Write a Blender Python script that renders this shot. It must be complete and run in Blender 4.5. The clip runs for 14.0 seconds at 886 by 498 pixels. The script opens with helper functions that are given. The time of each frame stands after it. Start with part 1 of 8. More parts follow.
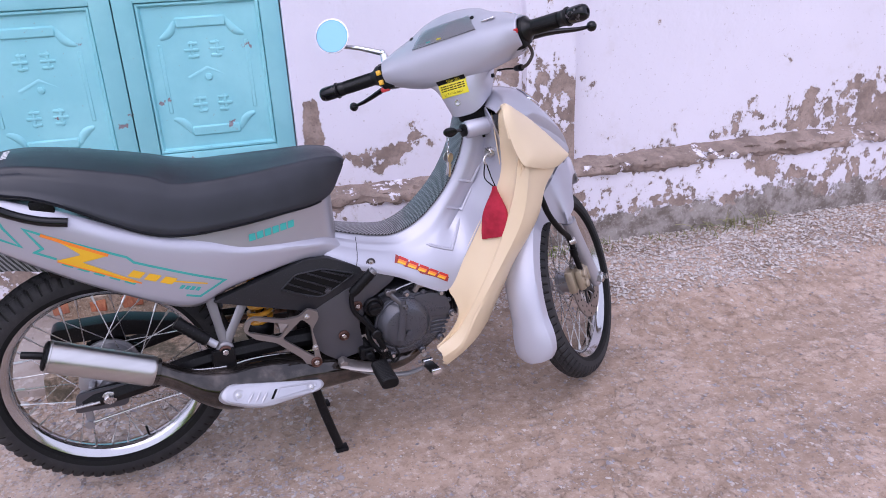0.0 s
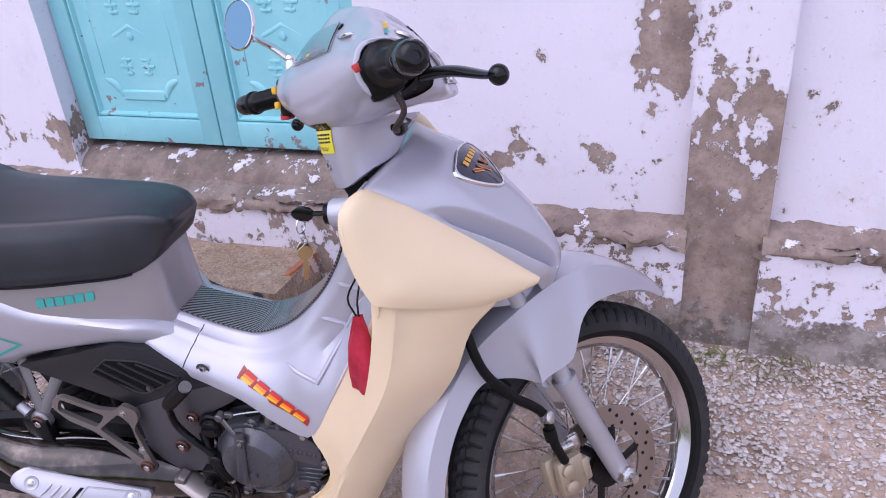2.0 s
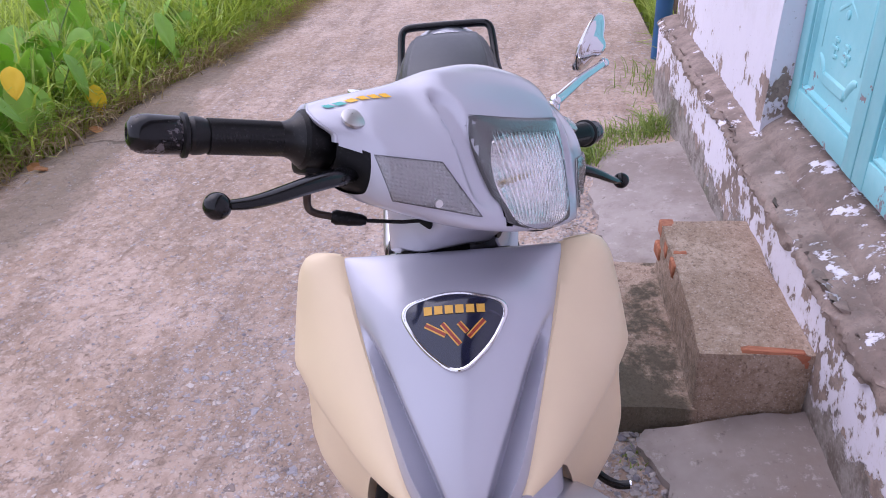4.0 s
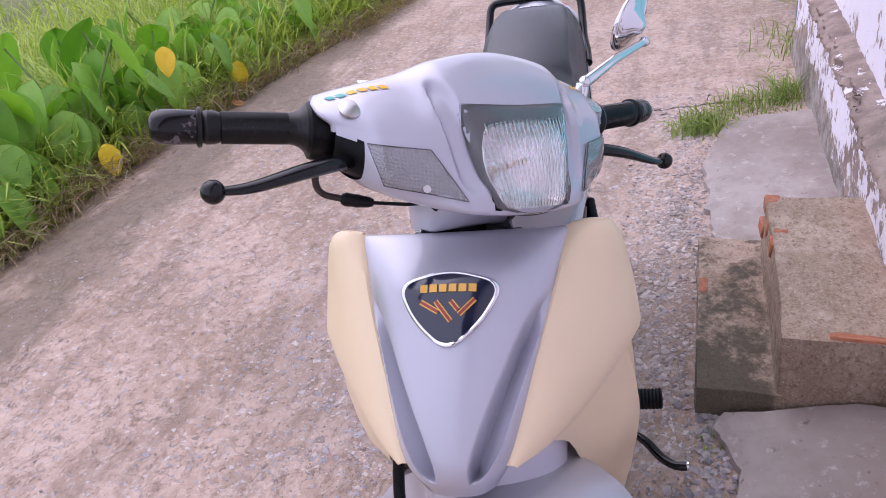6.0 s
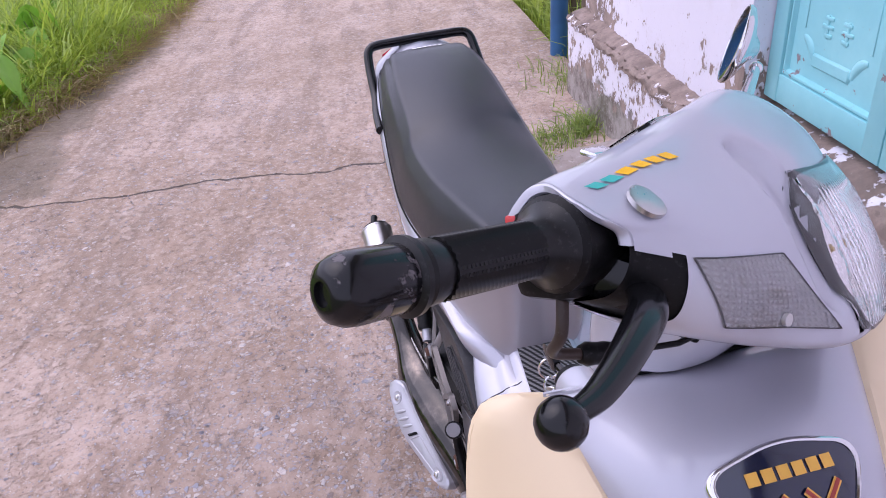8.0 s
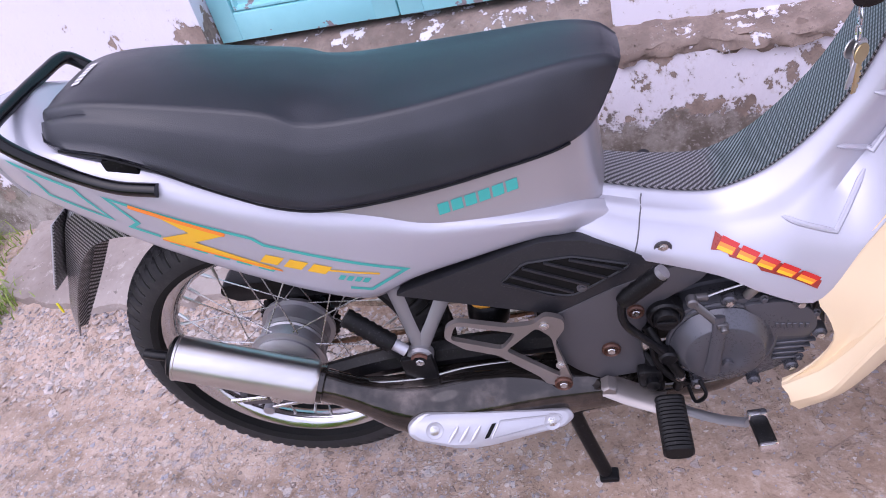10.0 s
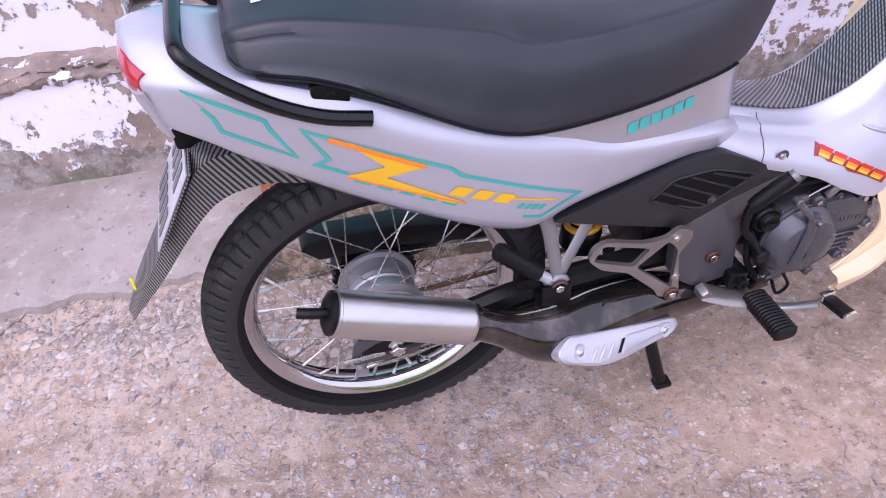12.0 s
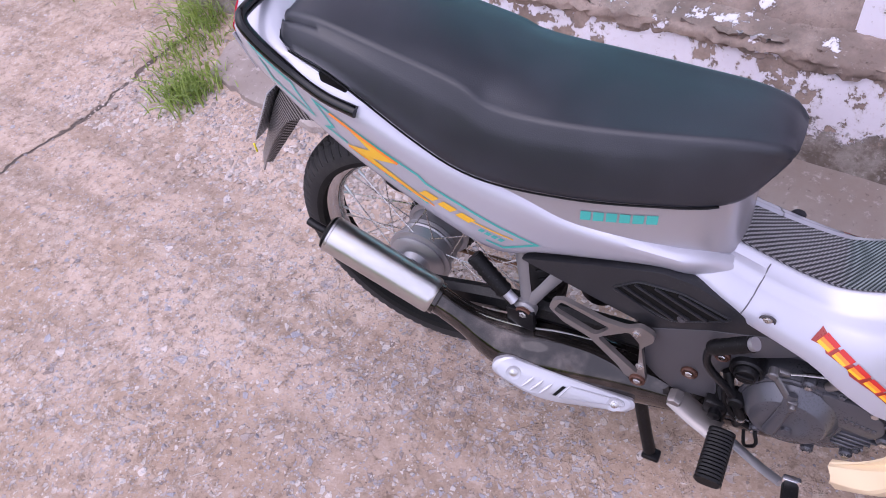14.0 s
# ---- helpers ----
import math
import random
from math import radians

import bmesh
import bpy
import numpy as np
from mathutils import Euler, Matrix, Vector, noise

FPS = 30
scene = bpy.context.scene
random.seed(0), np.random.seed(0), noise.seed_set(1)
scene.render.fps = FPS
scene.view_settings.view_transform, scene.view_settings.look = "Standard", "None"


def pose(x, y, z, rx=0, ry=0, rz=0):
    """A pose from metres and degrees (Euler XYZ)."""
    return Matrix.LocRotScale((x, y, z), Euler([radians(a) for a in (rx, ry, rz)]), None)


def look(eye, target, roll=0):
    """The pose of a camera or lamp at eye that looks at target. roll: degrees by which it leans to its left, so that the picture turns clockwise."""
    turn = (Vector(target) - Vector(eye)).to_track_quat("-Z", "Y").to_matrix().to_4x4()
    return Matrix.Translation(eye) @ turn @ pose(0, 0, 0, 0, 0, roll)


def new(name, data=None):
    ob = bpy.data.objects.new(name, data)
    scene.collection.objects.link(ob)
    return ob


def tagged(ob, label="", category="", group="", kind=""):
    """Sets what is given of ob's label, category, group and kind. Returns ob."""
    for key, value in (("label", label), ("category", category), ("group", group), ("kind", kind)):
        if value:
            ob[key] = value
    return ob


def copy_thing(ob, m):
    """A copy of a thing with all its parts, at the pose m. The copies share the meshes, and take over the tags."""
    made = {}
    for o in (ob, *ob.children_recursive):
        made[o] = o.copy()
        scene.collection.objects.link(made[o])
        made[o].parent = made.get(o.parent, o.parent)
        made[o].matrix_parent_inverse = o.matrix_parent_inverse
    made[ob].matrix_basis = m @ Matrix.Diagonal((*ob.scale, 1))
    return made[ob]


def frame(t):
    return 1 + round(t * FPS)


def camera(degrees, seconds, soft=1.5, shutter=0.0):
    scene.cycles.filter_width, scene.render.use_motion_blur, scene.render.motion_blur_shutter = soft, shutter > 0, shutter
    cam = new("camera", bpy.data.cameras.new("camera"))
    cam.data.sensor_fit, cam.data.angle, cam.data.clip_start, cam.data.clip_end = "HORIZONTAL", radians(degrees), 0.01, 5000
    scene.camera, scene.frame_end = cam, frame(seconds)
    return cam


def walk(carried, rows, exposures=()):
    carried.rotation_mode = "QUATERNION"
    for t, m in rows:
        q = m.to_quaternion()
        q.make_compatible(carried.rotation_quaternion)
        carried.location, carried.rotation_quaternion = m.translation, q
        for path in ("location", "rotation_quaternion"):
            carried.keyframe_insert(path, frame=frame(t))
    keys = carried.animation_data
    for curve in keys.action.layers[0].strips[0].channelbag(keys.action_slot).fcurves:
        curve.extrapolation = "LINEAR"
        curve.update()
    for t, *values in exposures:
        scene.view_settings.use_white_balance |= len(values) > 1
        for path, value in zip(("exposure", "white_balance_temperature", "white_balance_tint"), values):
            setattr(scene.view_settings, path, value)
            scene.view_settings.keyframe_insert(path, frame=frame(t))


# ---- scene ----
cam = camera(61.4, 14.0, soft=0.95)
PATH = [
    (0, (-0.172, -1.445, 1.206), (0.262, 0.360, 0.461), -2.9),
    (0.5, (0.028, -1.279, 1.192), (0.320, 0.510, 0.346), -3.3),
    (1, (0.240, -1.030, 1.224), (0.302, 0.704, 0.230), -3.9),
    (1.5, (0.569, -0.862, 1.225), (0.227, 0.859, 0.266), -6.1),
    (2, (0.806, -0.601, 1.236), (0.150, 1.049, 0.316), -4.8),
    (2.5, (0.938, -0.257, 1.273), (-0.164, 1.112, 0.318), -3.3),
    (3, (1.094, -0.019, 1.304), (-0.421, 0.834, 0.315), -3.0),
    (3.5, (1.103, 0.170, 1.314), (-0.586, 0.548, 0.312), -0.5),
    (4, (1.107, 0.416, 1.296), (-0.613, 0.186, 0.302), -2.7),
    (4.2, (1.118, 0.515, 1.341), (-0.543, 0.078, 0.316), -4.0),
    (6.3, (1.102, 0.581, 1.319), (-0.493, -0.032, 0.280), -8.3),
    (6.5, (1.099, 0.545, 1.322), (-0.514, -0.036, 0.292), -7.9),
    (7, (1.077, 0.420, 1.333), (-0.589, 0.013, 0.303), -6.3),
    (7.5, (0.990, 0.273, 1.310), (-0.715, 0.116, 0.275), -3.7),
    (7.7, (0.920, 0.206, 1.285), (-0.801, 0.145, 0.268), -3.7),
    (9.8, (0.150, -0.536, 1.163), (-0.612, 0.908, 0.008), -16.0),
    (10, (0.061, -0.588, 1.154), (-0.537, 0.914, -0.023), -16.6),
    (10.5, (-0.225, -0.612, 1.100), (-0.520, 0.945, -0.120), -12.6),
    (11, (-0.511, -0.607, 1.086), (-0.357, 0.918, -0.199), -7.1),
    (11.5, (-0.661, -0.685, 1.178), (-0.243, 0.846, -0.039), -4.4),
    (12, (-0.574, -0.666, 1.182), (-0.415, 0.844, -0.119), -4.7),
    (12.5, (-0.421, -0.596, 1.198), (-0.523, 0.838, -0.193), -2.2),
    (13, (-0.247, -0.532, 1.270), (-0.615, 0.864, -0.115), 0.2),
    (13.5, (0.000, -0.489, 1.300), (-0.638, 0.692, -0.183), 2.5),
    (14, (0.098, -0.533, 1.380), (-0.792, 0.519, -0.070), -8.4),
]
walk(cam, [(t, look(eye, target, roll)) for t, eye, target, roll in PATH], exposures=[(0, -0.02, 5650, 25), (3, 0.0, 5650, 26), (4, 0.0, 5690, 27), (6.5, 0.10, 5840, 27), (7.7, 0.06, 5740, 27), (10, 0.27, 5700, 28), (10.7, 0.43, 5720, 29), (11.5, 0.31, 5720, 29), (12.2, 0.40, 5720, 29), (13, 0.37, 5730, 29), (14, 0.26, 5740, 29)])

# ---- light: bright overcast sky ----
SUN_ELEVATION, SUN_HEADING = radians(58), radians(215)
world = bpy.data.worlds.new("overcast_sky")
scene.world = world
world.use_nodes = True
wn, wl = world.node_tree.nodes, world.node_tree.links
sky = wn.new("ShaderNodeTexSky")
sky.sky_type, sky.sun_disc = "NISHITA", False
sky.sun_elevation, sky.sun_rotation = SUN_ELEVATION, SUN_HEADING
sky.air_density, sky.dust_density, sky.ozone_density = 1.0, 6.0, 1.0
haze = wn.new("ShaderNodeMixRGB")
haze.inputs[0].default_value = 0.75
haze.inputs[2].default_value = (9.0, 9.0, 9.6, 1)
wl.new(sky.outputs[0], haze.inputs[1])
wl.new(haze.outputs[0], wn["Background"].inputs[0])
wn["Background"].inputs[1].default_value = 0.156
sun = new("sun", bpy.data.lights.new("sun", "SUN"))
sun.data.energy, sun.data.angle, sun.data.color = 0.85, radians(60), (1.0, 0.95, 0.9)
sun.matrix_world = look((-4 * math.cos(radians(50)), -4, 7), (0, 0.4, 0.4))

# ---- building tools ----
from mathutils.bvhtree import BVHTree

V = Vector


def spl(pts, x):
    """A smooth curve through (x, value) knots."""
    xs = [p[0] for p in pts]
    if x <= xs[0]:
        return pts[0][1]
    if x >= xs[-1]:
        return pts[-1][1]
    i = max(k for k in range(len(xs)) if xs[k] <= x)
    x0, y0 = pts[i]
    x1, y1 = pts[i + 1]
    m = [0.0] * 2
    for j, k in enumerate((i, i + 1)):
        a, b = pts[max(k - 1, 0)], pts[min(k + 1, len(pts) - 1)]
        m[j] = (b[1] - a[1]) / (b[0] - a[0])
    h = x1 - x0
    t = (x - x0) / h
    return ((2 * t**3 - 3 * t * t + 1) * y0 + (t**3 - 2 * t * t + t) * h * m[0]
            + (3 * t * t - 2 * t**3) * y1 + (t**3 - t * t) * h * m[1])


def spl3(pts, n):
    """n points on a smooth curve through 3D knots."""
    s = [0.0]
    for a, b in zip(pts, pts[1:]):
        s.append(s[-1] + max((V(b) - V(a)).length, 1e-6))
    ks = [[(s[i], p[k]) for i, p in enumerate(pts)] for k in range(3)]
    return [V([spl(ks[k], s[-1] * i / (n - 1)) for k in range(3)]) for i in range(n)]


def step01(a, b, x):
    t = min(max((x - a) / (b - a), 0.0), 1.0)
    return t * t * (3 - 2 * t)


def finish(bm, angle=38):
    bmesh.ops.remove_doubles(bm, verts=bm.verts, dist=1e-6)
    bmesh.ops.recalc_face_normals(bm, faces=bm.faces)
    lim = radians(angle)
    for f in bm.faces:
        f.smooth = True
    for e in bm.edges:
        if len(e.link_faces) == 2 and e.calc_face_angle(0) > lim:
            e.smooth = False
    return bm


def as_mesh(name, bm, mat, angle=38, clean=True):
    if clean:
        finish(bm, angle)
    me = bpy.data.meshes.new(name)
    bm.to_mesh(me)
    bm.free()
    if mat:
        me.materials.append(mat)
    return me


def part(name, bm, mat, parent=None, label="", m=None, angle=38, clean=True):
    ob = new(name, bm if isinstance(bm, bpy.types.Mesh) else as_mesh(name, bm, mat, angle, clean))
    ob.parent = parent
    if m is not None:
        ob.matrix_basis = m
    if label:
        ob["label"] = label
    return ob


def thing(name, bm, mat, label, category, kind="", m=None, group="", angle=38, clean=True):
    return tagged(part(name, bm, mat, None, "", m, angle, clean), label, category, group, kind)


def root(name, label, category, m, group=""):
    ob = new(name)
    ob.matrix_basis = m
    ob.empty_display_size = 0.1
    return tagged(ob, label, category, group)


def faces_between(bm, rings, cyclic=True, cap=True):
    vs = [[bm.verts.new(p) for p in ring] for ring in rings]
    n = len(vs[0])
    for a, b in zip(vs, vs[1:]):
        for i in range(n if cyclic else n - 1):
            j = (i + 1) % n
            bm.faces.new((a[i], a[j], b[j], b[i]))
    if cap and cyclic:
        for ring in (vs[0], vs[-1]):
            bm.faces.new(ring)
    return vs


def loft(rings, cyclic=True, cap=True, bm=None):
    bm = bm or bmesh.new()
    faces_between(bm, rings, cyclic, cap)
    return bm


def tube(pts, r, n=10, cap=True, bm=None, flat=1.0, up=None):
    """A tube along points; r: one radius or one a point; flat: height over width."""
    bm = bm or bmesh.new()
    pts = [V(p) for p in pts]
    rs = r if isinstance(r, (list, tuple)) else [r] * len(pts)
    side, rings = None, []
    for i, p in enumerate(pts):
        d = (pts[min(i + 1, len(pts) - 1)] - pts[max(i - 1, 0)]).normalized()
        if side is None:
            ref = V(up) if up else (V((0, 0, 1)) if abs(d.z) < 0.9 else V((1, 0, 0)))
            side = d.cross(ref).normalized()
        side = (side - d * side.dot(d)).normalized()
        top = side.cross(d)
        rings.append([p + rs[i] * (math.cos(a) * side + flat * math.sin(a) * top) for a in (2 * math.pi * k / n for k in range(n))])
    faces_between(bm, rings, True, cap)
    return bm


def lathe(profile, n=32, m=None, bm=None, closed=False):
    """Turns (radius, along) round the y axis, then moves by m."""
    bm = bm or bmesh.new()
    m = m or Matrix()
    rings = []
    for r, h in profile:
        rings.append([m @ V((r * math.cos(a), h, r * math.sin(a))) for a in (2 * math.pi * k / n for k in range(n))])
    if closed:
        rings.append(rings[0])
    faces_between(bm, rings, True, not closed)
    return bm


def aim(p, d):
    """A pose at p whose y axis points along d."""
    d = V(d).normalized()
    q = V((0, 1, 0)).rotation_difference(d)
    return Matrix.Translation(p) @ q.to_matrix().to_4x4()


def prism(outline, y0, y1, bev=0.0, bm=None, m=None):
    """An outline of (x, z) extruded from y0 to y1, its rims chamfered."""
    bm = bm or bmesh.new()
    tmp = bmesh.new()
    a = [tmp.verts.new((x, y0, z)) for x, z in outline]
    f = tmp.faces.new(a)
    r = bmesh.ops.extrude_face_region(tmp, geom=[f])
    for v in r["geom"]:
        if isinstance(v, bmesh.types.BMVert):
            v.co.y = y1
    bmesh.ops.recalc_face_normals(tmp, faces=tmp.faces)
    if bev:
        rim = [e for e in tmp.edges if abs(e.verts[0].co.y - e.verts[1].co.y) < 1e-7]
        bmesh.ops.bevel(tmp, geom=rim, offset=bev, segments=2, profile=0.6, affect="EDGES", clamp_overlap=True)
    if m:
        bmesh.ops.transform(tmp, matrix=m, verts=tmp.verts)
    return absorb(bm, tmp)


def absorb(bm, other):
    me = bpy.data.meshes.new("tmp")
    other.to_mesh(me)
    other.free()
    bm.from_mesh(me)
    bpy.data.meshes.remove(me)
    return bm


def box(c, s, bev=0.0, bm=None, m=None, seg=2):
    bm = bm or bmesh.new()
    tmp = bmesh.new()
    bmesh.ops.create_cube(tmp, size=1.0)
    for v in tmp.verts:
        v.co = V((v.co.x * s[0], v.co.y * s[1], v.co.z * s[2]))
    if bev:
        bmesh.ops.bevel(tmp, geom=tmp.edges[:], offset=bev, segments=seg, profile=0.5, affect="EDGES", clamp_overlap=True)
    bmesh.ops.transform(tmp, matrix=(m or Matrix()) @ Matrix.Translation(c) if m else Matrix.Translation(c), verts=tmp.verts)
    return absorb(bm, tmp)


def sheet(rows, t, bm=None):
    """A curved panel through rows of points, t thick away from its face normal."""
    bm = bm or bmesh.new()
    P = np.array([[tuple(p) for p in row] for row in rows], float)
    du = np.gradient(P, axis=1)
    dv = np.gradient(P, axis=0)
    nn = np.cross(du, dv)
    nn /= np.maximum(np.linalg.norm(nn, axis=2, keepdims=True), 1e-9)
    Q = P - nn * t
    h, w = P.shape[:2]
    a = [[bm.verts.new(P[i, j]) for j in range(w)] for i in range(h)]
    b = [[bm.verts.new(Q[i, j]) for j in range(w)] for i in range(h)]
    for i in range(h - 1):
        for j in range(w - 1):
            bm.faces.new((a[i][j], a[i][j + 1], a[i + 1][j + 1], a[i + 1][j]))
            bm.faces.new((b[i][j], b[i + 1][j], b[i + 1][j + 1], b[i][j + 1]))
    ring = [(0, j) for j in range(w)] + [(i, w - 1) for i in range(1, h)] + [(h - 1, j) for j in range(w - 2, -1, -1)] + [(i, 0) for i in range(h - 2, 0, -1)]
    for (i, j), (k, l) in zip(ring, ring[1:] + ring[:1]):
        bm.faces.new((a[i][j], b[i][j], b[k][l], a[k][l]))
    return bm


def tree_of(ob):
    bm = bmesh.new()
    bm.from_mesh(ob.data)
    t = BVHTree.FromBMesh(bm)
    bm.free()
    return t


def side_of(tree, x, z, y=-1.0):
    """Where a level ray from the side at y meets a mesh."""
    hit = tree.ray_cast(V((x, y, z)), V((0, -math.copysign(1, y), 0)))[0]
    return hit


def draped(tree, outlines, lift=0.0012, cuts=3, y=-1.0, fallback=-0.12):
    """Thin stickers with (x, z) outlines laid on the side of a mesh."""
    bm = bmesh.new()
    for o in outlines:
        tmp = bmesh.new()
        f = tmp.faces.new([tmp.verts.new((x, 0, z)) for x, z in o])
        f.normal_update()
        bmesh.ops.triangulate(tmp, faces=[f])
        bmesh.ops.subdivide_edges(tmp, edges=tmp.edges[:], cuts=cuts, use_grid_fill=True)
        bmesh.ops.triangulate(tmp, faces=tmp.faces[:])
        for v in tmp.verts:
            h = side_of(tree, v.co.x, v.co.z, y)
            v.co.y = (h.y if h else math.copysign(fallback, y)) + math.copysign(lift, y)
        absorb(bm, tmp)
    return bm


def ribbon(tree, line, w, closed=False, lift=0.001, y=-1.0, fallback=-0.12):
    """One thin strip along (x, z) points, mitred, laid on the side of a mesh."""
    pts = []
    ends = list(line) + ([line[0]] if closed else [])
    for (x0, z0), (x1, z1) in zip(ends, ends[1:]):
        n = max(1, int(math.hypot(x1 - x0, z1 - z0) / 0.03))
        pts += [(x0 + (x1 - x0) * k / n, z0 + (z1 - z0) * k / n) for k in range(n)]
    if not closed:
        pts.append(ends[-1])
    bm, pairs = bmesh.new(), []
    m = len(pts)
    for i, (x, z) in enumerate(pts):
        a = V(pts[i - 1]) if i or closed else V(pts[0])
        b = V(pts[(i + 1) % m]) if i < m - 1 or closed else V(pts[-1])
        d0, d1 = (V((x, z)) - a), (b - V((x, z)))
        d0 = d0.normalized() if d0.length > 1e-7 else d1.normalized()
        d1 = d1.normalized() if d1.length > 1e-7 else d0
        n0, n1 = V((-d0.y, d0.x)), V((-d1.y, d1.x))
        n = (n0 + n1)
        n = n.normalized() / max(0.45, n.normalized().dot(n0)) if n.length > 1e-4 else n0
        pr = []
        for q in (-0.5, 0.5):
            px, pz = x + n.x * w * q, z + n.y * w * q
            h = side_of(tree, px, pz, y)
            pr.append(bm.verts.new((px, (h.y if h else math.copysign(fallback, y)) + math.copysign(lift, y), pz)))
        pairs.append(pr)
    for a, b in zip(pairs, pairs[1:] + (pairs[:1] if closed else [])):
        bm.faces.new((a[0], a[1], b[1], b[0]))
    return bm


def slanted_bars(x0, z0, x1, z1, h, n, gap=0.22, lean=0.3):
    """Plain slanted bars that stand for lettering, along a line."""
    out = []
    dx, dz = (x1 - x0) / n, (z1 - z0) / n
    L = math.hypot(x1 - x0, z1 - z0)
    ux, uz = -(z1 - z0) / L * h, (x1 - x0) / L * h
    sx, sz = (x1 - x0) / L * h * lean, (z1 - z0) / L * h * lean
    for k in range(n):
        ax, az = x0 + dx * k, z0 + dz * k
        bx, bz = ax + dx * (1 - gap), az + dz * (1 - gap)
        out.append([(ax, az), (bx, bz), (bx + ux + sx, bz + uz + sz), (ax + ux + sx, az + uz + sz)])
    return out


# ---- materials ----
class Mat:
    """A node material under construction."""

    def __init__(self, name, base=(0.5, 0.5, 0.5), rough=0.5, metal=0.0, coat=0.0, spec=0.5):
        self.m = bpy.data.materials.new(name)
        self.m.use_nodes = True
        self.n, self.l = self.m.node_tree.nodes, self.m.node_tree.links
        self.b = self.n["Principled BSDF"]
        self.b.inputs["Base Color"].default_value = (*base, 1)
        self.b.inputs["Roughness"].default_value = rough
        self.b.inputs["Metallic"].default_value = metal
        self.b.inputs["Coat Weight"].default_value = coat
        self.b.inputs["Coat Roughness"].default_value = 0.08
        self.b.inputs["Specular IOR Level"].default_value = spec
        self.co = self.n.new("ShaderNodeTexCoord").outputs["Object"]

    def link(self, a, node, key):
        self.l.new(a, node.inputs[key])

    def noise(self, scale, detail=4.0, rough=0.6, co=None, warp=0.0):
        t = self.n.new("ShaderNodeTexNoise")
        t.inputs["Scale"].default_value, t.inputs["Detail"].default_value = scale, detail
        t.inputs["Roughness"].default_value, t.inputs["Distortion"].default_value = rough, warp
        self.link(co or self.co, t, "Vector")
        return t.outputs["Fac"]

    def cells(self, scale, feature="F1", co=None, out="Distance", rand=1.0):
        t = self.n.new("ShaderNodeTexVoronoi")
        t.feature = feature
        t.inputs["Scale"].default_value, t.inputs["Randomness"].default_value = scale, rand
        self.link(co or self.co, t, "Vector")
        return t.outputs[out]

    def stretch(self, s):
        t = self.n.new("ShaderNodeMapping")
        t.inputs["Scale"].default_value = s
        self.link(self.co, t, "Vector")
        return t.outputs[0]

    def turned(self, r, s=(1, 1, 1)):
        t = self.n.new("ShaderNodeMapping")
        t.inputs["Rotation"].default_value = [radians(a) for a in r]
        t.inputs["Scale"].default_value = s
        self.link(self.co, t, "Vector")
        return t.outputs[0]

    def axis(self, k):
        t = self.n.new("ShaderNodeSeparateXYZ")
        self.link(self.co, t, 0)
        return t.outputs[k]

    def math(self, op, a, b=0.0, c=0.0):
        t = self.n.new("ShaderNodeMath")
        t.operation = op
        for i, v in enumerate((a, b, c)):
            if isinstance(v, (int, float)):
                t.inputs[i].default_value = v
            else:
                self.link(v, t, i)
        return t.outputs[0]

    def ramp(self, v, lo, hi, a=0.0, b=1.0, smooth=True):
        t = self.n.new("ShaderNodeMapRange")
        t.interpolation_type = "SMOOTHSTEP" if smooth else "LINEAR"
        for k, x in zip(("From Min", "From Max", "To Min", "To Max"), (lo, hi, a, b)):
            t.inputs[k].default_value = x
        self.link(v, t, "Value")
        return t.outputs[0]

    def mix(self, fac, a, b, mode="MIX"):
        t = self.n.new("ShaderNodeMixRGB")
        t.blend_type = mode
        for i, v in enumerate((fac, a, b)):
            if isinstance(v, (int, float)):
                t.inputs[i].default_value = v
            elif isinstance(v, tuple):
                t.inputs[i].default_value = (*v, 1)
            else:
                self.link(v, t, i)
        return t.outputs[0]

    def bump(self, h, dist, strength=1.0, prior=None):
        t = self.n.new("ShaderNodeBump")
        t.inputs["Distance"].default_value, t.inputs["Strength"].default_value = dist, strength
        self.link(h, t, "Height")
        if prior:
            self.link(prior, t, "Normal")
        return t.outputs[0]

    def done(self, color=None, rough=None, normal=None):
        for v, k in ((color, "Base Color"), (rough, "Roughness"), (normal, "Normal")):
            if v is not None:
                self.link(v, self.b, k)
        return self.m


def plain(name, base, rough, metal=0.0, coat=0.0, vary=0.12, grain=0.0, scale=18.0, spec=0.5):
    """A manufactured surface: slight clouding, dust and fine grain."""
    k = Mat(name, base, rough, metal, coat, spec)
    big, fine = k.noise(scale * 0.3, 3), k.noise(scale * 14, 3, 0.7)
    dark = tuple(c * (1 - vary) for c in base)
    col = k.mix(k.ramp(big, 0.3, 0.7), dark, base)
    col = k.mix(k.ramp(fine, 0.55, 0.8, 0, vary), col, tuple(min(1, c * 0.6 + 0.12) for c in base))
    r = k.math("ADD", k.ramp(big, 0.3, 0.7, rough - 0.04, rough + 0.06), k.ramp(fine, 0.3, 0.7, -0.03, 0.03))
    nrm = k.bump(fine, grain, 0.5) if grain else None
    return k.done(col, r, nrm)


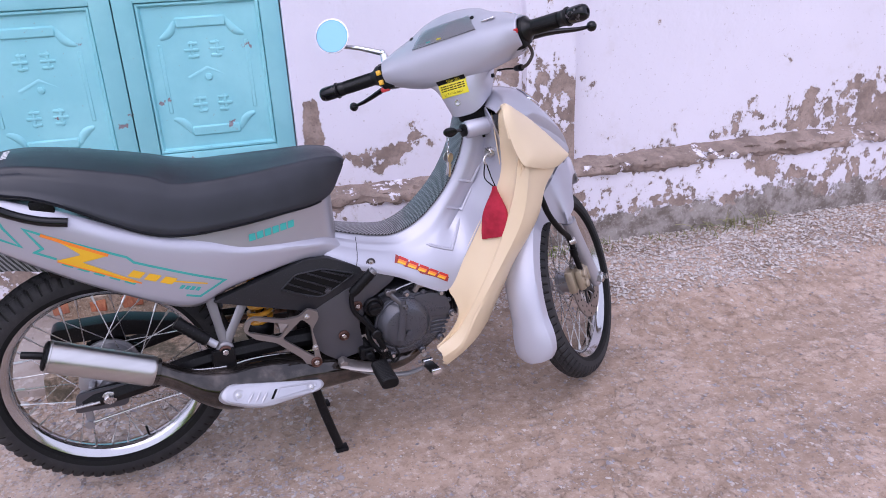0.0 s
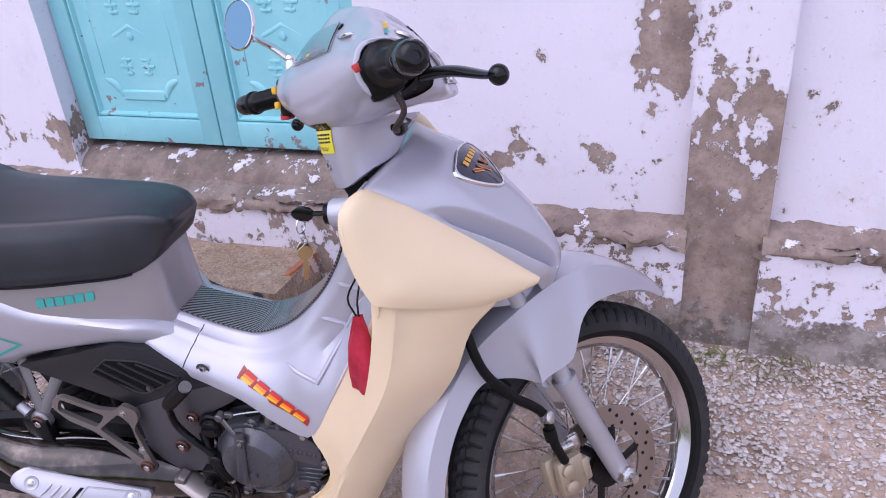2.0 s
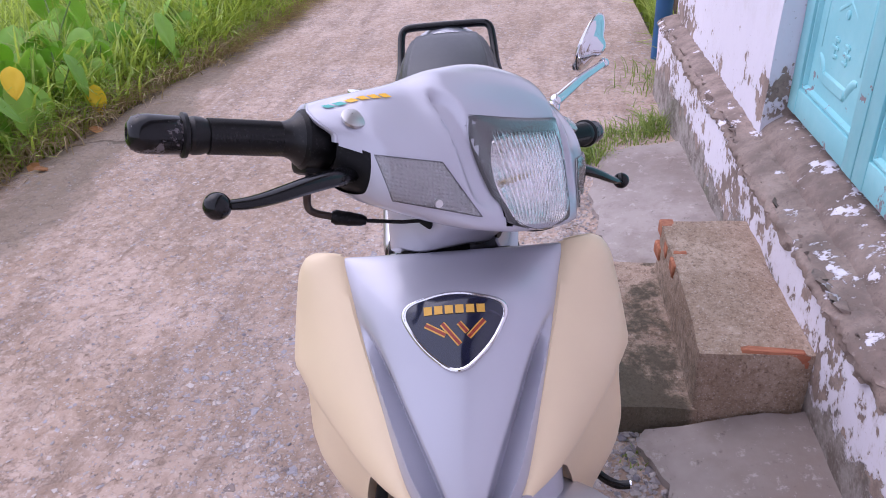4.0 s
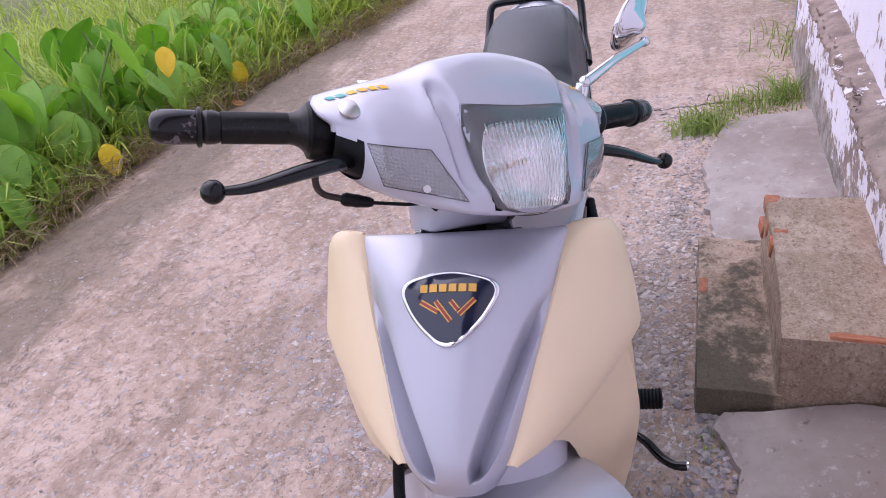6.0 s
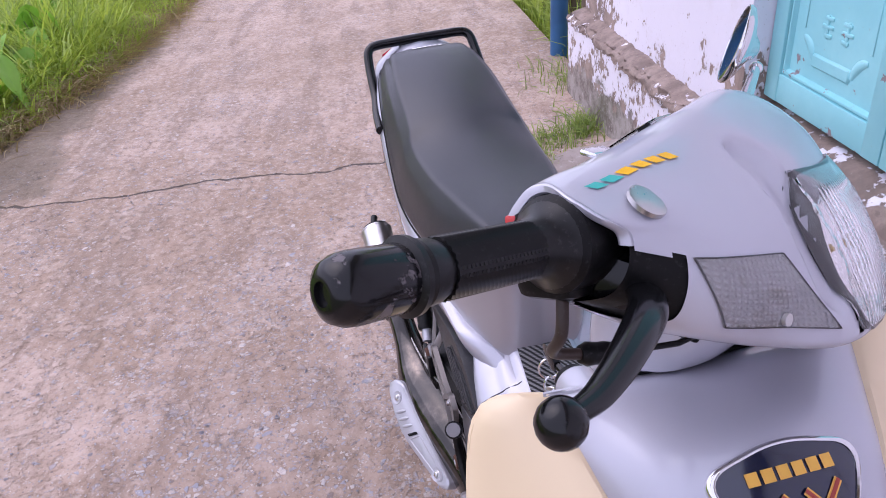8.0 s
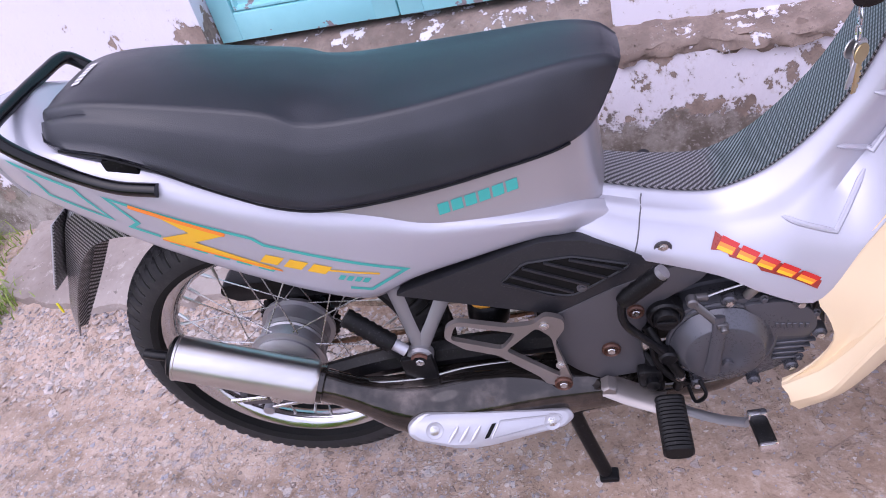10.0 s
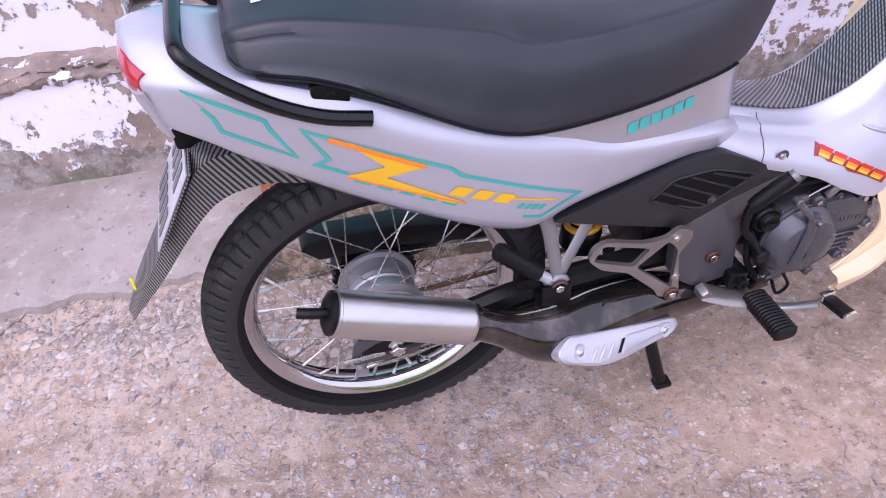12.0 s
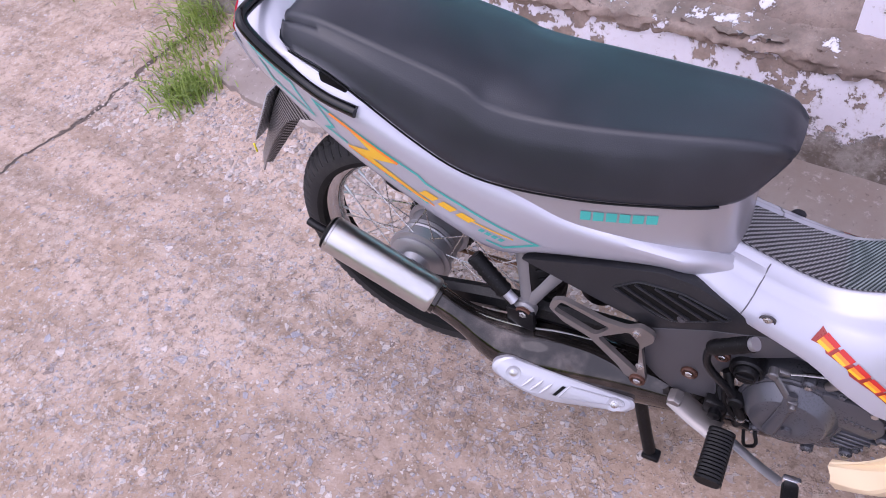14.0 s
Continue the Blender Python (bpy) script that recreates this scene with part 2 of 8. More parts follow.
def metallic_paint(name, base, rough, metal):
    """Smooth metallic lacquer with a faint clouding and a few dust marks."""
    k = Mat(name, base, rough, metal, 0.9)
    k.b.inputs["Coat Roughness"].default_value = 0.05
    big = k.noise(4, 3)
    col = k.mix(k.ramp(big, 0.3, 0.7), tuple(c * 0.95 for c in base), base)
    dust = k.ramp(k.noise(60, 4, 0.7), 0.72, 0.80, 0, 0.25)
    return k.done(k.mix(dust, col, tuple(c * 0.75 for c in base)), k.ramp(big, 0.3, 0.7, rough - 0.03, rough + 0.04))


def scuffed_plastic():
    """Glossy black plastic scraped grey in patches."""
    k = Mat("scuffed_black_plastic", (0.010, 0.010, 0.011), 0.2, 0.0, 0.1, 0.3)
    worn = k.ramp(k.math("ADD", k.noise(38, 5, 0.65), k.math("MULTIPLY", k.noise(160, 3), 0.25)), 0.70, 0.76)
    return k.done(k.mix(worn, (0.005, 0.005, 0.006), (0.14, 0.125, 0.13)), k.ramp(worn, 0, 1, 0.18, 0.6), k.bump(worn, -0.0006, 0.8))


SILVER = metallic_paint("silver_paint", (0.490, 0.490, 0.555), 0.46, 0.42)
GREY_SILVER = metallic_paint("grey_silver_paint", (0.42, 0.41, 0.44), 0.38, 0.6)
CREAM = plain("cream_plastic", (0.80, 0.645, 0.425), 0.42, 0.0, 0.1, 0.05)
BLACK = plain("black_plastic", (0.004, 0.004, 0.0045), 0.40, 0, 0, 0.2, 0.0002, spec=0.18)
GLOSS = plain("gloss_black", (0.005, 0.005, 0.006), 0.16, 0, 0.12, 0.1, spec=0.3)
DARK = plain("dark_grey_plastic", (0.021, 0.0215, 0.025), 0.40, 0, 0, 0.2, 0.0002, spec=0.36)
SCUFFED = scuffed_plastic()
RUBBER = plain("black_rubber", (0.005, 0.005, 0.0055), 0.48, 0, 0, 0.3, 0.0004, spec=0.22)
REFLECTOR = plain("lamp_reflector", (0.86, 0.83, 0.83), 0.22, 1.0, 0, 0.03)
LEVER_GREY = plain("worn_lever_plating", (0.17, 0.165, 0.17), 0.34, 0.7, 0, 0.3, 0.0002)
GROOVE = plain("dark_groove_rubber", (0.009, 0.009, 0.009), 0.7, 0, 0, 0.1, spec=0.2)
GRIP = plain("grip_rubber", (0.005, 0.005, 0.0055), 0.34, 0, 0, 0.2, spec=0.34)
RIM_CHROME = plain("dulled_rim_chrome", (0.58, 0.575, 0.58), 0.12, 1.0, 0, 0.15)
CHROME = plain("chrome", (0.80, 0.80, 0.82), 0.09, 1.0, 0, 0.05)
STEEL = plain("bright_steel", (0.62, 0.61, 0.60), 0.28, 1.0, 0, 0.12)
ALLOY = plain("cast_alloy", (0.42, 0.42, 0.44), 0.42, 0.75, 0, 0.2, 0.0004)
PAINTED_ALLOY = plain("silver_painted_alloy", (0.50, 0.50, 0.54), 0.38, 0.5, 0.1, 0.1, 0.0002)
GUNMETAL = plain("gunmetal_engine_paint", (0.088, 0.090, 0.103), 0.30, 0.45, 0, 0.05, 0.0001)
PLATE_GREY = plain("grey_frame_paint", (0.085, 0.083, 0.092), 0.36, 0.35, 0, 0.06, 0.0001)
LAMP_GREY = plain("lamp_surround_grey", (0.085, 0.083, 0.088), 0.30, 0.2, 0, 0.1)
FRAME_BLACK = plain("frame_black", (0.006, 0.006, 0.007), 0.34, 0.05, 0, 0.3, 0.0002, spec=0.25)
# near-black put in for the shade inside openings and gaps
GAP_SHADE = plain("gap_shade_black", (0.004, 0.004, 0.004), 0.7, 0, 0, 0.1, spec=0.2)
DARK_RUST = plain("dark_rust", (0.125, 0.055, 0.036), 0.5, 0.4, 0, 0.4, 0.0004)
HANGER_GREY = plain("grey_hanger_paint", (0.27, 0.265, 0.275), 0.40, 0.5, 0, 0.15, 0.0002)
TARNISHED = plain("tarnished_bracket_alloy", (0.34, 0.31, 0.295), 0.38, 0.75, 0, 0.25, 0.0003)
BAR_GREY = plain("faded_plate_print", (0.16, 0.15, 0.16), 0.5, 0, 0, 0.2)
BRONZE = plain("bronze_caliper", (0.45, 0.375, 0.27), 0.42, 0.55, 0, 0.2, 0.0004)
DISC = plain("brake_disc_steel", (0.36, 0.31, 0.28), 0.34, 0.9, 0, 0.15)
RUST = plain("rusty_bolt", (0.28, 0.16, 0.10), 0.5, 0.6, 0, 0.4, 0.0004)
YELLOW_SPRING = plain("yellow_spring", (0.85, 0.40, 0.02), 0.35, 0, 0.2, 0.15)
TEAL = plain("teal_sticker", (0.05, 0.42, 0.37), 0.4, 0, 0.2, 0.05)
ORANGE = plain("orange_sticker", (0.90, 0.25, 0.02), 0.4, 0, 0.2, 0.05)
YELLOW = plain("yellow_sticker", (0.85, 0.48, 0.01), 0.4, 0, 0.2, 0.05)
LABEL_YELLOW = plain("yellow_label", (0.80, 0.70, 0.02), 0.4, 0, 0.1, 0.05)
RED = plain("red_sticker", (0.55, 0.02, 0.015), 0.4, 0, 0.2, 0.05)
NAVY = plain("navy_badge", (0.006, 0.010, 0.035), 0.12, 0, 0.8, 0.1)
GOLD = plain("gold_print", (0.75, 0.42, 0.07), 0.35, 0.3, 0.2, 0.05)
CRIMSON = plain("crimson_print", (0.30, 0.03, 0.02), 0.3, 0, 0.3, 0.05)
RED_PLASTIC = plain("red_plastic", (0.55, 0.03, 0.03), 0.3, 0, 0.2, 0.1)
YELLOW_PLASTIC = plain("yellow_plastic", (0.80, 0.45, 0.02), 0.35, 0, 0.1, 0.1)
TAIL_RED = plain("tail_light_red", (0.45, 0.01, 0.03), 0.12, 0, 0.6, 0.05)
CABLE_BROWN = plain("faded_cable_sheath", (0.035, 0.020, 0.014), 0.5, 0, 0, 0.2)
BRASS = plain("brass_key", (0.55, 0.42, 0.22), 0.3, 0.9, 0, 0.15)
WHITE_PRINT = plain("white_print", (0.75, 0.72, 0.72), 0.5, 0, 0, 0.05)
PLATE_WHITE = plain("number_plate_white", (0.50, 0.50, 0.52), 0.35, 0.1, 0.2, 0.1)
BLUE_PAINT = plain("blue_pole_paint", (0.03, 0.13, 0.30), 0.45, 0, 0, 0.3, 0.0008)


def glass(name, tint=(1, 1, 1), rough=0.03):
    k = Mat(name, tint, rough)
    k.b.inputs["Transmission Weight"].default_value = 1.0
    k.b.inputs["IOR"].default_value = 1.45
    return k.m


CLEAR = glass("clear_lens")
SMOKE = glass("smoky_indicator_lens", (0.93, 0.93, 0.94), 0.06)


def seat_vinyl():
    k = Mat("black_seat_vinyl", (0.03, 0.03, 0.033), 0.42, 0, 0, 0.55)
    g = k.cells(900, "F1")
    big = k.noise(5, 3)
    col = k.mix(k.ramp(big, 0.35, 0.7), (0.014, 0.016, 0.022), (0.026, 0.028, 0.037))
    return k.done(col, k.ramp(big, 0.3, 0.7, 0.30, 0.42), k.bump(g, 0.0003, 0.5))


def tyre_rubber():
    k = Mat("tyre_rubber", (0.02, 0.02, 0.02), 0.75)
    dust = k.ramp(k.noise(14, 5, 0.7), 0.45, 0.75)
    col = k.mix(dust, (0.014, 0.014, 0.015), (0.036, 0.033, 0.032))
    return k.done(col, None, k.bump(k.noise(160, 3), 0.0006, 0.6))


def carbon():
    k = Mat("carbon_weave_film", (0.05, 0.05, 0.05), 0.32, 0.2, 0.4)
    w = k.n.new("ShaderNodeTexWave")
    w.wave_type, w.bands_direction, w.wave_profile = "BANDS", "X", "SIN"
    w.inputs["Scale"].default_value, w.inputs["Distortion"].default_value = 66.0, 0.15
    k.link(k.turned((0, 40, 38)), w, "Vector")
    w2 = k.n.new("ShaderNodeTexWave")
    w2.inputs["Scale"].default_value = 120.0
    k.link(k.turned((0, -40, 20)), w2, "Vector")
    f = k.ramp(w.outputs["Fac"], 0.35, 0.65)
    c = k.mix(f, (0.012, 0.012, 0.013), k.mix(w2.outputs["Fac"], (0.14, 0.135, 0.14), (0.30, 0.29, 0.30)))
    return k.done(c, k.ramp(f, 0, 1, 0.28, 0.40), k.bump(f, 0.0003, 0.4))


def brushed():
    k = Mat("brushed_silencer_steel", (0.66, 0.65, 0.64), 0.24, 1.0)
    s = k.noise(1.0, 2, 0.5, k.turned((0, -25, 0), (1.5, 60, 60)))
    stain = k.noise(16, 4)
    col = k.mix(k.ramp(s, 0.3, 0.7), (0.55, 0.54, 0.53), (0.60, 0.59, 0.58))
    col = k.mix(k.ramp(stain, 0.66, 0.85, 0, 0.25), col, (0.42, 0.34, 0.26))
    return k.done(col, k.ramp(s, 0.2, 0.8, 0.29, 0.33))


def scorched():
    k = Mat("blackened_exhaust_steel", (0.06, 0.055, 0.05), 0.3, 0.75, 0.6, 0.4)
    a, b = k.noise(9, 5, 0.65), k.noise(40, 4)
    col = k.mix(k.ramp(a, 0.44, 0.70), (0.030, 0.027, 0.025), (0.170, 0.142, 0.124))
    col = k.mix(k.ramp(b, 0.6, 0.75, 0, 0.5), col, (0.060, 0.042, 0.030))
    return k.done(col, k.ramp(a, 0.4, 0.65, 0.05, 0.13), k.bump(b, 0.0001, 0.3))


def waffle():
    """The ribbed grey reflector behind an indicator lens."""
    k = Mat("waffle_reflector", (0.4, 0.4, 0.4), 0.25, 0.4)
    w = []
    for d in ("Y", "Z"):
        t = k.n.new("ShaderNodeTexWave")
        t.bands_direction = d
        t.inputs["Scale"].default_value = 88.0
        k.link(k.co, t, "Vector")
        w.append(t.outputs["Fac"])
    g = k.math("MULTIPLY", w[0], w[1])
    col = k.mix(k.ramp(g, 0.05, 0.6), (0.36, 0.355, 0.36), (0.52, 0.51, 0.52))
    col = k.mix(k.ramp(k.noise(22, 2), 0.4, 0.62, 0, 0.5), col, (0.30, 0.295, 0.30))
    return k.done(col, None, k.bump(g, 0.001, 0.8))


def red_cloth():
    k = Mat("red_pouch_cloth", (0.42, 0.012, 0.035), 0.8)
    weave = k.noise(700, 2)
    col = k.mix(k.ramp(k.noise(30, 3), 0.3, 0.7), (0.30, 0.006, 0.022), (0.48, 0.016, 0.045))
    return k.done(col, None, k.bump(weave, 0.0004, 0.6))


WAFFLE = waffle()
SEAT, TYRE, CARBON, BRUSHED, SCORCHED, CLOTH = seat_vinyl(), tyre_rubber(), carbon(), brushed(), scorched(), red_cloth()


def concrete(name, tint=1.0, chips=1.0, pale=0.0):
    """Old lane concrete: warm cement skin worn through to pale angular chippings."""
    k = Mat(name, (0.3, 0.26, 0.23), 0.85)
    x, y = k.axis(0), k.axis(1)
    big, mid, fine, grain = k.noise(0.8, 5, 0.62, None, 0.6), k.noise(5, 6, 0.68), k.noise(34, 5, 0.7), k.noise(190, 3, 0.7)
    c = k.mix(k.ramp(big, 0.42, 0.57), tuple(tint * q for q in (0.375, 0.268, 0.196)), tuple(tint * q for q in (0.515, 0.388, 0.314)))
    c = k.mix(k.ramp(mid, 0.42, 0.66, 0, 0.60), c, tuple(tint * q for q in (0.325, 0.228, 0.162)))
    streak = k.noise(1.0, 5, 0.62, k.turned((0, 0, 12), (1.1, 6.5, 1)))
    c = k.mix(k.ramp(streak, 0.47, 0.62, 0, 0.60), c, tuple(tint * q for q in (0.225, 0.160, 0.116)))
    wash = k.noise(1.0, 6, 0.66, k.turned((0, 0, -35), (1.6, 4.2, 1)))
    c = k.mix(k.ramp(wash, 0.50, 0.72, 0, 0.32), c, tuple(tint * q for q in (0.560, 0.445, 0.385)))
    # islands of pale skin that have not flaked off yet, with ragged rims
    skin_v = k.math("ADD", k.math("MULTIPLY", k.noise(7.5, 8, 0.72, None, 0.4), 0.75), k.math("MULTIPLY", k.noise(2.2, 4, 0.6), 0.25))
    skin = k.ramp(skin_v, 0.515, 0.555)
    c = k.mix(k.math("MULTIPLY", skin, 0.20), c, tuple(tint * q for q in (0.590, 0.468, 0.400)))
    rim = k.math("MULTIPLY", k.ramp(skin_v, 0.485, 0.515), k.ramp(skin_v, 0.545, 0.515))
    c = k.mix(k.math("MULTIPLY", rim, 0.12), c, tuple(tint * q for q in (0.205, 0.138, 0.096)))
    c = k.mix(k.ramp(fine, 0.52, 0.68, 0, 0.55), c, (0.60, 0.485, 0.415))
    c = k.mix(k.ramp(fine, 0.46, 0.34, 0, 0.6), c, (0.215, 0.146, 0.104))
    c = k.mix(k.ramp(grain, 0.35, 0.7, 0, 0.20), c, (0.50, 0.39, 0.33))
    blot = k.noise(26, 6, 0.75, None, 0.1)
    c = k.mix(k.ramp(blot, 0.53, 0.66, 0, 0.55), c, tuple(tint * q for q in (0.60, 0.485, 0.42)))
    c = k.mix(k.ramp(blot, 0.47, 0.36, 0, 0.65), c, tuple(tint * q for q in (0.225, 0.156, 0.110)))
    # a darker brown patch with a ragged rim beside the rear wheel
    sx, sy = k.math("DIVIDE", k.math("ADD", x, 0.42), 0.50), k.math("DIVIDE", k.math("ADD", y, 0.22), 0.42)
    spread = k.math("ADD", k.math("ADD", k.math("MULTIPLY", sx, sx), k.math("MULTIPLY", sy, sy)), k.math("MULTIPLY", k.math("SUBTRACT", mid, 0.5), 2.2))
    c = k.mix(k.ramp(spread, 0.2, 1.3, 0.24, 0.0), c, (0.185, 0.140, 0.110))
    if pale:
        c = k.mix(pale, c, (0.50, 0.46, 0.45))
    # how far the skin has worn off: most behind the stand
    dx, dy = k.math("DIVIDE", k.math("ADD", x, 0.75), 0.85), k.math("DIVIDE", k.math("ADD", y, 0.12), 0.60)
    near = k.ramp(k.math("ADD", k.math("MULTIPLY", dx, dx), k.math("MULTIPLY", dy, dy)), 0.25, 1.5, 0.19, 0.0)
    wear = k.math("ADD", k.math("MULTIPLY", k.ramp(k.noise(1.5, 5, 0.65), 0.44, 0.66), 0.11), near)
    wear = k.math("MULTIPLY", wear, k.ramp(k.noise(3.6, 4, 0.6), 0.36, 0.60, 0.35, 1.25))
    hgt = k.math("ADD", k.math("ADD", k.math("MULTIPLY", grain, 0.30), k.math("MULTIPLY", fine, 0.6)), k.math("MULTIPLY", skin, 0.5))
    for scale, edge, base in ((32, 0.20, 0.985), (54, 0.15, 0.925), (90, 0.12, 0.890), (190, 0.10, 0.870)):
        shift = k.n.new("ShaderNodeVectorMath")
        shift.inputs[1].default_value = (scale * 0.37, scale * 0.11, 0)
        k.link(k.co, shift, 0)
        d = k.cells(scale, "DISTANCE_TO_EDGE", shift.outputs[0])
        rnd = k.n.new("ShaderNodeSeparateColor")
        k.link(k.cells(scale, "F1", shift.outputs[0], "Color"), rnd, 0)
        pick = k.math("GREATER_THAN", k.math("ADD", rnd.outputs[0], k.math("MULTIPLY", wear, chips)), base + 0.04)
        on = k.math("MULTIPLY", k.ramp(k.math("ADD", d, k.math("MULTIPLY", k.math("SUBTRACT", fine, 0.5), 0.22)), edge, edge + 0.05), pick)
        tone = k.mix(k.ramp(rnd.outputs[1], 0.20, 0.75), (0.70, 0.635, 0.60), (0.33, 0.345, 0.42))
        tone = k.mix(k.ramp(fine, 0.35, 0.6, 0.4, 0.0), tone, (0.26, 0.25, 0.28))
        tone = k.mix(k.math("GREATER_THAN", rnd.outputs[2], 0.93), tone, (0.20, 0.16, 0.15))
        c = k.mix(k.math("MULTIPLY", on, k.ramp(rnd.outputs[2], 0.0, 1.0, 0.30, 0.78)), c, tone)
        hgt = k.math("ADD", hgt, k.math("MULTIPLY", on, 0.45))
    pits = k.ramp(k.noise(90, 3, 0.75), 0.640, 0.70)
    c = k.mix(k.math("MULTIPLY", pits, 0.65), c, (0.12, 0.085, 0.07))
    hgt = k.math("SUBTRACT", hgt, pits)
    # the joint that runs across the lane, and the damp verge
    wob = k.math("MULTIPLY", k.math("SUBTRACT", k.noise(2.2, 5), 0.5), 0.28)
    line = k.math("ABSOLUTE", k.math("ADD", k.math("ADD", x, 2.13), wob))
    crack = k.ramp(line, 0.004, 0.012, 1, 0)
    c = k.mix(k.math("MULTIPLY", crack, 0.85), c, (0.045, 0.035, 0.03))
    hgt = k.math("SUBTRACT", hgt, k.math("MULTIPLY", crack, 2.0))
    drift = k.math("ADD", k.math("MULTIPLY", k.math("SUBTRACT", k.noise(1.3, 6, 0.68), 0.5), 0.9), k.math("MULTIPLY", k.math("SUBTRACT", mid, 0.5), 0.25))
    band = k.ramp(k.math("ABSOLUTE", k.math("ADD", k.math("ADD", y, 1.62), drift)), 0.10, 0.26, 1, 0)
    c = k.mix(k.math("MULTIPLY", band, 0.66), c, (0.140, 0.112, 0.076))
    nrm = k.bump(hgt, 0.004, 0.9)
    nrm = k.bump(mid, 0.012, 0.5, nrm)
    return k.done(c, k.ramp(mid, 0.3, 0.7, 0.78, 0.95), nrm)


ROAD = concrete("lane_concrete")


def slab_cement():
    k = Mat("smooth_grey_cement", (0.4, 0.37, 0.36), 0.8)
    a, b, c = k.noise(2.2, 5), k.noise(16, 5, 0.65), k.noise(120, 3, 0.7)
    col = k.mix(k.ramp(a, 0.35, 0.65), (0.250, 0.205, 0.182), (0.390, 0.338, 0.312))
    col = k.mix(k.ramp(b, 0.48, 0.7, 0, 0.5), col, (0.27, 0.225, 0.205))
    col = k.mix(k.ramp(c, 0.68, 0.75, 0, 0.7), col, (0.68, 0.65, 0.64))
    col = k.mix(k.ramp(k.noise(5, 6, 0.7), 0.5, 0.66, 0, 0.5), col, (0.25, 0.195, 0.165))
    pit = k.ramp(k.noise(55, 4, 0.75), 0.62, 0.70)
    col = k.mix(k.math("MULTIPLY", pit, 0.6), col, (0.14, 0.11, 0.095))
    col = k.mix(k.ramp(k.noise(28, 5, 0.7), 0.56, 0.68, 0, 0.5), col, (0.56, 0.50, 0.475))
    return k.done(col, k.ramp(b, 0.3, 0.7, 0.65, 0.85), k.bump(b, 0.005, 0.6, k.bump(pit, -0.003, 0.8)))


PAD = slab_cement()


def peeled(name, amount, low, dirt, white=(0.82, 0.79, 0.875), spots=(), old=1.0):
    """Lime paint flaking off brown render; amount: how much is off; low: rows of (z, extra) towards the ground; dirt: height of damp grey."""
    k = Mat(name, white, 0.8)
    z, x = k.axis(2), k.axis(0)
    a, b, c = k.noise(5.5, 6, 0.66, None, 0.5), k.noise(19, 5, 0.62), k.noise(90, 3)
    v = k.math("ADD", k.math("ADD", k.math("MULTIPLY", a, 0.46), k.math("MULTIPLY", b, 0.38)), k.math("MULTIPLY", k.noise(58, 4, 0.7, k.stretch((1, 1, 0.6))), 0.16))
    bias = k.ramp(z, low[0], low[1], low[2], 0.0)
    v = k.math("ADD", v, bias)
    for sx, sz, rx, rz, much in spots:
        dx = k.math("DIVIDE", k.math("SUBTRACT", x, sx), rx)
        dz = k.math("DIVIDE", k.math("SUBTRACT", z, sz), rz)
        far = k.math("ADD", k.math("MULTIPLY", dx, dx), k.math("MULTIPLY", dz, dz))
        v = k.math("ADD", v, k.ramp(far, 0.0, 1.6, much, 0.0))
    off = k.ramp(v, amount, amount + 0.012)
    halo = k.ramp(v, amount - 0.03, amount)
    paint = k.mix(k.ramp(k.noise(1.3, 4), 0.35, 0.7), tuple(w * 0.94 for w in white), white)
    paint = k.mix(k.ramp(k.noise(7, 5, 0.7), 0.55, 0.8, 0, 0.35), paint, (0.62, 0.57, 0.56))
    paint = k.mix(k.math("MULTIPLY", k.ramp(c, 0.66, 0.72), 0.5), paint, (0.34, 0.28, 0.25))
    paint = k.mix(k.math("MULTIPLY", halo, 0.25), paint, (0.55, 0.48, 0.45))
    bare = k.mix(k.ramp(k.noise(11, 5), 0.35, 0.65), tuple(old * q for q in (0.250, 0.190, 0.160)), tuple(old * q for q in (0.420, 0.325, 0.275)))
    bare = k.mix(k.ramp(c, 0.4, 0.75, 0, 0.5), bare, (0.16, 0.13, 0.115))
    rough_ = k.noise(45, 6, 0.75)
    bare = k.mix(k.ramp(rough_, 0.46, 0.34, 0, 0.65), bare, (0.125, 0.095, 0.080))
    bare = k.mix(k.ramp(rough_, 0.58, 0.70, 0, 0.6), bare, tuple(old * q for q in (0.56, 0.475, 0.43)))
    col = k.mix(off, paint, bare)
    damp = k.math("ADD", k.math("ADD", z, k.math("MULTIPLY", k.math("SUBTRACT", k.noise(4, 6, 0.7), 0.5), 0.38)), k.math("MULTIPLY", k.math("SUBTRACT", b, 0.5), 0.22))
    wet = k.ramp(damp, dirt - 0.012, dirt + 0.012, 1, 0)
    grime = k.mix(k.ramp(k.noise(13, 6, 0.7), 0.38, 0.62), (0.16, 0.132, 0.112), (0.36, 0.325, 0.300))
    grime = k.mix(k.ramp(c, 0.55, 0.72, 0, 0.6), grime, (0.52, 0.48, 0.46))
    green = k.ramp(k.noise(2.0, 4), 0.52, 0.68)
    grime = k.mix(k.math("MULTIPLY", green, 0.62), grime, (0.085, 0.095, 0.040))
    col = k.mix(wet, col, grime)
    h = k.math("SUBTRACT", k.math("MULTIPLY", c, 0.25), k.math("MAXIMUM", off, wet))
    nrm = k.bump(k.noise(9, 4), 0.008, 0.5, k.bump(h, 0.003, 0.9))
    return k.done(col, k.ramp(off, 0, 1, 0.75, 0.92), nrm)


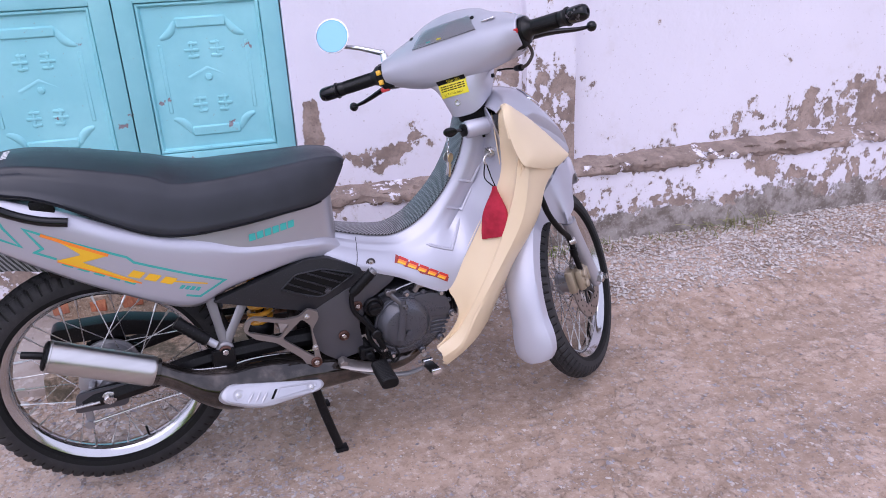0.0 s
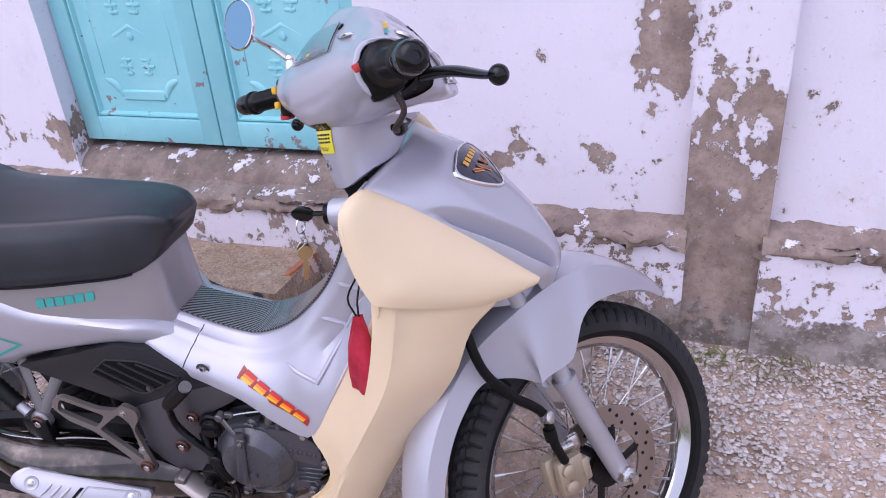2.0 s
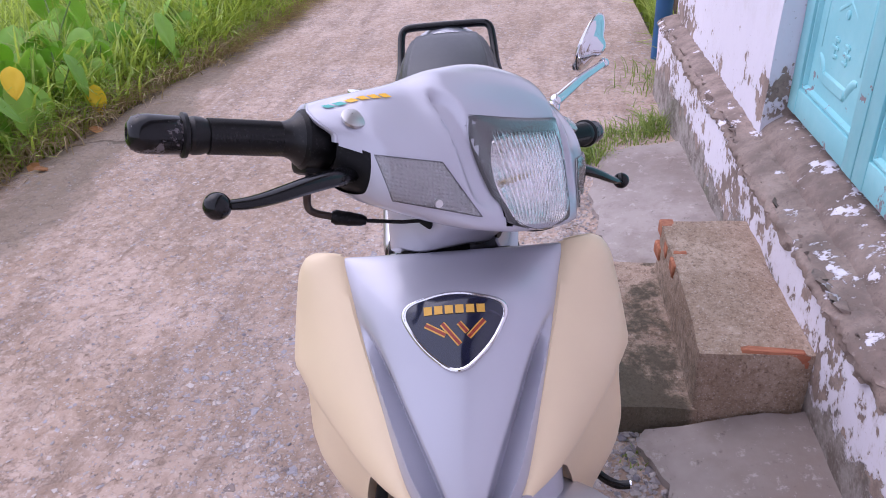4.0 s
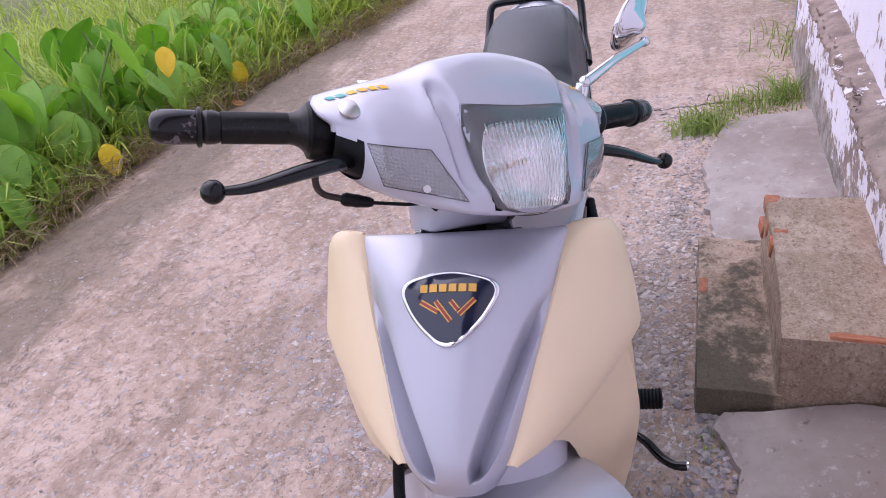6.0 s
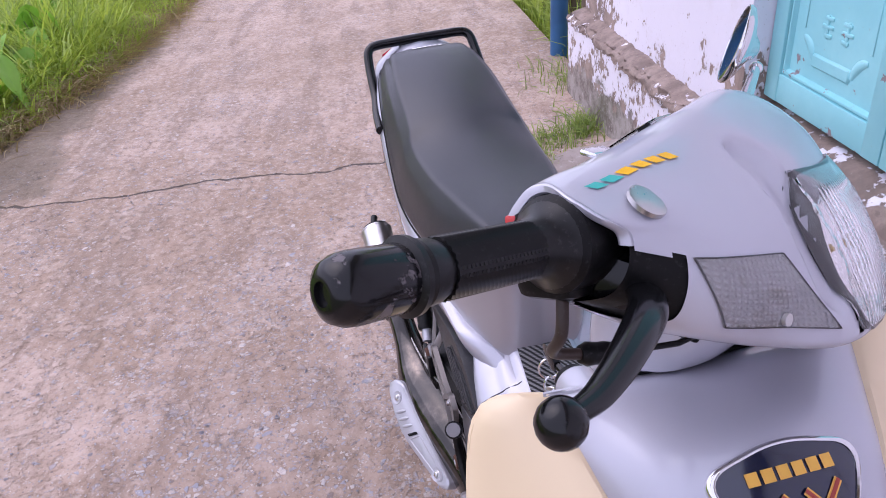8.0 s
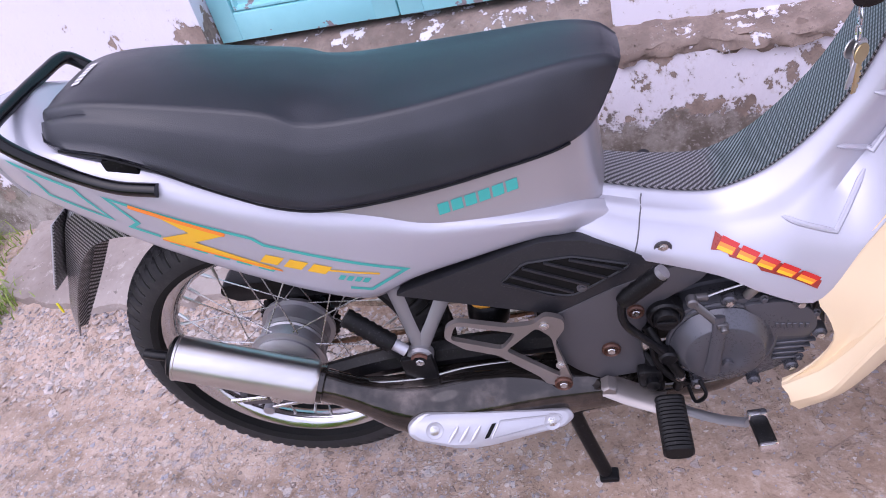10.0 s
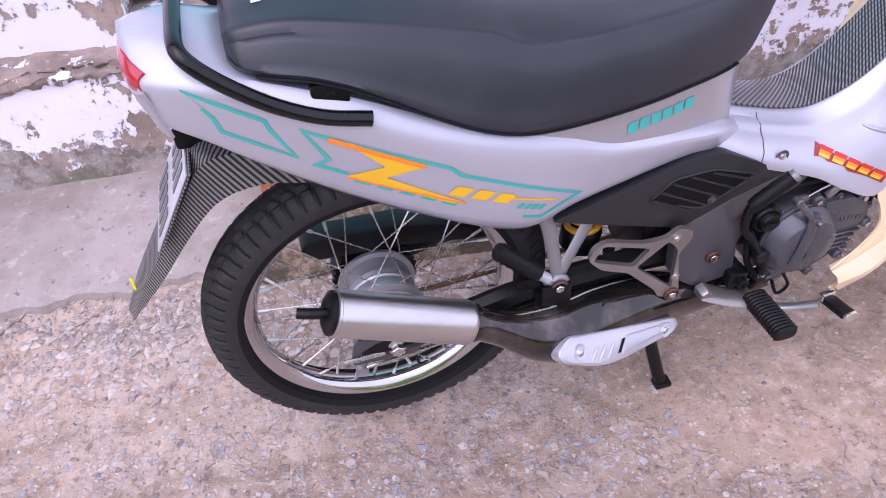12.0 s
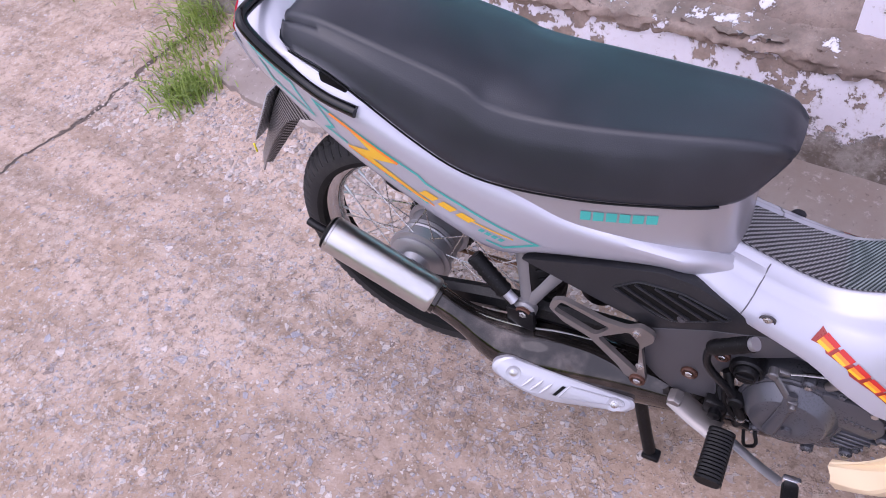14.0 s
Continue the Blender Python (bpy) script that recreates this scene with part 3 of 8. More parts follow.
WALL = peeled("flaking_white_wall", 0.628, (0.46, 0.80, 0.060), -1.0, spots=((0.685, 0.84, 0.075, 0.17, 0.19), (0.005, 0.665, 0.035, 0.11, 0.22), (2.5, 0.55, 0.75, 0.16, 0.13), (1.02, 0.74, 0.05, 0.10, 0.12), (-1.12, 0.56, 0.06, 0.10, 0.14), (-2.45, 0.45, 0.3, 0.2, 0.10), (0.20, 0.54, 0.16, 0.06, 0.085), (0.46, 0.63, 0.20, 0.09, 0.065)))
PLINTH = peeled("flaking_white_plinth", 0.522, (0.05, 0.42, 0.06), 0.228)
LEDGE = peeled("bare_ledge_render", 0.486, (0.40, 0.60, 0.06), -1.0, old=0.88)
SILL_RENDER = peeled("worn_sill_render", 0.486, (0.40, 0.60, 0.06), -1.0, old=0.78)
PILASTER = peeled("weathered_pilaster", 0.545, (0.40, 0.98, 0.16), 0.19)


def mortar():
    """Sandy brown render: coarse grains, pale grit, dark mossy patches."""
    k = Mat("brown_step_mortar", (0.3, 0.24, 0.2), 0.92)
    a, b, c, g = k.noise(5, 6, 0.65), k.noise(42, 5, 0.75), k.noise(130, 4, 0.75), k.noise(330, 2, 0.6)
    col = k.mix(k.ramp(a, 0.36, 0.64), (0.350, 0.250, 0.175), (0.510, 0.390, 0.298))
    col = k.mix(k.ramp(b, 0.44, 0.62, 0, 0.75), col, (0.275, 0.190, 0.130))
    col = k.mix(k.ramp(c, 0.56, 0.66, 0, 0.7), col, (0.56, 0.455, 0.370))
    col = k.mix(k.ramp(c, 0.45, 0.36, 0, 0.75), col, (0.135, 0.092, 0.064))
    col = k.mix(k.ramp(g, 0.62, 0.70, 0, 0.9), col, (0.68, 0.62, 0.57))
    moss = k.math("MULTIPLY", k.ramp(k.math("ADD", k.noise(4.0, 5, 0.65), k.math("MULTIPLY", b, 0.25)), 0.56, 0.70, 0, 0.88), k.ramp(k.axis(1), 0.80, 0.77))
    col = k.mix(moss, col, k.mix(c, (0.045, 0.042, 0.026), (0.12, 0.105, 0.070)))
    return k.done(col, None, k.bump(b, 0.006, 0.9, k.bump(c, 0.0030, 0.9)))


def brick_red():
    k = Mat("red_brick", (0.45, 0.15, 0.07), 0.85)
    r = k.n.new("ShaderNodeObjectInfo").outputs["Random"]
    col = k.mix(k.ramp(k.noise(35, 5), 0.35, 0.65), (0.36, 0.105, 0.05), (0.56, 0.22, 0.11))
    col = k.mix(k.math("MULTIPLY", r, 0.35), col, (0.30, 0.16, 0.11))
    return k.done(col, None, k.bump(k.noise(90, 4), 0.002, 0.8))


def door_paint():
    k = Mat("turquoise_door_paint", (0.20, 0.60, 0.62), 0.42)
    a, b = k.noise(4, 5), k.noise(24, 5, 0.65)
    z = k.axis(2)
    col = k.mix(k.ramp(a, 0.35, 0.65), (0.270, 0.640, 0.690), (0.330, 0.715, 0.755))
    v = k.math("ADD", k.noise(11, 5, 0.6), k.ramp(z, 0.53, 0.72, 0.10, 0.0))
    off = k.ramp(v, 0.675, 0.690)
    col = k.mix(off, col, k.mix(b, (0.20, 0.17, 0.19), (0.36, 0.31, 0.33)))
    col = k.mix(k.ramp(k.noise(60, 4), 0.66, 0.74, 0, 0.4), col, (0.30, 0.24, 0.16))
    return k.done(col, k.ramp(b, 0.3, 0.7, 0.34, 0.50), k.bump(off, -0.001, 0.8, k.bump(b, 0.001, 0.4)))


def stone_bits(name, lo, hi):
    k = Mat(name, lo, 0.85)
    r = k.n.new("ShaderNodeNewGeometry").outputs["Random Per Island"]
    col = k.mix(r, lo, hi)
    col = k.mix(k.ramp(k.noise(120, 3), 0.4, 0.7, 0, 0.5), col, (0.33, 0.27, 0.235))
    return k.done(col, None, k.bump(k.noise(260, 3), 0.001, 0.6))


def soil():
    k = Mat("verge_soil", (0.12, 0.09, 0.06), 0.95)
    col = k.mix(k.ramp(k.noise(1.2, 5), 0.35, 0.65), (0.110, 0.130, 0.040), (0.19, 0.19, 0.075))
    col = k.mix(k.ramp(k.noise(30, 4), 0.45, 0.65, 0, 0.7), col, (0.07, 0.10, 0.03))
    return k.done(col, None, k.bump(k.noise(25, 5), 0.02, 0.8))


def leafy(name, lo, hi, trans=0.25, rough=0.45, island=False):
    k = Mat(name, lo, rough)
    if island:
        r = k.n.new("ShaderNodeNewGeometry").outputs["Random Per Island"]
    else:
        r = k.n.new("ShaderNodeObjectInfo").outputs["Random"]
    v = k.math("ADD", k.math("MULTIPLY", r, 0.7), k.math("MULTIPLY", k.noise(18, 4), 0.3))
    col = k.mix(v, lo, hi)
    k.b.inputs["Subsurface Weight"].default_value = 0.0
    tr = k.n.new("ShaderNodeBsdfTranslucent")
    k.link(k.mix(1.0, col, (1.3, 1.25, 0.7), "MULTIPLY"), tr, 0)
    ms = k.n.new("ShaderNodeMixShader")
    ms.inputs[0].default_value = trans
    k.link(k.b.outputs[0], ms, 1)
    k.link(tr.outputs[0], ms, 2)
    k.link(ms.outputs[0], k.n["Material Output"], 0)
    k.link(col, k.b, "Base Color")
    return k.m


def bark():
    k = Mat("brown_bark", (0.12, 0.085, 0.06), 0.9)
    s = k.noise(1.0, 5, 0.7, k.stretch((22, 22, 3)))
    col = k.mix(k.ramp(s, 0.35, 0.65), (0.07, 0.05, 0.038), (0.20, 0.145, 0.10))
    return k.done(col, None, k.bump(s, 0.012, 0.9))


MORTAR, BRICK, DOOR, SOIL, BARK = mortar(), brick_red(), door_paint(), soil(), bark()
GRAVEL = stone_bits("pale_gravel", (0.46, 0.41, 0.385), (0.70, 0.655, 0.635))
RUBBLE = stone_bits("bared_aggregate", (0.30, 0.245, 0.215), (0.62, 0.545, 0.515))
CHIPS = stone_bits("loose_chippings", (0.20, 0.19, 0.22), (0.52, 0.47, 0.45))
DULL_GRASS = leafy("dull_weed_blades", (0.130, 0.150, 0.060), (0.360, 0.330, 0.190), 0.2, 0.6, True)
TUFT_GREEN = leafy("tuft_grass_blades", (0.120, 0.200, 0.040), (0.380, 0.480, 0.130), 0.3, 0.5, True)
GRASS = leafy("grass_blades", (0.140, 0.235, 0.026), (0.560, 0.680, 0.150), 0.4, 0.5, True)
DRY = leafy("dry_grass", (0.27, 0.205, 0.115), (0.52, 0.42, 0.26), 0.2, 0.7, True)
TARO = leafy("taro_leaf_green", (0.190, 0.410, 0.045), (0.450, 0.680, 0.140), 0.45)
TARO_STEM = leafy("taro_stem_green", (0.13, 0.22, 0.05), (0.20, 0.30, 0.08), 0.1)
YELLOW_LEAF = leafy("yellowed_leaf", (0.80, 0.52, 0.010), (0.92, 0.70, 0.03), 0.12)
BROWN_LEAF = leafy("brown_dead_leaf", (0.30, 0.12, 0.04), (0.42, 0.20, 0.07), 0.1)

# ---- the lane, the house front and the verge ----
WALL_Y, PLINTH_Y, CORNER_X = 1.09, 1.02, -2.62
rnd = random.Random(7)


def ground_z(x, y):
    """The lane is level and rises towards the house."""
    rise = 0.125 * step01(0.30, 1.12, y) * (1 - 0.55 * step01(-1.3, -2.4, x))
    return rise + 0.010 * noise.noise((x * 1.1, y * 1.1, 0.3)) * step01(0.0, 0.8, abs(y - 0.2)) - 0.05 * step01(-1.7, -2.05, y)


EDGE = [(-60, -1.5), (-6, -1.52), (-3.76, -1.67), (-2.94, -1.87), (-2.2, -1.95), (-1.8, -2.01), (-1.25, -2.04), (-0.9, -1.99), (0.5, -1.98), (6, -2.0), (60, -2.0)]


def ticks(*spans):
    out = []
    for a, b, n in spans:
        out += [a + (b - a) * i / n for i in range(n)]
    return out + [spans[-1][1]]


def lane():
    bm = bmesh.new()
    xs = ticks((-60, -8, 14), (-8, -3, 40), (-3, 2.6, 112), (2.6, 6, 24), (6, 60, 12))
    ys = ticks((-2.02, -1.6, 14), (-1.6, 0.2, 36), (0.2, 1.16, 32))
    grid = []
    for y in ys:
        row = []
        for x in xs:
            yy = y
            if y < -1.6:
                yy = spl(EDGE, x) + (y + 2.02) * (-1.6 - spl(EDGE, x)) / 0.42 + 0.03 * noise.noise((x * 3.7, 0, 5))
            row.append(bm.verts.new((x, yy, ground_z(x, y) + 0.004 * noise.noise((x * 6, y * 6, 1)))))
        grid.append(row)
    for a, b in zip(grid, grid[1:]):
        for i in range(len(xs) - 1):
            bm.faces.new((a[i], a[i + 1], b[i + 1], b[i]))
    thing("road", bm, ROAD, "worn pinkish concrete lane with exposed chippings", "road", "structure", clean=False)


def far_ground():
    bm = bmesh.new()
    xs = ticks((-300, -20, 10), (-20, 20, 40), (20, 300, 10))
    ys = ticks((-300, -12, 8), (-12, -1.35, 40), (-1.4, 300, 24))
    grid = [[bm.verts.new((x, y, -0.10 + 0.05 * noise.noise((x * 0.8, y * 0.8, 2)) - (0.12 if -2.3 < y < 14 else 0) * (1 if y > -1.5 else 0))) for x in xs] for y in ys]
    for a, b in zip(grid, grid[1:]):
        for i in range(len(xs) - 1):
            bm.faces.new((a[i], a[i + 1], b[i + 1], b[i]))
    thing("ground", bm, SOIL, "dark damp soil beside the lane", "ground", "structure", clean=False)


def wobbly_panel(x0, x1, z0, z1, y, depth, nx, nz, amp, name, mat, label, top_round=0.0, seed=0):
    """A wall block with a slightly uneven face towards the lane."""
    rows = []
    for j in range(nz + 1):
        z = z0 + (z1 - z0) * j / nz
        row = []
        for i in range(nx + 1):
            x = x0 + (x1 - x0) * i / nx
            yy = y + amp * (noise.noise((x * 3, z * 3, seed)) + 0.5 * noise.noise((x * 11, z * 11, seed + 4)))
            if top_round:
                yy += top_round * step01(z1 - top_round * 1.2, z1, z) ** 2
            row.append((x, yy, z))
        rows.append(row)
    bm = bmesh.new()
    vs = [[bm.verts.new(p) for p in row] for row in rows]
    back = [[bm.verts.new((p[0], y + depth, p[2])) for p in (row[0], row[-1])] for row in rows]
    for a, b in zip(vs, vs[1:]):
        for i in range(nx):
            bm.faces.new((a[i], a[i + 1], b[i + 1], b[i]))
    for j in range(nz):
        bm.faces.new((vs[j][0], vs[j + 1][0], back[j + 1][0], back[j][0]))
        bm.faces.new((vs[j][-1], back[j][1], back[j + 1][1], vs[j + 1][-1]))
        bm.faces.new((back[j][0], back[j + 1][0], back[j + 1][1], back[j][1]))
    bm.faces.new(vs[-1] + [back[-1][1], back[-1][0]])
    bm.faces.new(vs[0][::-1] + [back[0][0], back[0][1]])
    return thing(name, bm, mat, label, "wall", "structure", angle=50)


DOOR_L, DOOR_R, SILL, HEAD = -1.075, -0.050, 0.530, 2.60
PIL_L, PIL_R = 0.757, 0.940


def house():
    lab = "white painted wall flaking down to brown render"
    wobbly_panel(CORNER_X, DOOR_L, 0.30, 3.2, WALL_Y, 0.22, 40, 60, 0.004, "wall_front_1", WALL, lab, seed=1)
    wobbly_panel(DOOR_R, PIL_L + 0.01, 0.30, 3.2, WALL_Y, 0.22, 30, 60, 0.004, "wall_front_2", WALL, lab, seed=2)
    wobbly_panel(PIL_R - 0.01, 9.0, 0.30, 3.2, WALL_Y + 0.004, 0.22, 110, 60, 0.004, "wall_front_3", WALL, lab, seed=3)
    wobbly_panel(DOOR_L - 0.002, DOOR_R + 0.002, HEAD, 3.2, WALL_Y + 0.002, 0.22, 8, 6, 0.003, "wall_over_door", WALL, lab, seed=4)
    wobbly_panel(PIL_L, PIL_R, 0.02, 3.2, WALL_Y - 0.052, 0.20, 12, 120, 0.006, "wall_pilaster", PILASTER, "weathered pilaster with bare brown render", seed=6)
    for i, (a, b) in enumerate(((CORNER_X - 0.03, PIL_L + 0.01), (PIL_R - 0.01, 9.0))):
        wobbly_panel(a, b, -0.05, 0.415, PLINTH_Y, 0.30, int((b - a) * 22), 16, 0.010, "wall_plinth_%d" % (i + 1), PLINTH, "low plinth with flaking white paint and damp grey foot", seed=8 + i)
        # the ledge: a rounded, broken band of bare render on the plinth's top
        rows = []
        n = int((b - a) * 75)
        for k in range(15):
            f = k / 14
            row = []
            for j in range(n + 1):
                x = a + (b - a) * j / n
                ang = radians(-80 + 150 * f)
                y = PLINTH_Y + 0.016 - 0.028 * math.cos(ang) * (1 - 0.2 * f) + 0.075 * max(0, f - 0.55) / 0.45
                z = 0.420 + 0.032 * math.sin(ang) + 0.010 * max(0, f - 0.6)
                w = 0.012 * noise.noise((x * 5, f * 2, i)) + 0.010 * noise.noise((x * 19, f * 5, i + 3)) + 0.010 * noise.noise((x * 47, f * 9, i + 6))
                row.append((x, y + w, z + 0.8 * w))
            rows.append(row)
        bm = sheet(rows, 0.03)
        thing("ledge", bm, LEDGE, "broken ledge of bare brown render along the plinth", "ledge", "structure", angle=60)
    # door sill: a worn cement block filling the foot of the opening
    rows = []
    prof = [(1.230, 0.519), (1.195, 0.516), (1.165, 0.512), (1.150, 0.508), (1.138, 0.502), (1.125, 0.495), (1.113, 0.486), (1.103, 0.477), (1.096, 0.467), (1.089, 0.455), (1.083, 0.436)]
    for k, (y, z) in enumerate(prof):
        row = []
        for j in range(201):
            x = DOOR_L - 0.004 + (DOOR_R - DOOR_L + 0.008) * j / 200
            w = 0.004 * noise.noise((x * 7, k * 0.4, 2)) + 0.003 * noise.noise((x * 31, k * 0.9, 5)) + 0.002 * noise.noise((x * 80, k * 1.7, 8))
            row.append((x, y + w, z + w))
        rows.append(row)
    thing("door_sill", sheet(rows[::-1], 0.04), SILL_RENDER, "rough cement sill with white paint flakes under the door", "sill", "structure", angle=60)
    # reveal cheeks and the rest of the house, closed and plain
    for x0, x1, nm in ((CORNER_X, CORNER_X + 0.2, "wall_side_1"), (8.8, 9.0, "wall_side_2")):
        bm = box(((x0 + x1) / 2, 3.8, 1.55), (x1 - x0, 5.0, 3.3))
        thing(nm, bm, WALL, "plain white side wall of the house", "wall", "structure")
    thing("wall_back", box((3.19, 6.4, 1.55), (11.6, 0.2, 3.3)), WALL, "plain white back wall of the house", "wall", "structure")
    thing("roof", box((3.19, 3.72, 3.26), (12.4, 6.2, 0.12), 0.02), PAD, "flat grey concrete roof slab", "roof", "structure")


def moulding(x0, x1, z0, z1, y, w, h, bm=None):
    """A raised frame of four mitred beads."""
    bm = bm or bmesh.new()
    prof = [(0, 0), (0.25, 1), (0.6, 1), (1, 0.15), (1, 0)]
    rings = []
    for cx, cz, sx, sz in ((x0, z0, 1, 1), (x1, z0, -1, 1), (x1, z1, -1, -1), (x0, z1, 1, -1)):
        rings.append([V((cx + sx * w * u, y - h * v, cz + sz * w * u)) for u, v in prof])
    rings.append(rings[0])
    faces_between(bm, rings, False, False)
    return bm


def door_leaf(x0, x1, name, y=1.150):
    z0, z1, t = SILL + 0.006, HEAD - 0.01, 0.035
    body = bmesh.new()
    stile = 0.062
    panels = [(z0 + 0.075, 1.095), (1.17, 1.70), (1.775, z1 - 0.08)]
    px0, px1 = x0 + stile, x1 - stile
    zs = [z0] + [v for p in panels for v in p] + [z1]
    box(((x0 + px0) / 2, y + t / 2, (z0 + z1) / 2), (px0 - x0, t, z1 - z0), 0.003, body)
    box(((x1 + px1) / 2, y + t / 2, (z0 + z1) / 2), (x1 - px1, t, z1 - z0), 0.003, body)
    for a, b in zip(zs[0::2], zs[1::2]):
        box(((px0 + px1) / 2, y + t / 2 + 0.001, (a + b) / 2), (px1 - px0 + 0.004, t - 0.002, b - a), 0.003, body)
    leaf = thing(name, body, DOOR, "turquoise painted double door leaf with pressed panels and chipped paint", "door", "structure")
    for a, b in panels:
        bm = box(((px0 + px1) / 2, y + 0.024, (a + b) / 2), (px1 - px0, 0.012, b - a))
        part("panel", bm, DOOR, leaf)
        part("panel_bead", moulding(px0, px1, a, b, y + 0.019, 0.016, 0.012), DOOR, leaf)
        # pressed ornament: a notched frame, a diamond with a boss, stepped crosses
        cx, cz, hw, hh = (px0 + px1) / 2, (a + b) / 2, (px1 - px0) / 2 - 0.052, (b - a) / 2 - 0.055
        yo = y + 0.018
        orn = bmesh.new()
        c = 0.050
        for sz in (-1, 1):
            box((cx, yo, cz + sz * (hh - 0.012)), (2 * (hw - c * 1.2), 0.012, 0.034), 0.0055, orn, seg=1)
            for sx in (-1, 1):
                pts = [(cx + sx * (hw - c * 1.15 * math.cos(t)), yo, cz + sz * (hh - c * 1.15 * math.sin(t))) for t in [radians(8 + 74 * q / 8) for q in range(9)]]
                tube(pts, [0.004 + 0.009 * math.sin(math.pi * (q + 0.5) / 9) for q in range(9)], 8, True, orn, 0.45, up=(0, 1, 0))
                if sz > 0:
                    box((cx + sx * (hw - 0.004), yo + 0.002, cz), (0.016, 0.008, 2 * (hh - c * 1.5)), 0.0035, orn, seg=1)
        part("ornament_frame", orn, DOOR, leaf)
        dia = bmesh.new()
        pts = [(cx - 0.062, cz), (cx, cz + 0.030), (cx + 0.062, cz), (cx, cz - 0.030), (cx - 0.062, cz)]
        tube([(x, yo, z) for x, z in pts], 0.006, 5, False, dia, 0.4, up=(0, 1, 0))
        lathe([(0.012, 0.0), (0.011, -0.004), (0.005, -0.006)], 12, Matrix.Translation((cx, yo, cz)), dia)
        for s in (-1, 1):
            for sx in (-1, 1):
                bx, bz = cx + sx * 0.040, cz + s * 0.088
                box((bx, yo - 0.000, bz), (0.046, 0.007, 0.010), 0.003, dia)
                box((bx - sx * 0.006, yo - 0.000, bz + 0.020 * s), (0.030, 0.007, 0.010), 0.003, dia)
                box((bx - sx * 0.004, yo - 0.000, bz - 0.020 * s), (0.034, 0.007, 0.010), 0.003, dia)
                box((bx, yo, bz), (0.010, 0.006, 0.056), 0.003, dia)
        part("ornament", dia, DOOR, leaf)
    return leaf


def steps_and_pads():
    def block(x0, x1, y0, y1, z0, z1, seed, name, label):
        bm = box(((x0 + x1) / 2, (y0 + y1) / 2, (z0 + z1) / 2), (x1 - x0, y1 - y0, z1 - z0))
        bmesh.ops.subdivide_edges(bm, edges=bm.edges[:], cuts=14, use_grid_fill=True)
        c = V(((x0 + x1) / 2, (y0 + y1) / 2, (z0 + z1) / 2))
        for v in bm.verts:
            ex = min(v.co.x - x0, x1 - v.co.x)
            ey = min(v.co.y - y0, y1 - v.co.y)
            ez = z1 - v.co.z
            near = sorted((ex, ey, ez))
            worn = 0.010 * max(0, 1 - near[1] / 0.03) * (0.6 + noise.noise(v.co * 9 + V((seed, 0, 0))))
            v.co += (c - v.co).normalized() * worn
            v.co += V((noise.noise(v.co * 7), noise.noise(v.co * 7 + V((3, 1, 0))), noise.noise(v.co * 7 + V((9, 4, seed))))) * 0.005
        return thing(name, bm, MORTAR, label, "step", "structure", angle=60)

    up = block(-0.83, -0.215, 0.785, 1.03, 0.02, 0.287, 1, "step_upper", "upper cement-covered brick step with chipped red corners")
    low = block(-0.865, -0.212, 0.622, 0.80, 0.0, 0.128, 2, "step_lower", "lower mossy cement-covered step")
    me = as_mesh("brick", box((0, 0, 0), (0.095, 0.06, 0.05), 0.006, seg=1), BRICK)
    spots = [(up, -0.815 + 0.052 * k, 0.797 + 0.008 * (k % 2), 0.267 - 0.004 * (k % 3), 0.048, 0.040) for k in range(5)]
    spots += [(up, -0.80, 0.793, 0.205, 0.06, 0.045), (up, -0.62, 0.795, 0.258, 0.05, 0.03), (up, -0.232, 0.812, 0.264, 0.030, 0.040), (up, -0.229, 0.935, 0.272, 0.020, 0.14)]
    spots += [(low, -0.44, 0.633, 0.107, 0.09, 0.03), (low, -0.62, 0.630, 0.109, 0.07, 0.025)]
    for owner, x, y, z, sx, sy in spots:
        b = part("brick", me, None, owner)
        b.matrix_basis = pose(x, y + 0.006, z - 0.001, rnd.uniform(-3, 3), rnd.uniform(-3, 3), rnd.uniform(-4, 4)) @ Matrix.Diagonal((sx / 0.095, sy / 0.06, 0.8, 1))

    def slab(corners, thick, name, label, seed):
        pts = []
        for (ax, ay), (bx, by) in zip(corners, corners[1:] + corners[:1]):
            n = max(3, int(math.hypot(bx - ax, by - ay) / 0.018))
            for i in range(n):
                x, y = ax + (bx - ax) * i / n, ay + (by - ay) * i / n
                pts.append((x + 0.022 * noise.noise((x * 9, y * 9, seed)) + 0.010 * noise.noise((x * 31, y * 31, seed)), y + 0.026 * noise.noise((x * 9, y * 9, seed + 5)) + 0.012 * noise.noise((x * 31, y * 31, seed + 5))))
        bm = bmesh.new()
        z = lambda x, y: ground_z(x, y) + thick  # noqa: E731
        top = [bm.verts.new((x, y, z(x, y))) for x, y in pts]
        rim = [bm.verts.new((x * 1.0, y, z(x, y) - thick - 0.03)) for x, y in pts]
        mid = [bm.verts.new((V((x, y, 0)) * 0.5 + V((sum(p[0] for p in pts), sum(p[1] for p in pts), 0)) * 0.5 / len(pts))) for x, y in pts]
        for v in mid:
            v.co.z = z(v.co.x, v.co.y) + 0.004
        hub = bm.verts.new((sum(p[0] for p in pts) / len(pts), sum(p[1] for p in pts) / len(pts), 0))
        hub.co.z = z(hub.co.x, hub.co.y) + 0.004
        for i in range(len(pts)):
            j = (i + 1) % len(pts)
            bm.faces.new((top[i], top[j], mid[j], mid[i]))
            bm.faces.new((rim[i], rim[j], top[j], top[i]))
            bm.faces.new((mid[i], mid[j], hub))
        thing(name, bm, PAD, label, "slab", "structure", angle=50)

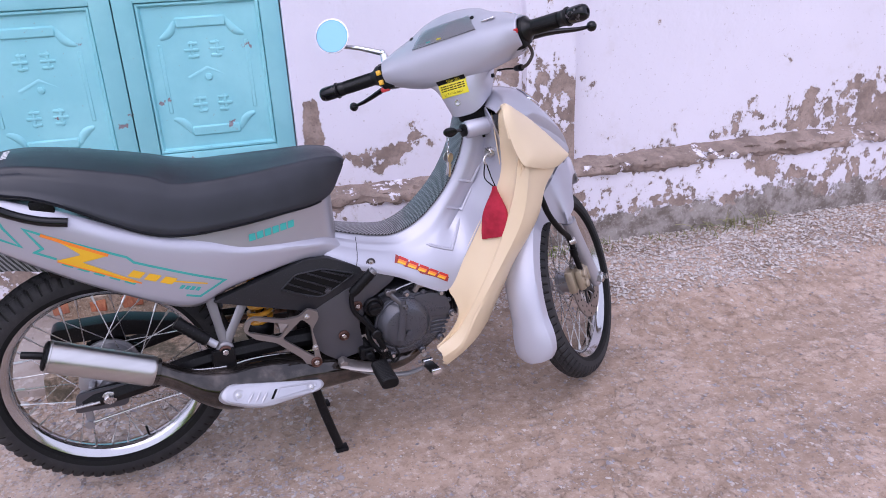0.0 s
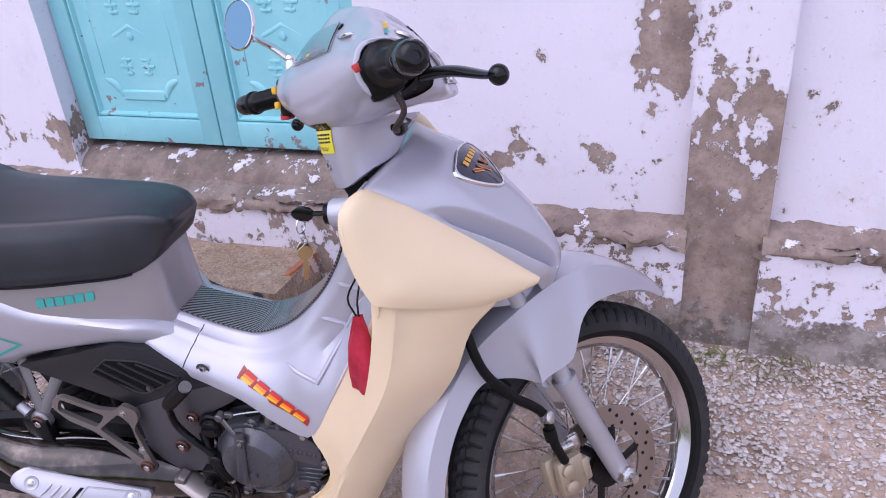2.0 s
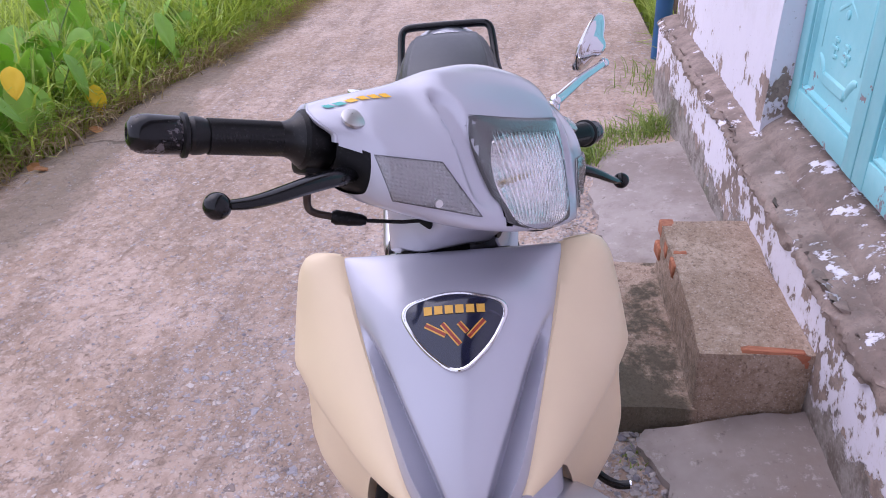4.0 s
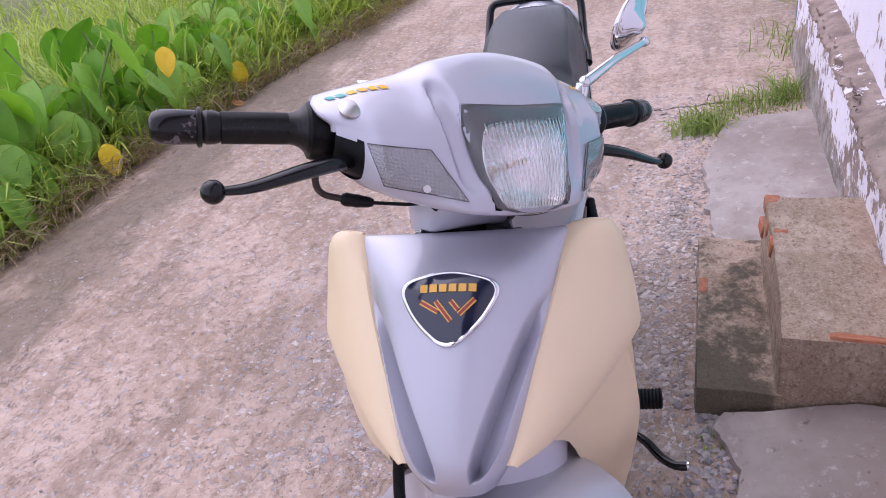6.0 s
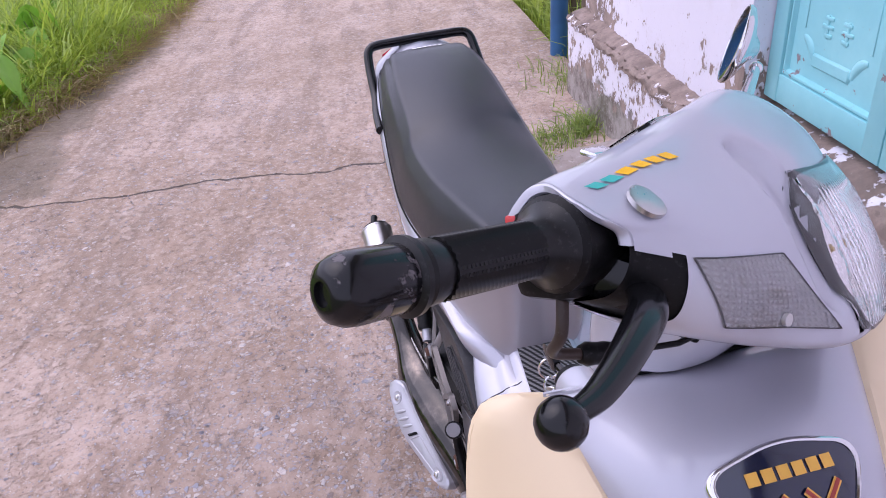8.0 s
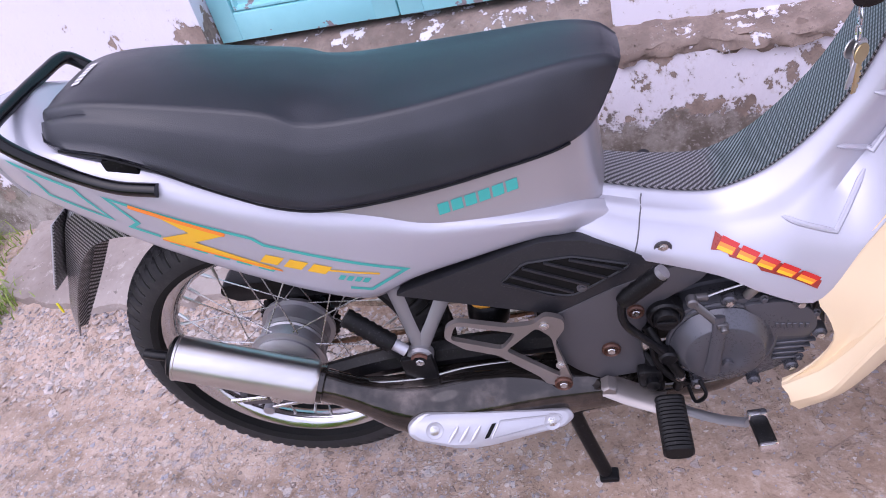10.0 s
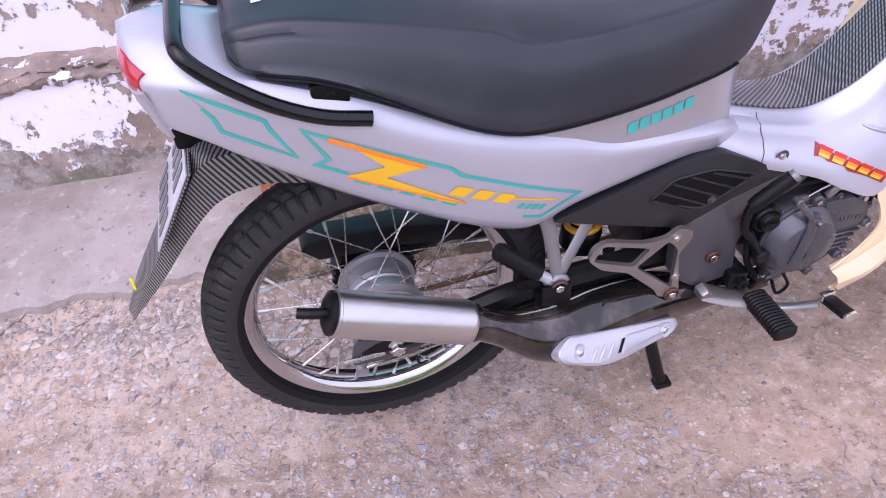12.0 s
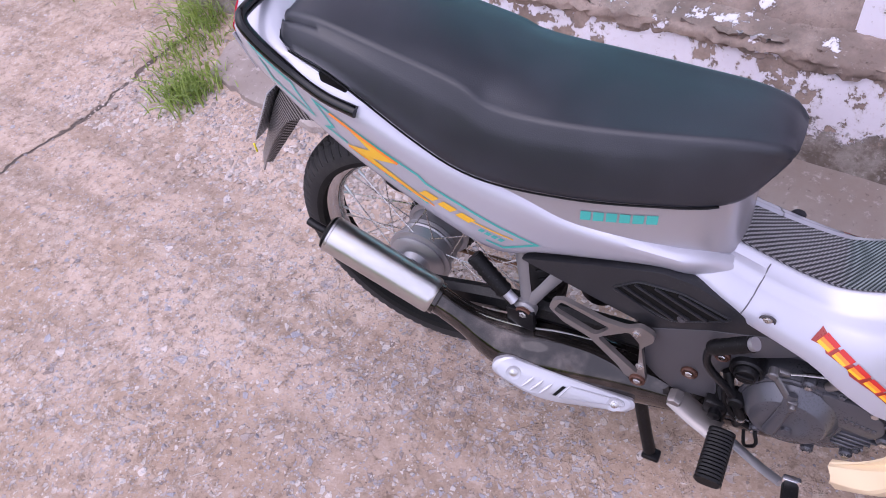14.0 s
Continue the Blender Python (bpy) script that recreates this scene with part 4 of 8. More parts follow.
    slab([(-0.20, 0.69), (-0.16, 0.67), (-0.03, 0.70), (0.20, 0.71), (0.55, 0.76), (0.58, 1.04), (-0.20, 1.04)], 0.022, "slab_by_step", "smooth grey cement slab with a cracked edge", 3)
    slab([(-1.86, 0.71), (-1.68, 0.68), (-1.48, 0.64), (-1.25, 0.65), (-0.97, 0.66), (-0.83, 0.66), (-0.83, 1.04), (-1.90, 1.04)], 0.022, "slab_by_wall", "smooth pale cement slab with a cracked edge", 6)


def pebble(bm, x, y, z, s, r, flat=0.5):
    """A twelve-sided stone of size s."""
    m = pose(x, y, z, r.uniform(-20, 20), r.uniform(-20, 20), r.uniform(0, 360)) @ Matrix.Diagonal((s * r.uniform(0.7, 1.3), s * r.uniform(0.6, 1.0), s * flat * r.uniform(0.7, 1.2), 1))
    top, bot = bm.verts.new(m @ V((r.uniform(-0.2, 0.2), r.uniform(-0.2, 0.2), 0.5))), bm.verts.new(m @ V((0, 0, -0.5)))
    ring = [bm.verts.new(m @ V((0.5 * math.cos(a) * q, 0.5 * math.sin(a) * q, h))) for a, q, h in ((k * math.pi / 3 + r.uniform(-0.3, 0.3), r.uniform(0.8, 1.15), r.uniform(-0.15, 0.25)) for k in range(6))]
    for i in range(6):
        j = (i + 1) % 6
        bm.faces.new((ring[i], ring[j], top))
        bm.faces.new((ring[j], ring[i], bot))


def loose_stones():
    bm = bmesh.new()
    n = 0
    while n < 12500:
        x, y = rnd.uniform(0.48, 3.2), rnd.uniform(0.60, 1.03)
        edge = 0.64 + 0.08 * noise.noise((x * 2.3, 0, 4)) + 0.06 * step01(1.4, 3.0, x)
        if y < edge + rnd.uniform(0, 0.10) or rnd.random() < 0.3 * step01(1.5, 3.2, x):
            n += 1 if rnd.random() < 0.3 else 0
            continue
        n += 1
        s = rnd.choice((0.006, 0.008, 0.010, 0.012, 0.017))
        pebble(bm, x, y, ground_z(x, y) + s * 0.10 + rnd.uniform(0, 0.004), s, rnd)
    thing("gravel", bm, GRAVEL, "pale crushed stone heaped along the plinth", "gravel", "stuff", angle=10, clean=False)
    bm = bmesh.new()
    for _ in range(6400):
        x, y = rnd.uniform(-2.6, 2.2), rnd.uniform(-1.6, 1.0)
        if noise.noise((x * 0.8, y * 0.8, 7)) < rnd.uniform(-0.5, 0.4):
            continue
        s = rnd.choice((0.004, 0.005, 0.006, 0.008, 0.011, 0.013))
        pebble(bm, x, y, ground_z(x, y) + 0.001, s, rnd, 0.45)
    for _ in range(1400):
        x, y = rnd.uniform(-2.1, 0.3), rnd.gauss(0.60, 0.06)
        s = rnd.choice((0.006, 0.009, 0.014))
        pebble(bm, x, y, ground_z(x, y) + 0.001, s, rnd, 0.45)
    for _ in range(220):
        x, y = rnd.uniform(-0.30, 0.30), rnd.gauss(0.655, 0.028)
        pebble(bm, x, y, ground_z(x, y) + 0.003, rnd.choice((0.012, 0.018, 0.026)), rnd, 0.55)
    strip = bmesh.new()
    for _ in range(5200):
        x, y = rnd.uniform(-2.3, -0.05), min(0.66, rnd.gauss(0.52, 0.085))
        if y < 0.36 or noise.noise((x * 2.6, y * 5.0, 3)) < rnd.uniform(-0.7, 0.15):
            continue
        s = rnd.choice((0.007, 0.010, 0.014, 0.019, 0.026))
        pebble(strip, x, y, ground_z(x, y) - 0.0005, s, rnd, 0.30)
    thing("rubble", strip, RUBBLE, "pale worn-out aggregate bared along the slabs", "gravel", "stuff", angle=10, clean=False)
    thing("chippings", bm, CHIPS, "loose grey and white chippings on the lane", "chippings", "stuff", angle=10, clean=False)


def blade(bm, x, y, z, h, w, lean, turn, r):
    dx, dy = math.cos(turn), math.sin(turn)
    prev = None
    for k in range(5):
        f = k / 4
        reach = 0.62 * lean * h * f ** 1.7
        px, py = x + dx * reach, y + dy * reach
        pz = z + h * (f - 0.42 * min(lean, 1.5) * f ** 2.4)
        ww = w * (1 - f) + 0.0006
        a, b = bm.verts.new((px - dy * ww, py + dx * ww, pz)), bm.verts.new((px + dy * ww, py - dx * ww, pz + 0.002))
        if prev:
            bm.faces.new((prev[0], prev[1], b, a))
        prev = (a, b)


def verge():
    r = random.Random(11)
    green, dry = bmesh.new(), bmesh.new()
    for _ in range(24000):
        x = r.uniform(-11.5, 1.0)
        y = spl(EDGE, x) + 0.05 - abs(r.gauss(0, 1.25)) ** 1.15
        if y < -7.0:
            continue
        near = step01(-0.45, 0.03, y - spl(EDGE, x))
        h = r.uniform(0.18, 0.50) * (1 - 0.55 * near) * (1.15 + 0.5 * noise.noise((x, y, 1)))
        blade(green, x, y, -0.09, h * 1.15 + 0.06, r.uniform(0.006, 0.017), r.uniform(0.3, 1.4), r.uniform(0, 6.28), r)
    for _ in range(3800):
        x = r.uniform(-5.0, -0.4)
        y = spl(EDGE, x) - 0.10 - abs(r.gauss(0, 0.45))
        blade(green, x, y, -0.08, r.uniform(0.25, 0.62), r.uniform(0.008, 0.018), r.uniform(0.6, 1.6), r.uniform(0, 6.28), r)
    for _ in range(21000):
        x = r.uniform(-8.0, 1.5)
        y = spl(EDGE, x) - 0.06 + r.gauss(0, 0.085)
        if noise.noise((x * 1.2, 0, 3)) < r.uniform(-0.9, 0.35):
            continue
        blade(dry, x, y, -0.03, r.uniform(0.06, 0.24), r.uniform(0.0018, 0.0045), r.uniform(0.8, 2.6), r.uniform(0, 6.28), r)
    thing("verge_grass", green, GRASS, "tall bright green grass on the far verge", "grass", "stuff", clean=False)
    thing("dry_grass", dry, DRY, "dry brown grass at the lane's edge", "grass", "stuff", clean=False)
    tufts = bmesh.new()
    for cx, cy, sx, sy, n, hh in ((-1.87, 0.63, 0.055, 0.05, 420, 0.10), (-2.06, 0.80, 0.07, 0.09, 300, 0.08), (-2.15, 0.95, 0.06, 0.04, 200, 0.12), (-0.14, 0.66, 0.02, 0.02, 26, 0.04), (0.78, 0.99, 0.05, 0.02, 60, 0.05), (-2.75, 1.2, 0.2, 0.15, 500, 0.14)):
        for _ in range(n):
            x, y = r.gauss(cx, sx), min(r.gauss(cy, sy), 1.0 if cx > -2.5 else 1.6)
            blade(tufts, x, y, ground_z(x, y) - 0.004, r.uniform(0.4, 1.0) * hh, 0.0022, r.uniform(0.3, 1.4), r.uniform(0, 6.28), r)
    weeds = bmesh.new()
    for cx, sx, n, hh in ((1.00, 0.10, 60, 0.06), (1.30, 0.08, 34, 0.05), (1.62, 0.10, 70, 0.11)):
        for _ in range(n):
            x, y = r.gauss(cx, sx), min(r.gauss(0.975, 0.03), 1.0)
            blade(weeds, x, y, ground_z(x, y) - 0.004, r.uniform(0.4, 1.0) * hh, 0.0018, r.uniform(0.5, 1.8), r.uniform(0, 6.28), r)
    thing("wall_weeds", weeds, DULL_GRASS, "few dull dry weeds at the plinth's foot", "weeds", "stuff", clean=False)
    thing("grass_tufts", tufts, TUFT_GREEN, "small green grass tufts in the lane's cracks", "grass", "stuff", clean=False)


def taro_leaf(size):
    """A heart-shaped blade with a folded midrib, tip down the +x axis."""
    bm = bmesh.new()
    rows = []
    n, w = 14, 10
    for i in range(n + 1):
        f = i / n
        x = size * (-0.32 + 1.32 * f)
        half = size * 0.44 * (math.sin(math.pi * min(1, f * 1.02 + 0.0)) ** 0.62) * (1.12 - 0.45 * f)
        row = []
        for j in range(-w, w + 1):
            u = j / w
            y = u * half
            notch = 0.30 * size * (1 - abs(u)) ** 2 * max(0, 1 - f / 0.26)
            z = 0.10 * abs(y) + 0.012 * size * math.sin(9 * f + 5 * abs(u)) - 0.30 * size * f * f * 0.6
            row.append((x + notch, y, z))
        rows.append(row)
    return sheet(rows, 0.0012, bm)


def taro_plants():
    leaf_me = [as_mesh("leaf", taro_leaf(s), TARO, 60) for s in (0.25, 0.34, 0.20)]
    r = random.Random(23)
    proto = []
    for k in range(3):
        rt = root("taro_plant", "green taro plant with broad heart-shaped leaves in the verge", "plant", pose(0, -60, 0), "taro plants of the verge")
        for j in range(5 + k % 2):
            turn = j * 137.5 + r.uniform(-20, 20)
            h, out = r.uniform(0.24, 0.52), r.uniform(0.07, 0.22)
            a = radians(turn)
            tip = V((out * math.cos(a), out * math.sin(a), h))
            part("stem", tube(spl3([(0, 0, -0.08), (tip.x * 0.4, tip.y * 0.4, h * 0.6), tuple(tip)], 8), [0.010 - 0.0007 * q for q in range(8)], 6), TARO_STEM, rt)
            part("leaf", leaf_me[(j + k) % 3], None, rt, m=Matrix.Translation(tip) @ pose(0, 0, 0, r.uniform(-18, 18), r.uniform(38, 82), turn + r.uniform(-30, 30)))
        proto.append(rt)
    spots = [(-1.62, -2.20), (-1.98, -2.22), (-1.30, -2.32), (-1.75, -2.45), (-2.30, -2.28), (-2.15, -2.62), (-2.70, -2.42), (-1.00, -2.22), (-0.75, -2.50), (-3.10, -2.50), (-1.45, -2.78), (-2.55, -2.85), (-3.55, -2.70), (-0.45, -2.25), (-1.15, -2.95), (-4.1, -2.6)]
    spots += [(x, spl(EDGE, x) - q) for x, q in ((-1.85, 0.12), (-1.52, 0.10), (-2.45, 0.16), (-1.15, 0.14), (-2.05, 0.30), (-0.85, 0.12), (-1.40, 0.34), (-2.85, 0.30), (-0.55, 0.35), (-0.30, 0.15), (-3.25, 0.45), (-3.8, 0.50), (-4.5, 0.70), (-5.2, 0.60), (-3.4, 0.95), (-4.2, 1.15), (-2.25, 0.20), (-2.65, 0.45), (-1.70, 0.42), (-2.10, 0.62), (-1.30, 0.60), (-3.00, 0.62), (-3.6, 0.25), (-4.0, 0.80), (-4.8, 1.0), (-5.6, 0.9), (-2.5, 0.95), (-0.95, 0.55), (-2.90, 0.20), (-3.30, 0.18), (-3.12, 0.38), (-2.60, 0.22), (-3.52, 0.48), (-3.95, 0.32), (-4.35, 0.42), (-2.75, 0.70), (-3.35, 0.72))]
    for i, (x, y) in enumerate(spots):
        m = pose(x, y, -0.07, 0, 0, r.uniform(0, 360)) @ Matrix.Scale(r.uniform(0.8, 1.2) * (0.68 if i > 15 else 1.0), 4)
        if i < 3:
            proto[i].matrix_basis = m
        else:
            c = copy_thing(proto[i % 3], pose(0, 0, 0))
            c.matrix_basis = m
    me = as_mesh("yellow_leaf", taro_leaf(0.125), YELLOW_LEAF, 60)
    for x, y, z, rx, ry, rz in ((-2.06, -1.99, 0.36, -15, 50, 30), (-2.50, -1.88, 0.13, 10, 78, 20), (-1.44, -1.97, 0.10, 5, 72, 60)):
        thing("taro_leaf", me, None, "yellowed drooping taro leaf at the verge's edge", "leaf", m=pose(x, y, z, rx, ry, rz), group="yellow taro leaves", clean=False)
    me = as_mesh("dead_leaf", taro_leaf(0.07), BROWN_LEAF, 60)
    for x, y, rz in ((-1.86, -1.88, 30), (-1.78, -1.80, 140), (-2.3, -1.82, 80)):
        thing("dead_leaf", me, None, "curled brown dead leaf on the concrete", "leaf", m=pose(x, y, ground_z(x, y) + 0.016, 5, 12, rz), group="dead leaves", clean=False)


def corner_of_house():
    bm = tube([(-3.30, 1.14, -0.1), (-3.31, 1.145, 1.2), (-3.30, 1.15, 2.6)], 0.048, 20)
    thing("pole", bm, BLUE_PAINT, "blue painted steel pole beside the house corner", "pole")
    r = random.Random(5)
    for i, (x, y, rad) in enumerate(((-3.62, 1.42, 0.055), (-3.95, 1.36, 0.065), (-4.35, 1.50, 0.05), (-3.75, 1.85, 0.06), (-4.9, 1.45, 0.07))):
        pts = [(x + 0.03 * noise.noise((k, i, 0)), y + 0.03 * noise.noise((k, i, 5)), -0.15 + 0.32 * k) for k in range(10)]
        rt = root("tree", "slender brown tree trunk with rough bark by the lane", "tree", pose(0, 0, 0), "trees past the house")
        part("trunk", tube(spl3(pts, 24), [rad * (1.25 - 0.5 * k / 23) for k in range(24)], 10), BARK, rt)
        crown = bmesh.new()
        for _ in range(420):
            a, q = r.uniform(0, 6.28), abs(r.gauss(0, 0.5))
            c = V((x + q * math.cos(a), y + q * math.sin(a), r.uniform(1.9, 3.4)))
            m = Matrix.Translation(c) @ pose(0, 0, 0, r.uniform(0, 360), r.uniform(0, 360), r.uniform(0, 360))
            vs = [crown.verts.new(m @ V(p)) for p in ((-0.05, 0, 0), (0, -0.022, 0.006), (0.06, 0, 0), (0, 0.022, 0.006))]
            crown.faces.new(vs)
        part("crown", crown, TARO, rt, clean=False)
    bush = bmesh.new()
    for _ in range(2600):
        x, y = r.uniform(-6.5, -2.95), 1.25 + abs(r.gauss(0, 0.5))
        blade(bush, x, y, -0.1, r.uniform(0.15, 0.55), r.uniform(0.004, 0.010), r.uniform(0.2, 1.2), r.uniform(0, 6.28), r)
    thing("weeds", bush, GRASS, "rank green weeds round the tree trunks", "weeds", "stuff", clean=False)


lane()
far_ground()
house()
door_leaf(DOOR_L + 0.004, (DOOR_L + DOOR_R) / 2 - 0.002, "door_1")
door_leaf((DOOR_L + DOOR_R) / 2 + 0.002, DOOR_R - 0.004, "door_2")
steps_and_pads()
loose_stones()
verge()
taro_plants()
corner_of_house()

# ---- the motorbike: x ahead from the rear axle, y to its left, z up ----
BIKE = Matrix.Translation((-0.589, 0.253, 0.019)) @ pose(0, 0, 0, 0, 0, 6.5) @ pose(0, 0, 0, 2.3, 0, 0)
bike = root("motorbike", "silver and cream underbone motorbike with black seat on its centre stand", "motorbike", BIKE)
STEM, CASTER = V((0.965, 0, 0.80)), radians(26)


def steered(degrees):
    return Matrix.Translation(STEM) @ Matrix.Rotation(radians(degrees), 4, V((-math.sin(CASTER), 0, math.cos(CASTER)))) @ Matrix.Translation(-STEM)


TURNED, FORK_TURNED = steered(45), steered(47)
REAR, FRONT = V((0, 0, 0.300)), V((1.257, 0, 0.268))


def rounded(pts, r, n=4):
    """(x, z) corners, each rounded."""
    out = []
    for i, p in enumerate(pts):
        a, b, c = V((*pts[i - 1], 0)), V((*p, 0)), V((*pts[(i + 1) % len(pts)], 0))
        q = min(r, (a - b).length * 0.45, (c - b).length * 0.45)
        s, e = b + (a - b).normalized() * q, b + (c - b).normalized() * q
        for k in range(n + 1):
            t = k / n
            w = s * (1 - t) ** 2 + b * 2 * t * (1 - t) + e * t * t
            out.append((w.x, w.y))
    return out


def bolt(p, r, d=(0, -1, 0), mat=None, parent=None, name="bolt", h=0.008):
    """A flanged hexagon bolt head."""
    m = aim(p, d)
    bm = lathe([(r * 1.45, 0), (r * 1.45, h * 0.25), (r * 1.2, h * 0.35), (0.0001, h * 0.35)], 18, m)
    lathe([(r, h * 0.3), (r, h * 0.9), (r * 0.85, h), (0.0001, h)], 6, m, bm)
    return part(name, bm, mat or STEEL, parent or bike)


def ringed_bolt(p, r, d, name="plate_bolt"):
    """A steel bolt head sunk in a dark rusty ring."""
    m = aim(p, d)
    ob = part(name, lathe([(r * 1.5, 0), (r * 1.5, 0.004), (r * 1.25, 0.006), (r * 0.95, 0.0025), (0.0001, 0.0025)], 24, m), DARK_RUST, bike)
    part("head", lathe([(r * 0.72, 0.002), (r * 0.72, 0.0062), (r * 0.6, 0.0072), (0.0001, 0.0066)], 6, m), STEEL, ob)


# wheels
def wheel(name, hub_r, hub_w, rim_r, tyre_r, tyre_w, centre, m, label):
    T = Matrix.Translation(centre)
    w = 0.021
    rim = lathe([(rim_r, -w), (rim_r + 0.001, -w + 0.002), (rim_r - 0.010, -w + 0.004), (rim_r - 0.016, -0.010), (rim_r - 0.018, -0.004), (rim_r - 0.018, 0.004), (rim_r - 0.016, 0.010), (rim_r - 0.010, w - 0.004), (rim_r + 0.001, w - 0.002), (rim_r, w),
                 (rim_r - 0.003, w + 0.001), (rim_r - 0.014, w - 0.004), (rim_r - 0.022, 0.011), (rim_r - 0.0255, 0), (rim_r - 0.022, -0.011), (rim_r - 0.014, -w + 0.004), (rim_r - 0.003, -w - 0.001)], 96, T, closed=True)
    whl = part(name, rim, RIM_CHROME, bike, label, m)
    # tyre with cut tread
    n = 432
    bm = bmesh.new()
    prof = []
    hw = tyre_w / 2
    for k in range(31):
        a = (-1 + 2 * k / 30) * radians(118)
        prof.append((math.sin(a) * hw, tyre_r - hw * 1.02 + hw * 1.02 * math.cos(a)))
    prof = [(-w, rim_r - 0.002)] + prof + [(w, rim_r - 0.002)]
    rings = []
    for i in range(n):
        a = 2 * math.pi * i / n
        ring = []
        for h, r in prof:
            u = abs(h) / hw
            cut = 0.0
            if r > tyre_r - hw * 0.80:
                side = 3 if h > 0 else 0
                if u > 0.52:
                    cut = 0.0052 if (i + side) % 6 < 2 else 0.0
                elif u > 0.14:
                    cut = 0.0046 if (i + side + 3 + int(6 * u)) % 6 < 2 else 0.0
                if 0.46 < u < 0.60 or u < 0.10:
                    cut = max(cut, 0.0042)
            ring.append(T @ V(((r - cut) * math.cos(a), h, (r - cut) * math.sin(a))))
        rings.append(ring)
    rings.append(rings[0])
    faces_between(bm, rings, False, False)
    # faces in the tread grooves take a darker rubber than the blocks
    for f in bm.faces:
        q = f.calc_center_median() - centre
        if abs(q.y) < hw:
            whole = tyre_r - hw * 1.02 + 1.02 * math.sqrt(hw * hw - q.y * q.y)
            f.material_index = 1 if whole - math.hypot(q.x, q.z) > 0.0040 and whole > tyre_r - hw * 0.80 else 0
    tyre = part("tyre", bm, TYRE, whl, "black treaded rubber tyre", angle=24)
    tyre.data.materials.append(GROOVE)
    hub = lathe([(0.010, -hub_w - 0.010), (hub_r * 0.55, -hub_w - 0.008), (hub_r * 0.86, -hub_w - 0.003), (hub_r, -hub_w), (hub_r, -hub_w + 0.007), (hub_r * 0.88, -hub_w + 0.009), (hub_r * 0.86, -0.012), (hub_r * 0.90, -0.009), (hub_r * 0.86, -0.004), (hub_r * 0.90, 0.003), (hub_r * 0.86, 0.008), (hub_r * 0.88, hub_w - 0.009), (hub_r, hub_w - 0.007), (hub_r, hub_w), (hub_r * 0.5, hub_w + 0.006), (0.010, hub_w + 0.008)], 48, T)
    hub_ob = part("hub", hub, ALLOY, whl)
    dot = as_mesh("flange_hole", lathe([(0.0032, -0.0006), (0.0032, 0.0006), (0.0001, 0.0006)], 8), FRAME_BLACK)
    for k in range(18):
        a = 2 * math.pi * (k + 0.5) / 18
        for side in (-1, 1):
            part("flange_hole", dot, None, hub_ob, m=Matrix.Translation(centre + V((hub_r * 0.93 * math.cos(a), side * (hub_w - 0.0008), hub_r * 0.93 * math.sin(a)))))
    spoke_len = {}
    for k in range(36):
        side = -1 if k % 2 else 1
        fan = 1 if (k // 2) % 2 else -1
        a = 2 * math.pi * k / 36
        b = a + fan * radians(38 if hub_r > 0.04 else 24)
        p0 = V((hub_r * 0.94 * math.cos(b), side * (hub_w - 0.003), hub_r * 0.94 * math.sin(b)))
        p1 = V(((rim_r - 0.026) * math.cos(a), side * 0.004, (rim_r - 0.026) * math.sin(a)))
        d = p1 - p0
        L = round(d.length, 4)
        if L not in spoke_len:
            bm = tube([(0, 0, 0), (0, L - 0.016, 0)], 0.0013, 6)
            tube([(0, L - 0.018, 0), (0, L, 0)], 0.0028, 6, True, bm)
            spoke_len[L] = as_mesh("spoke", bm, STEEL)
        part("spoke", spoke_len[L], None, whl, m=Matrix.Translation(centre) @ aim(p0, d))
    # valve
    part("valve", tube([centre + V((0.05, 0, -rim_r + 0.024)), centre + V((0.048, 0, -rim_r + 0.055))], 0.003, 8), BLACK, whl)
    return whl


rear = wheel("rear_wheel", 0.066, 0.042, 0.2275, 0.288, 0.084, REAR, None, "chrome spoked rear wheel with drum hub")
wheel("front_wheel", 0.034, 0.034, 0.2245, 0.279, 0.072, FRONT, FORK_TURNED, "chrome spoked front wheel turned to the left")

# rear drum plate, sprocket, chain, swing arm
bm = lathe([(0.056, -0.044), (0.058, -0.050), (0.050, -0.056), (0.030, -0.058), (0.022, -0.068), (0.012, -0.070), (0.012, -0.078)], 40, Matrix.Translation(REAR))
lathe([(0.007, -0.055), (0.007, -0.082), (0.004, -0.084)], 14, Matrix.Translation(REAR + V((-0.036, 0, 0.012))), bm)
part("brake_plate", bm, ALLOY, rear)
bm = bmesh.new()
tooth = []
for k in range(72):
    r = 0.074 if k % 2 else 0.0685
    tooth.append((r * math.cos(k * math.pi / 36), 0.3 + r * math.sin(k * math.pi / 36)))
prism(tooth, 0.052, 0.058, 0, bm)
part("sprocket", bm, FRAME_BLACK, rear)
chain = part("chain", tube([(0.0, 0.055, 0.3715), (0.28, 0.055, 0.342), (0.55, 0.055, 0.333)], 0.0026, 6), RUST, bike, "oily drive chain")
link_me = as_mesh("chain_link", box((0, 0, 0), (0.0165, 0.009, 0.010), 0.002, seg=1), RUST)
for k in range(72):
    q = (k % 36) / 35
    z = 0.3715 - 0.0385 * q if k < 36 else 0.2285 + 0.033 * q
    part("chain_link", link_me, None, chain, m=pose(0.55 * q, 0.055, z, 0, 4 if k < 36 else -4, 0))
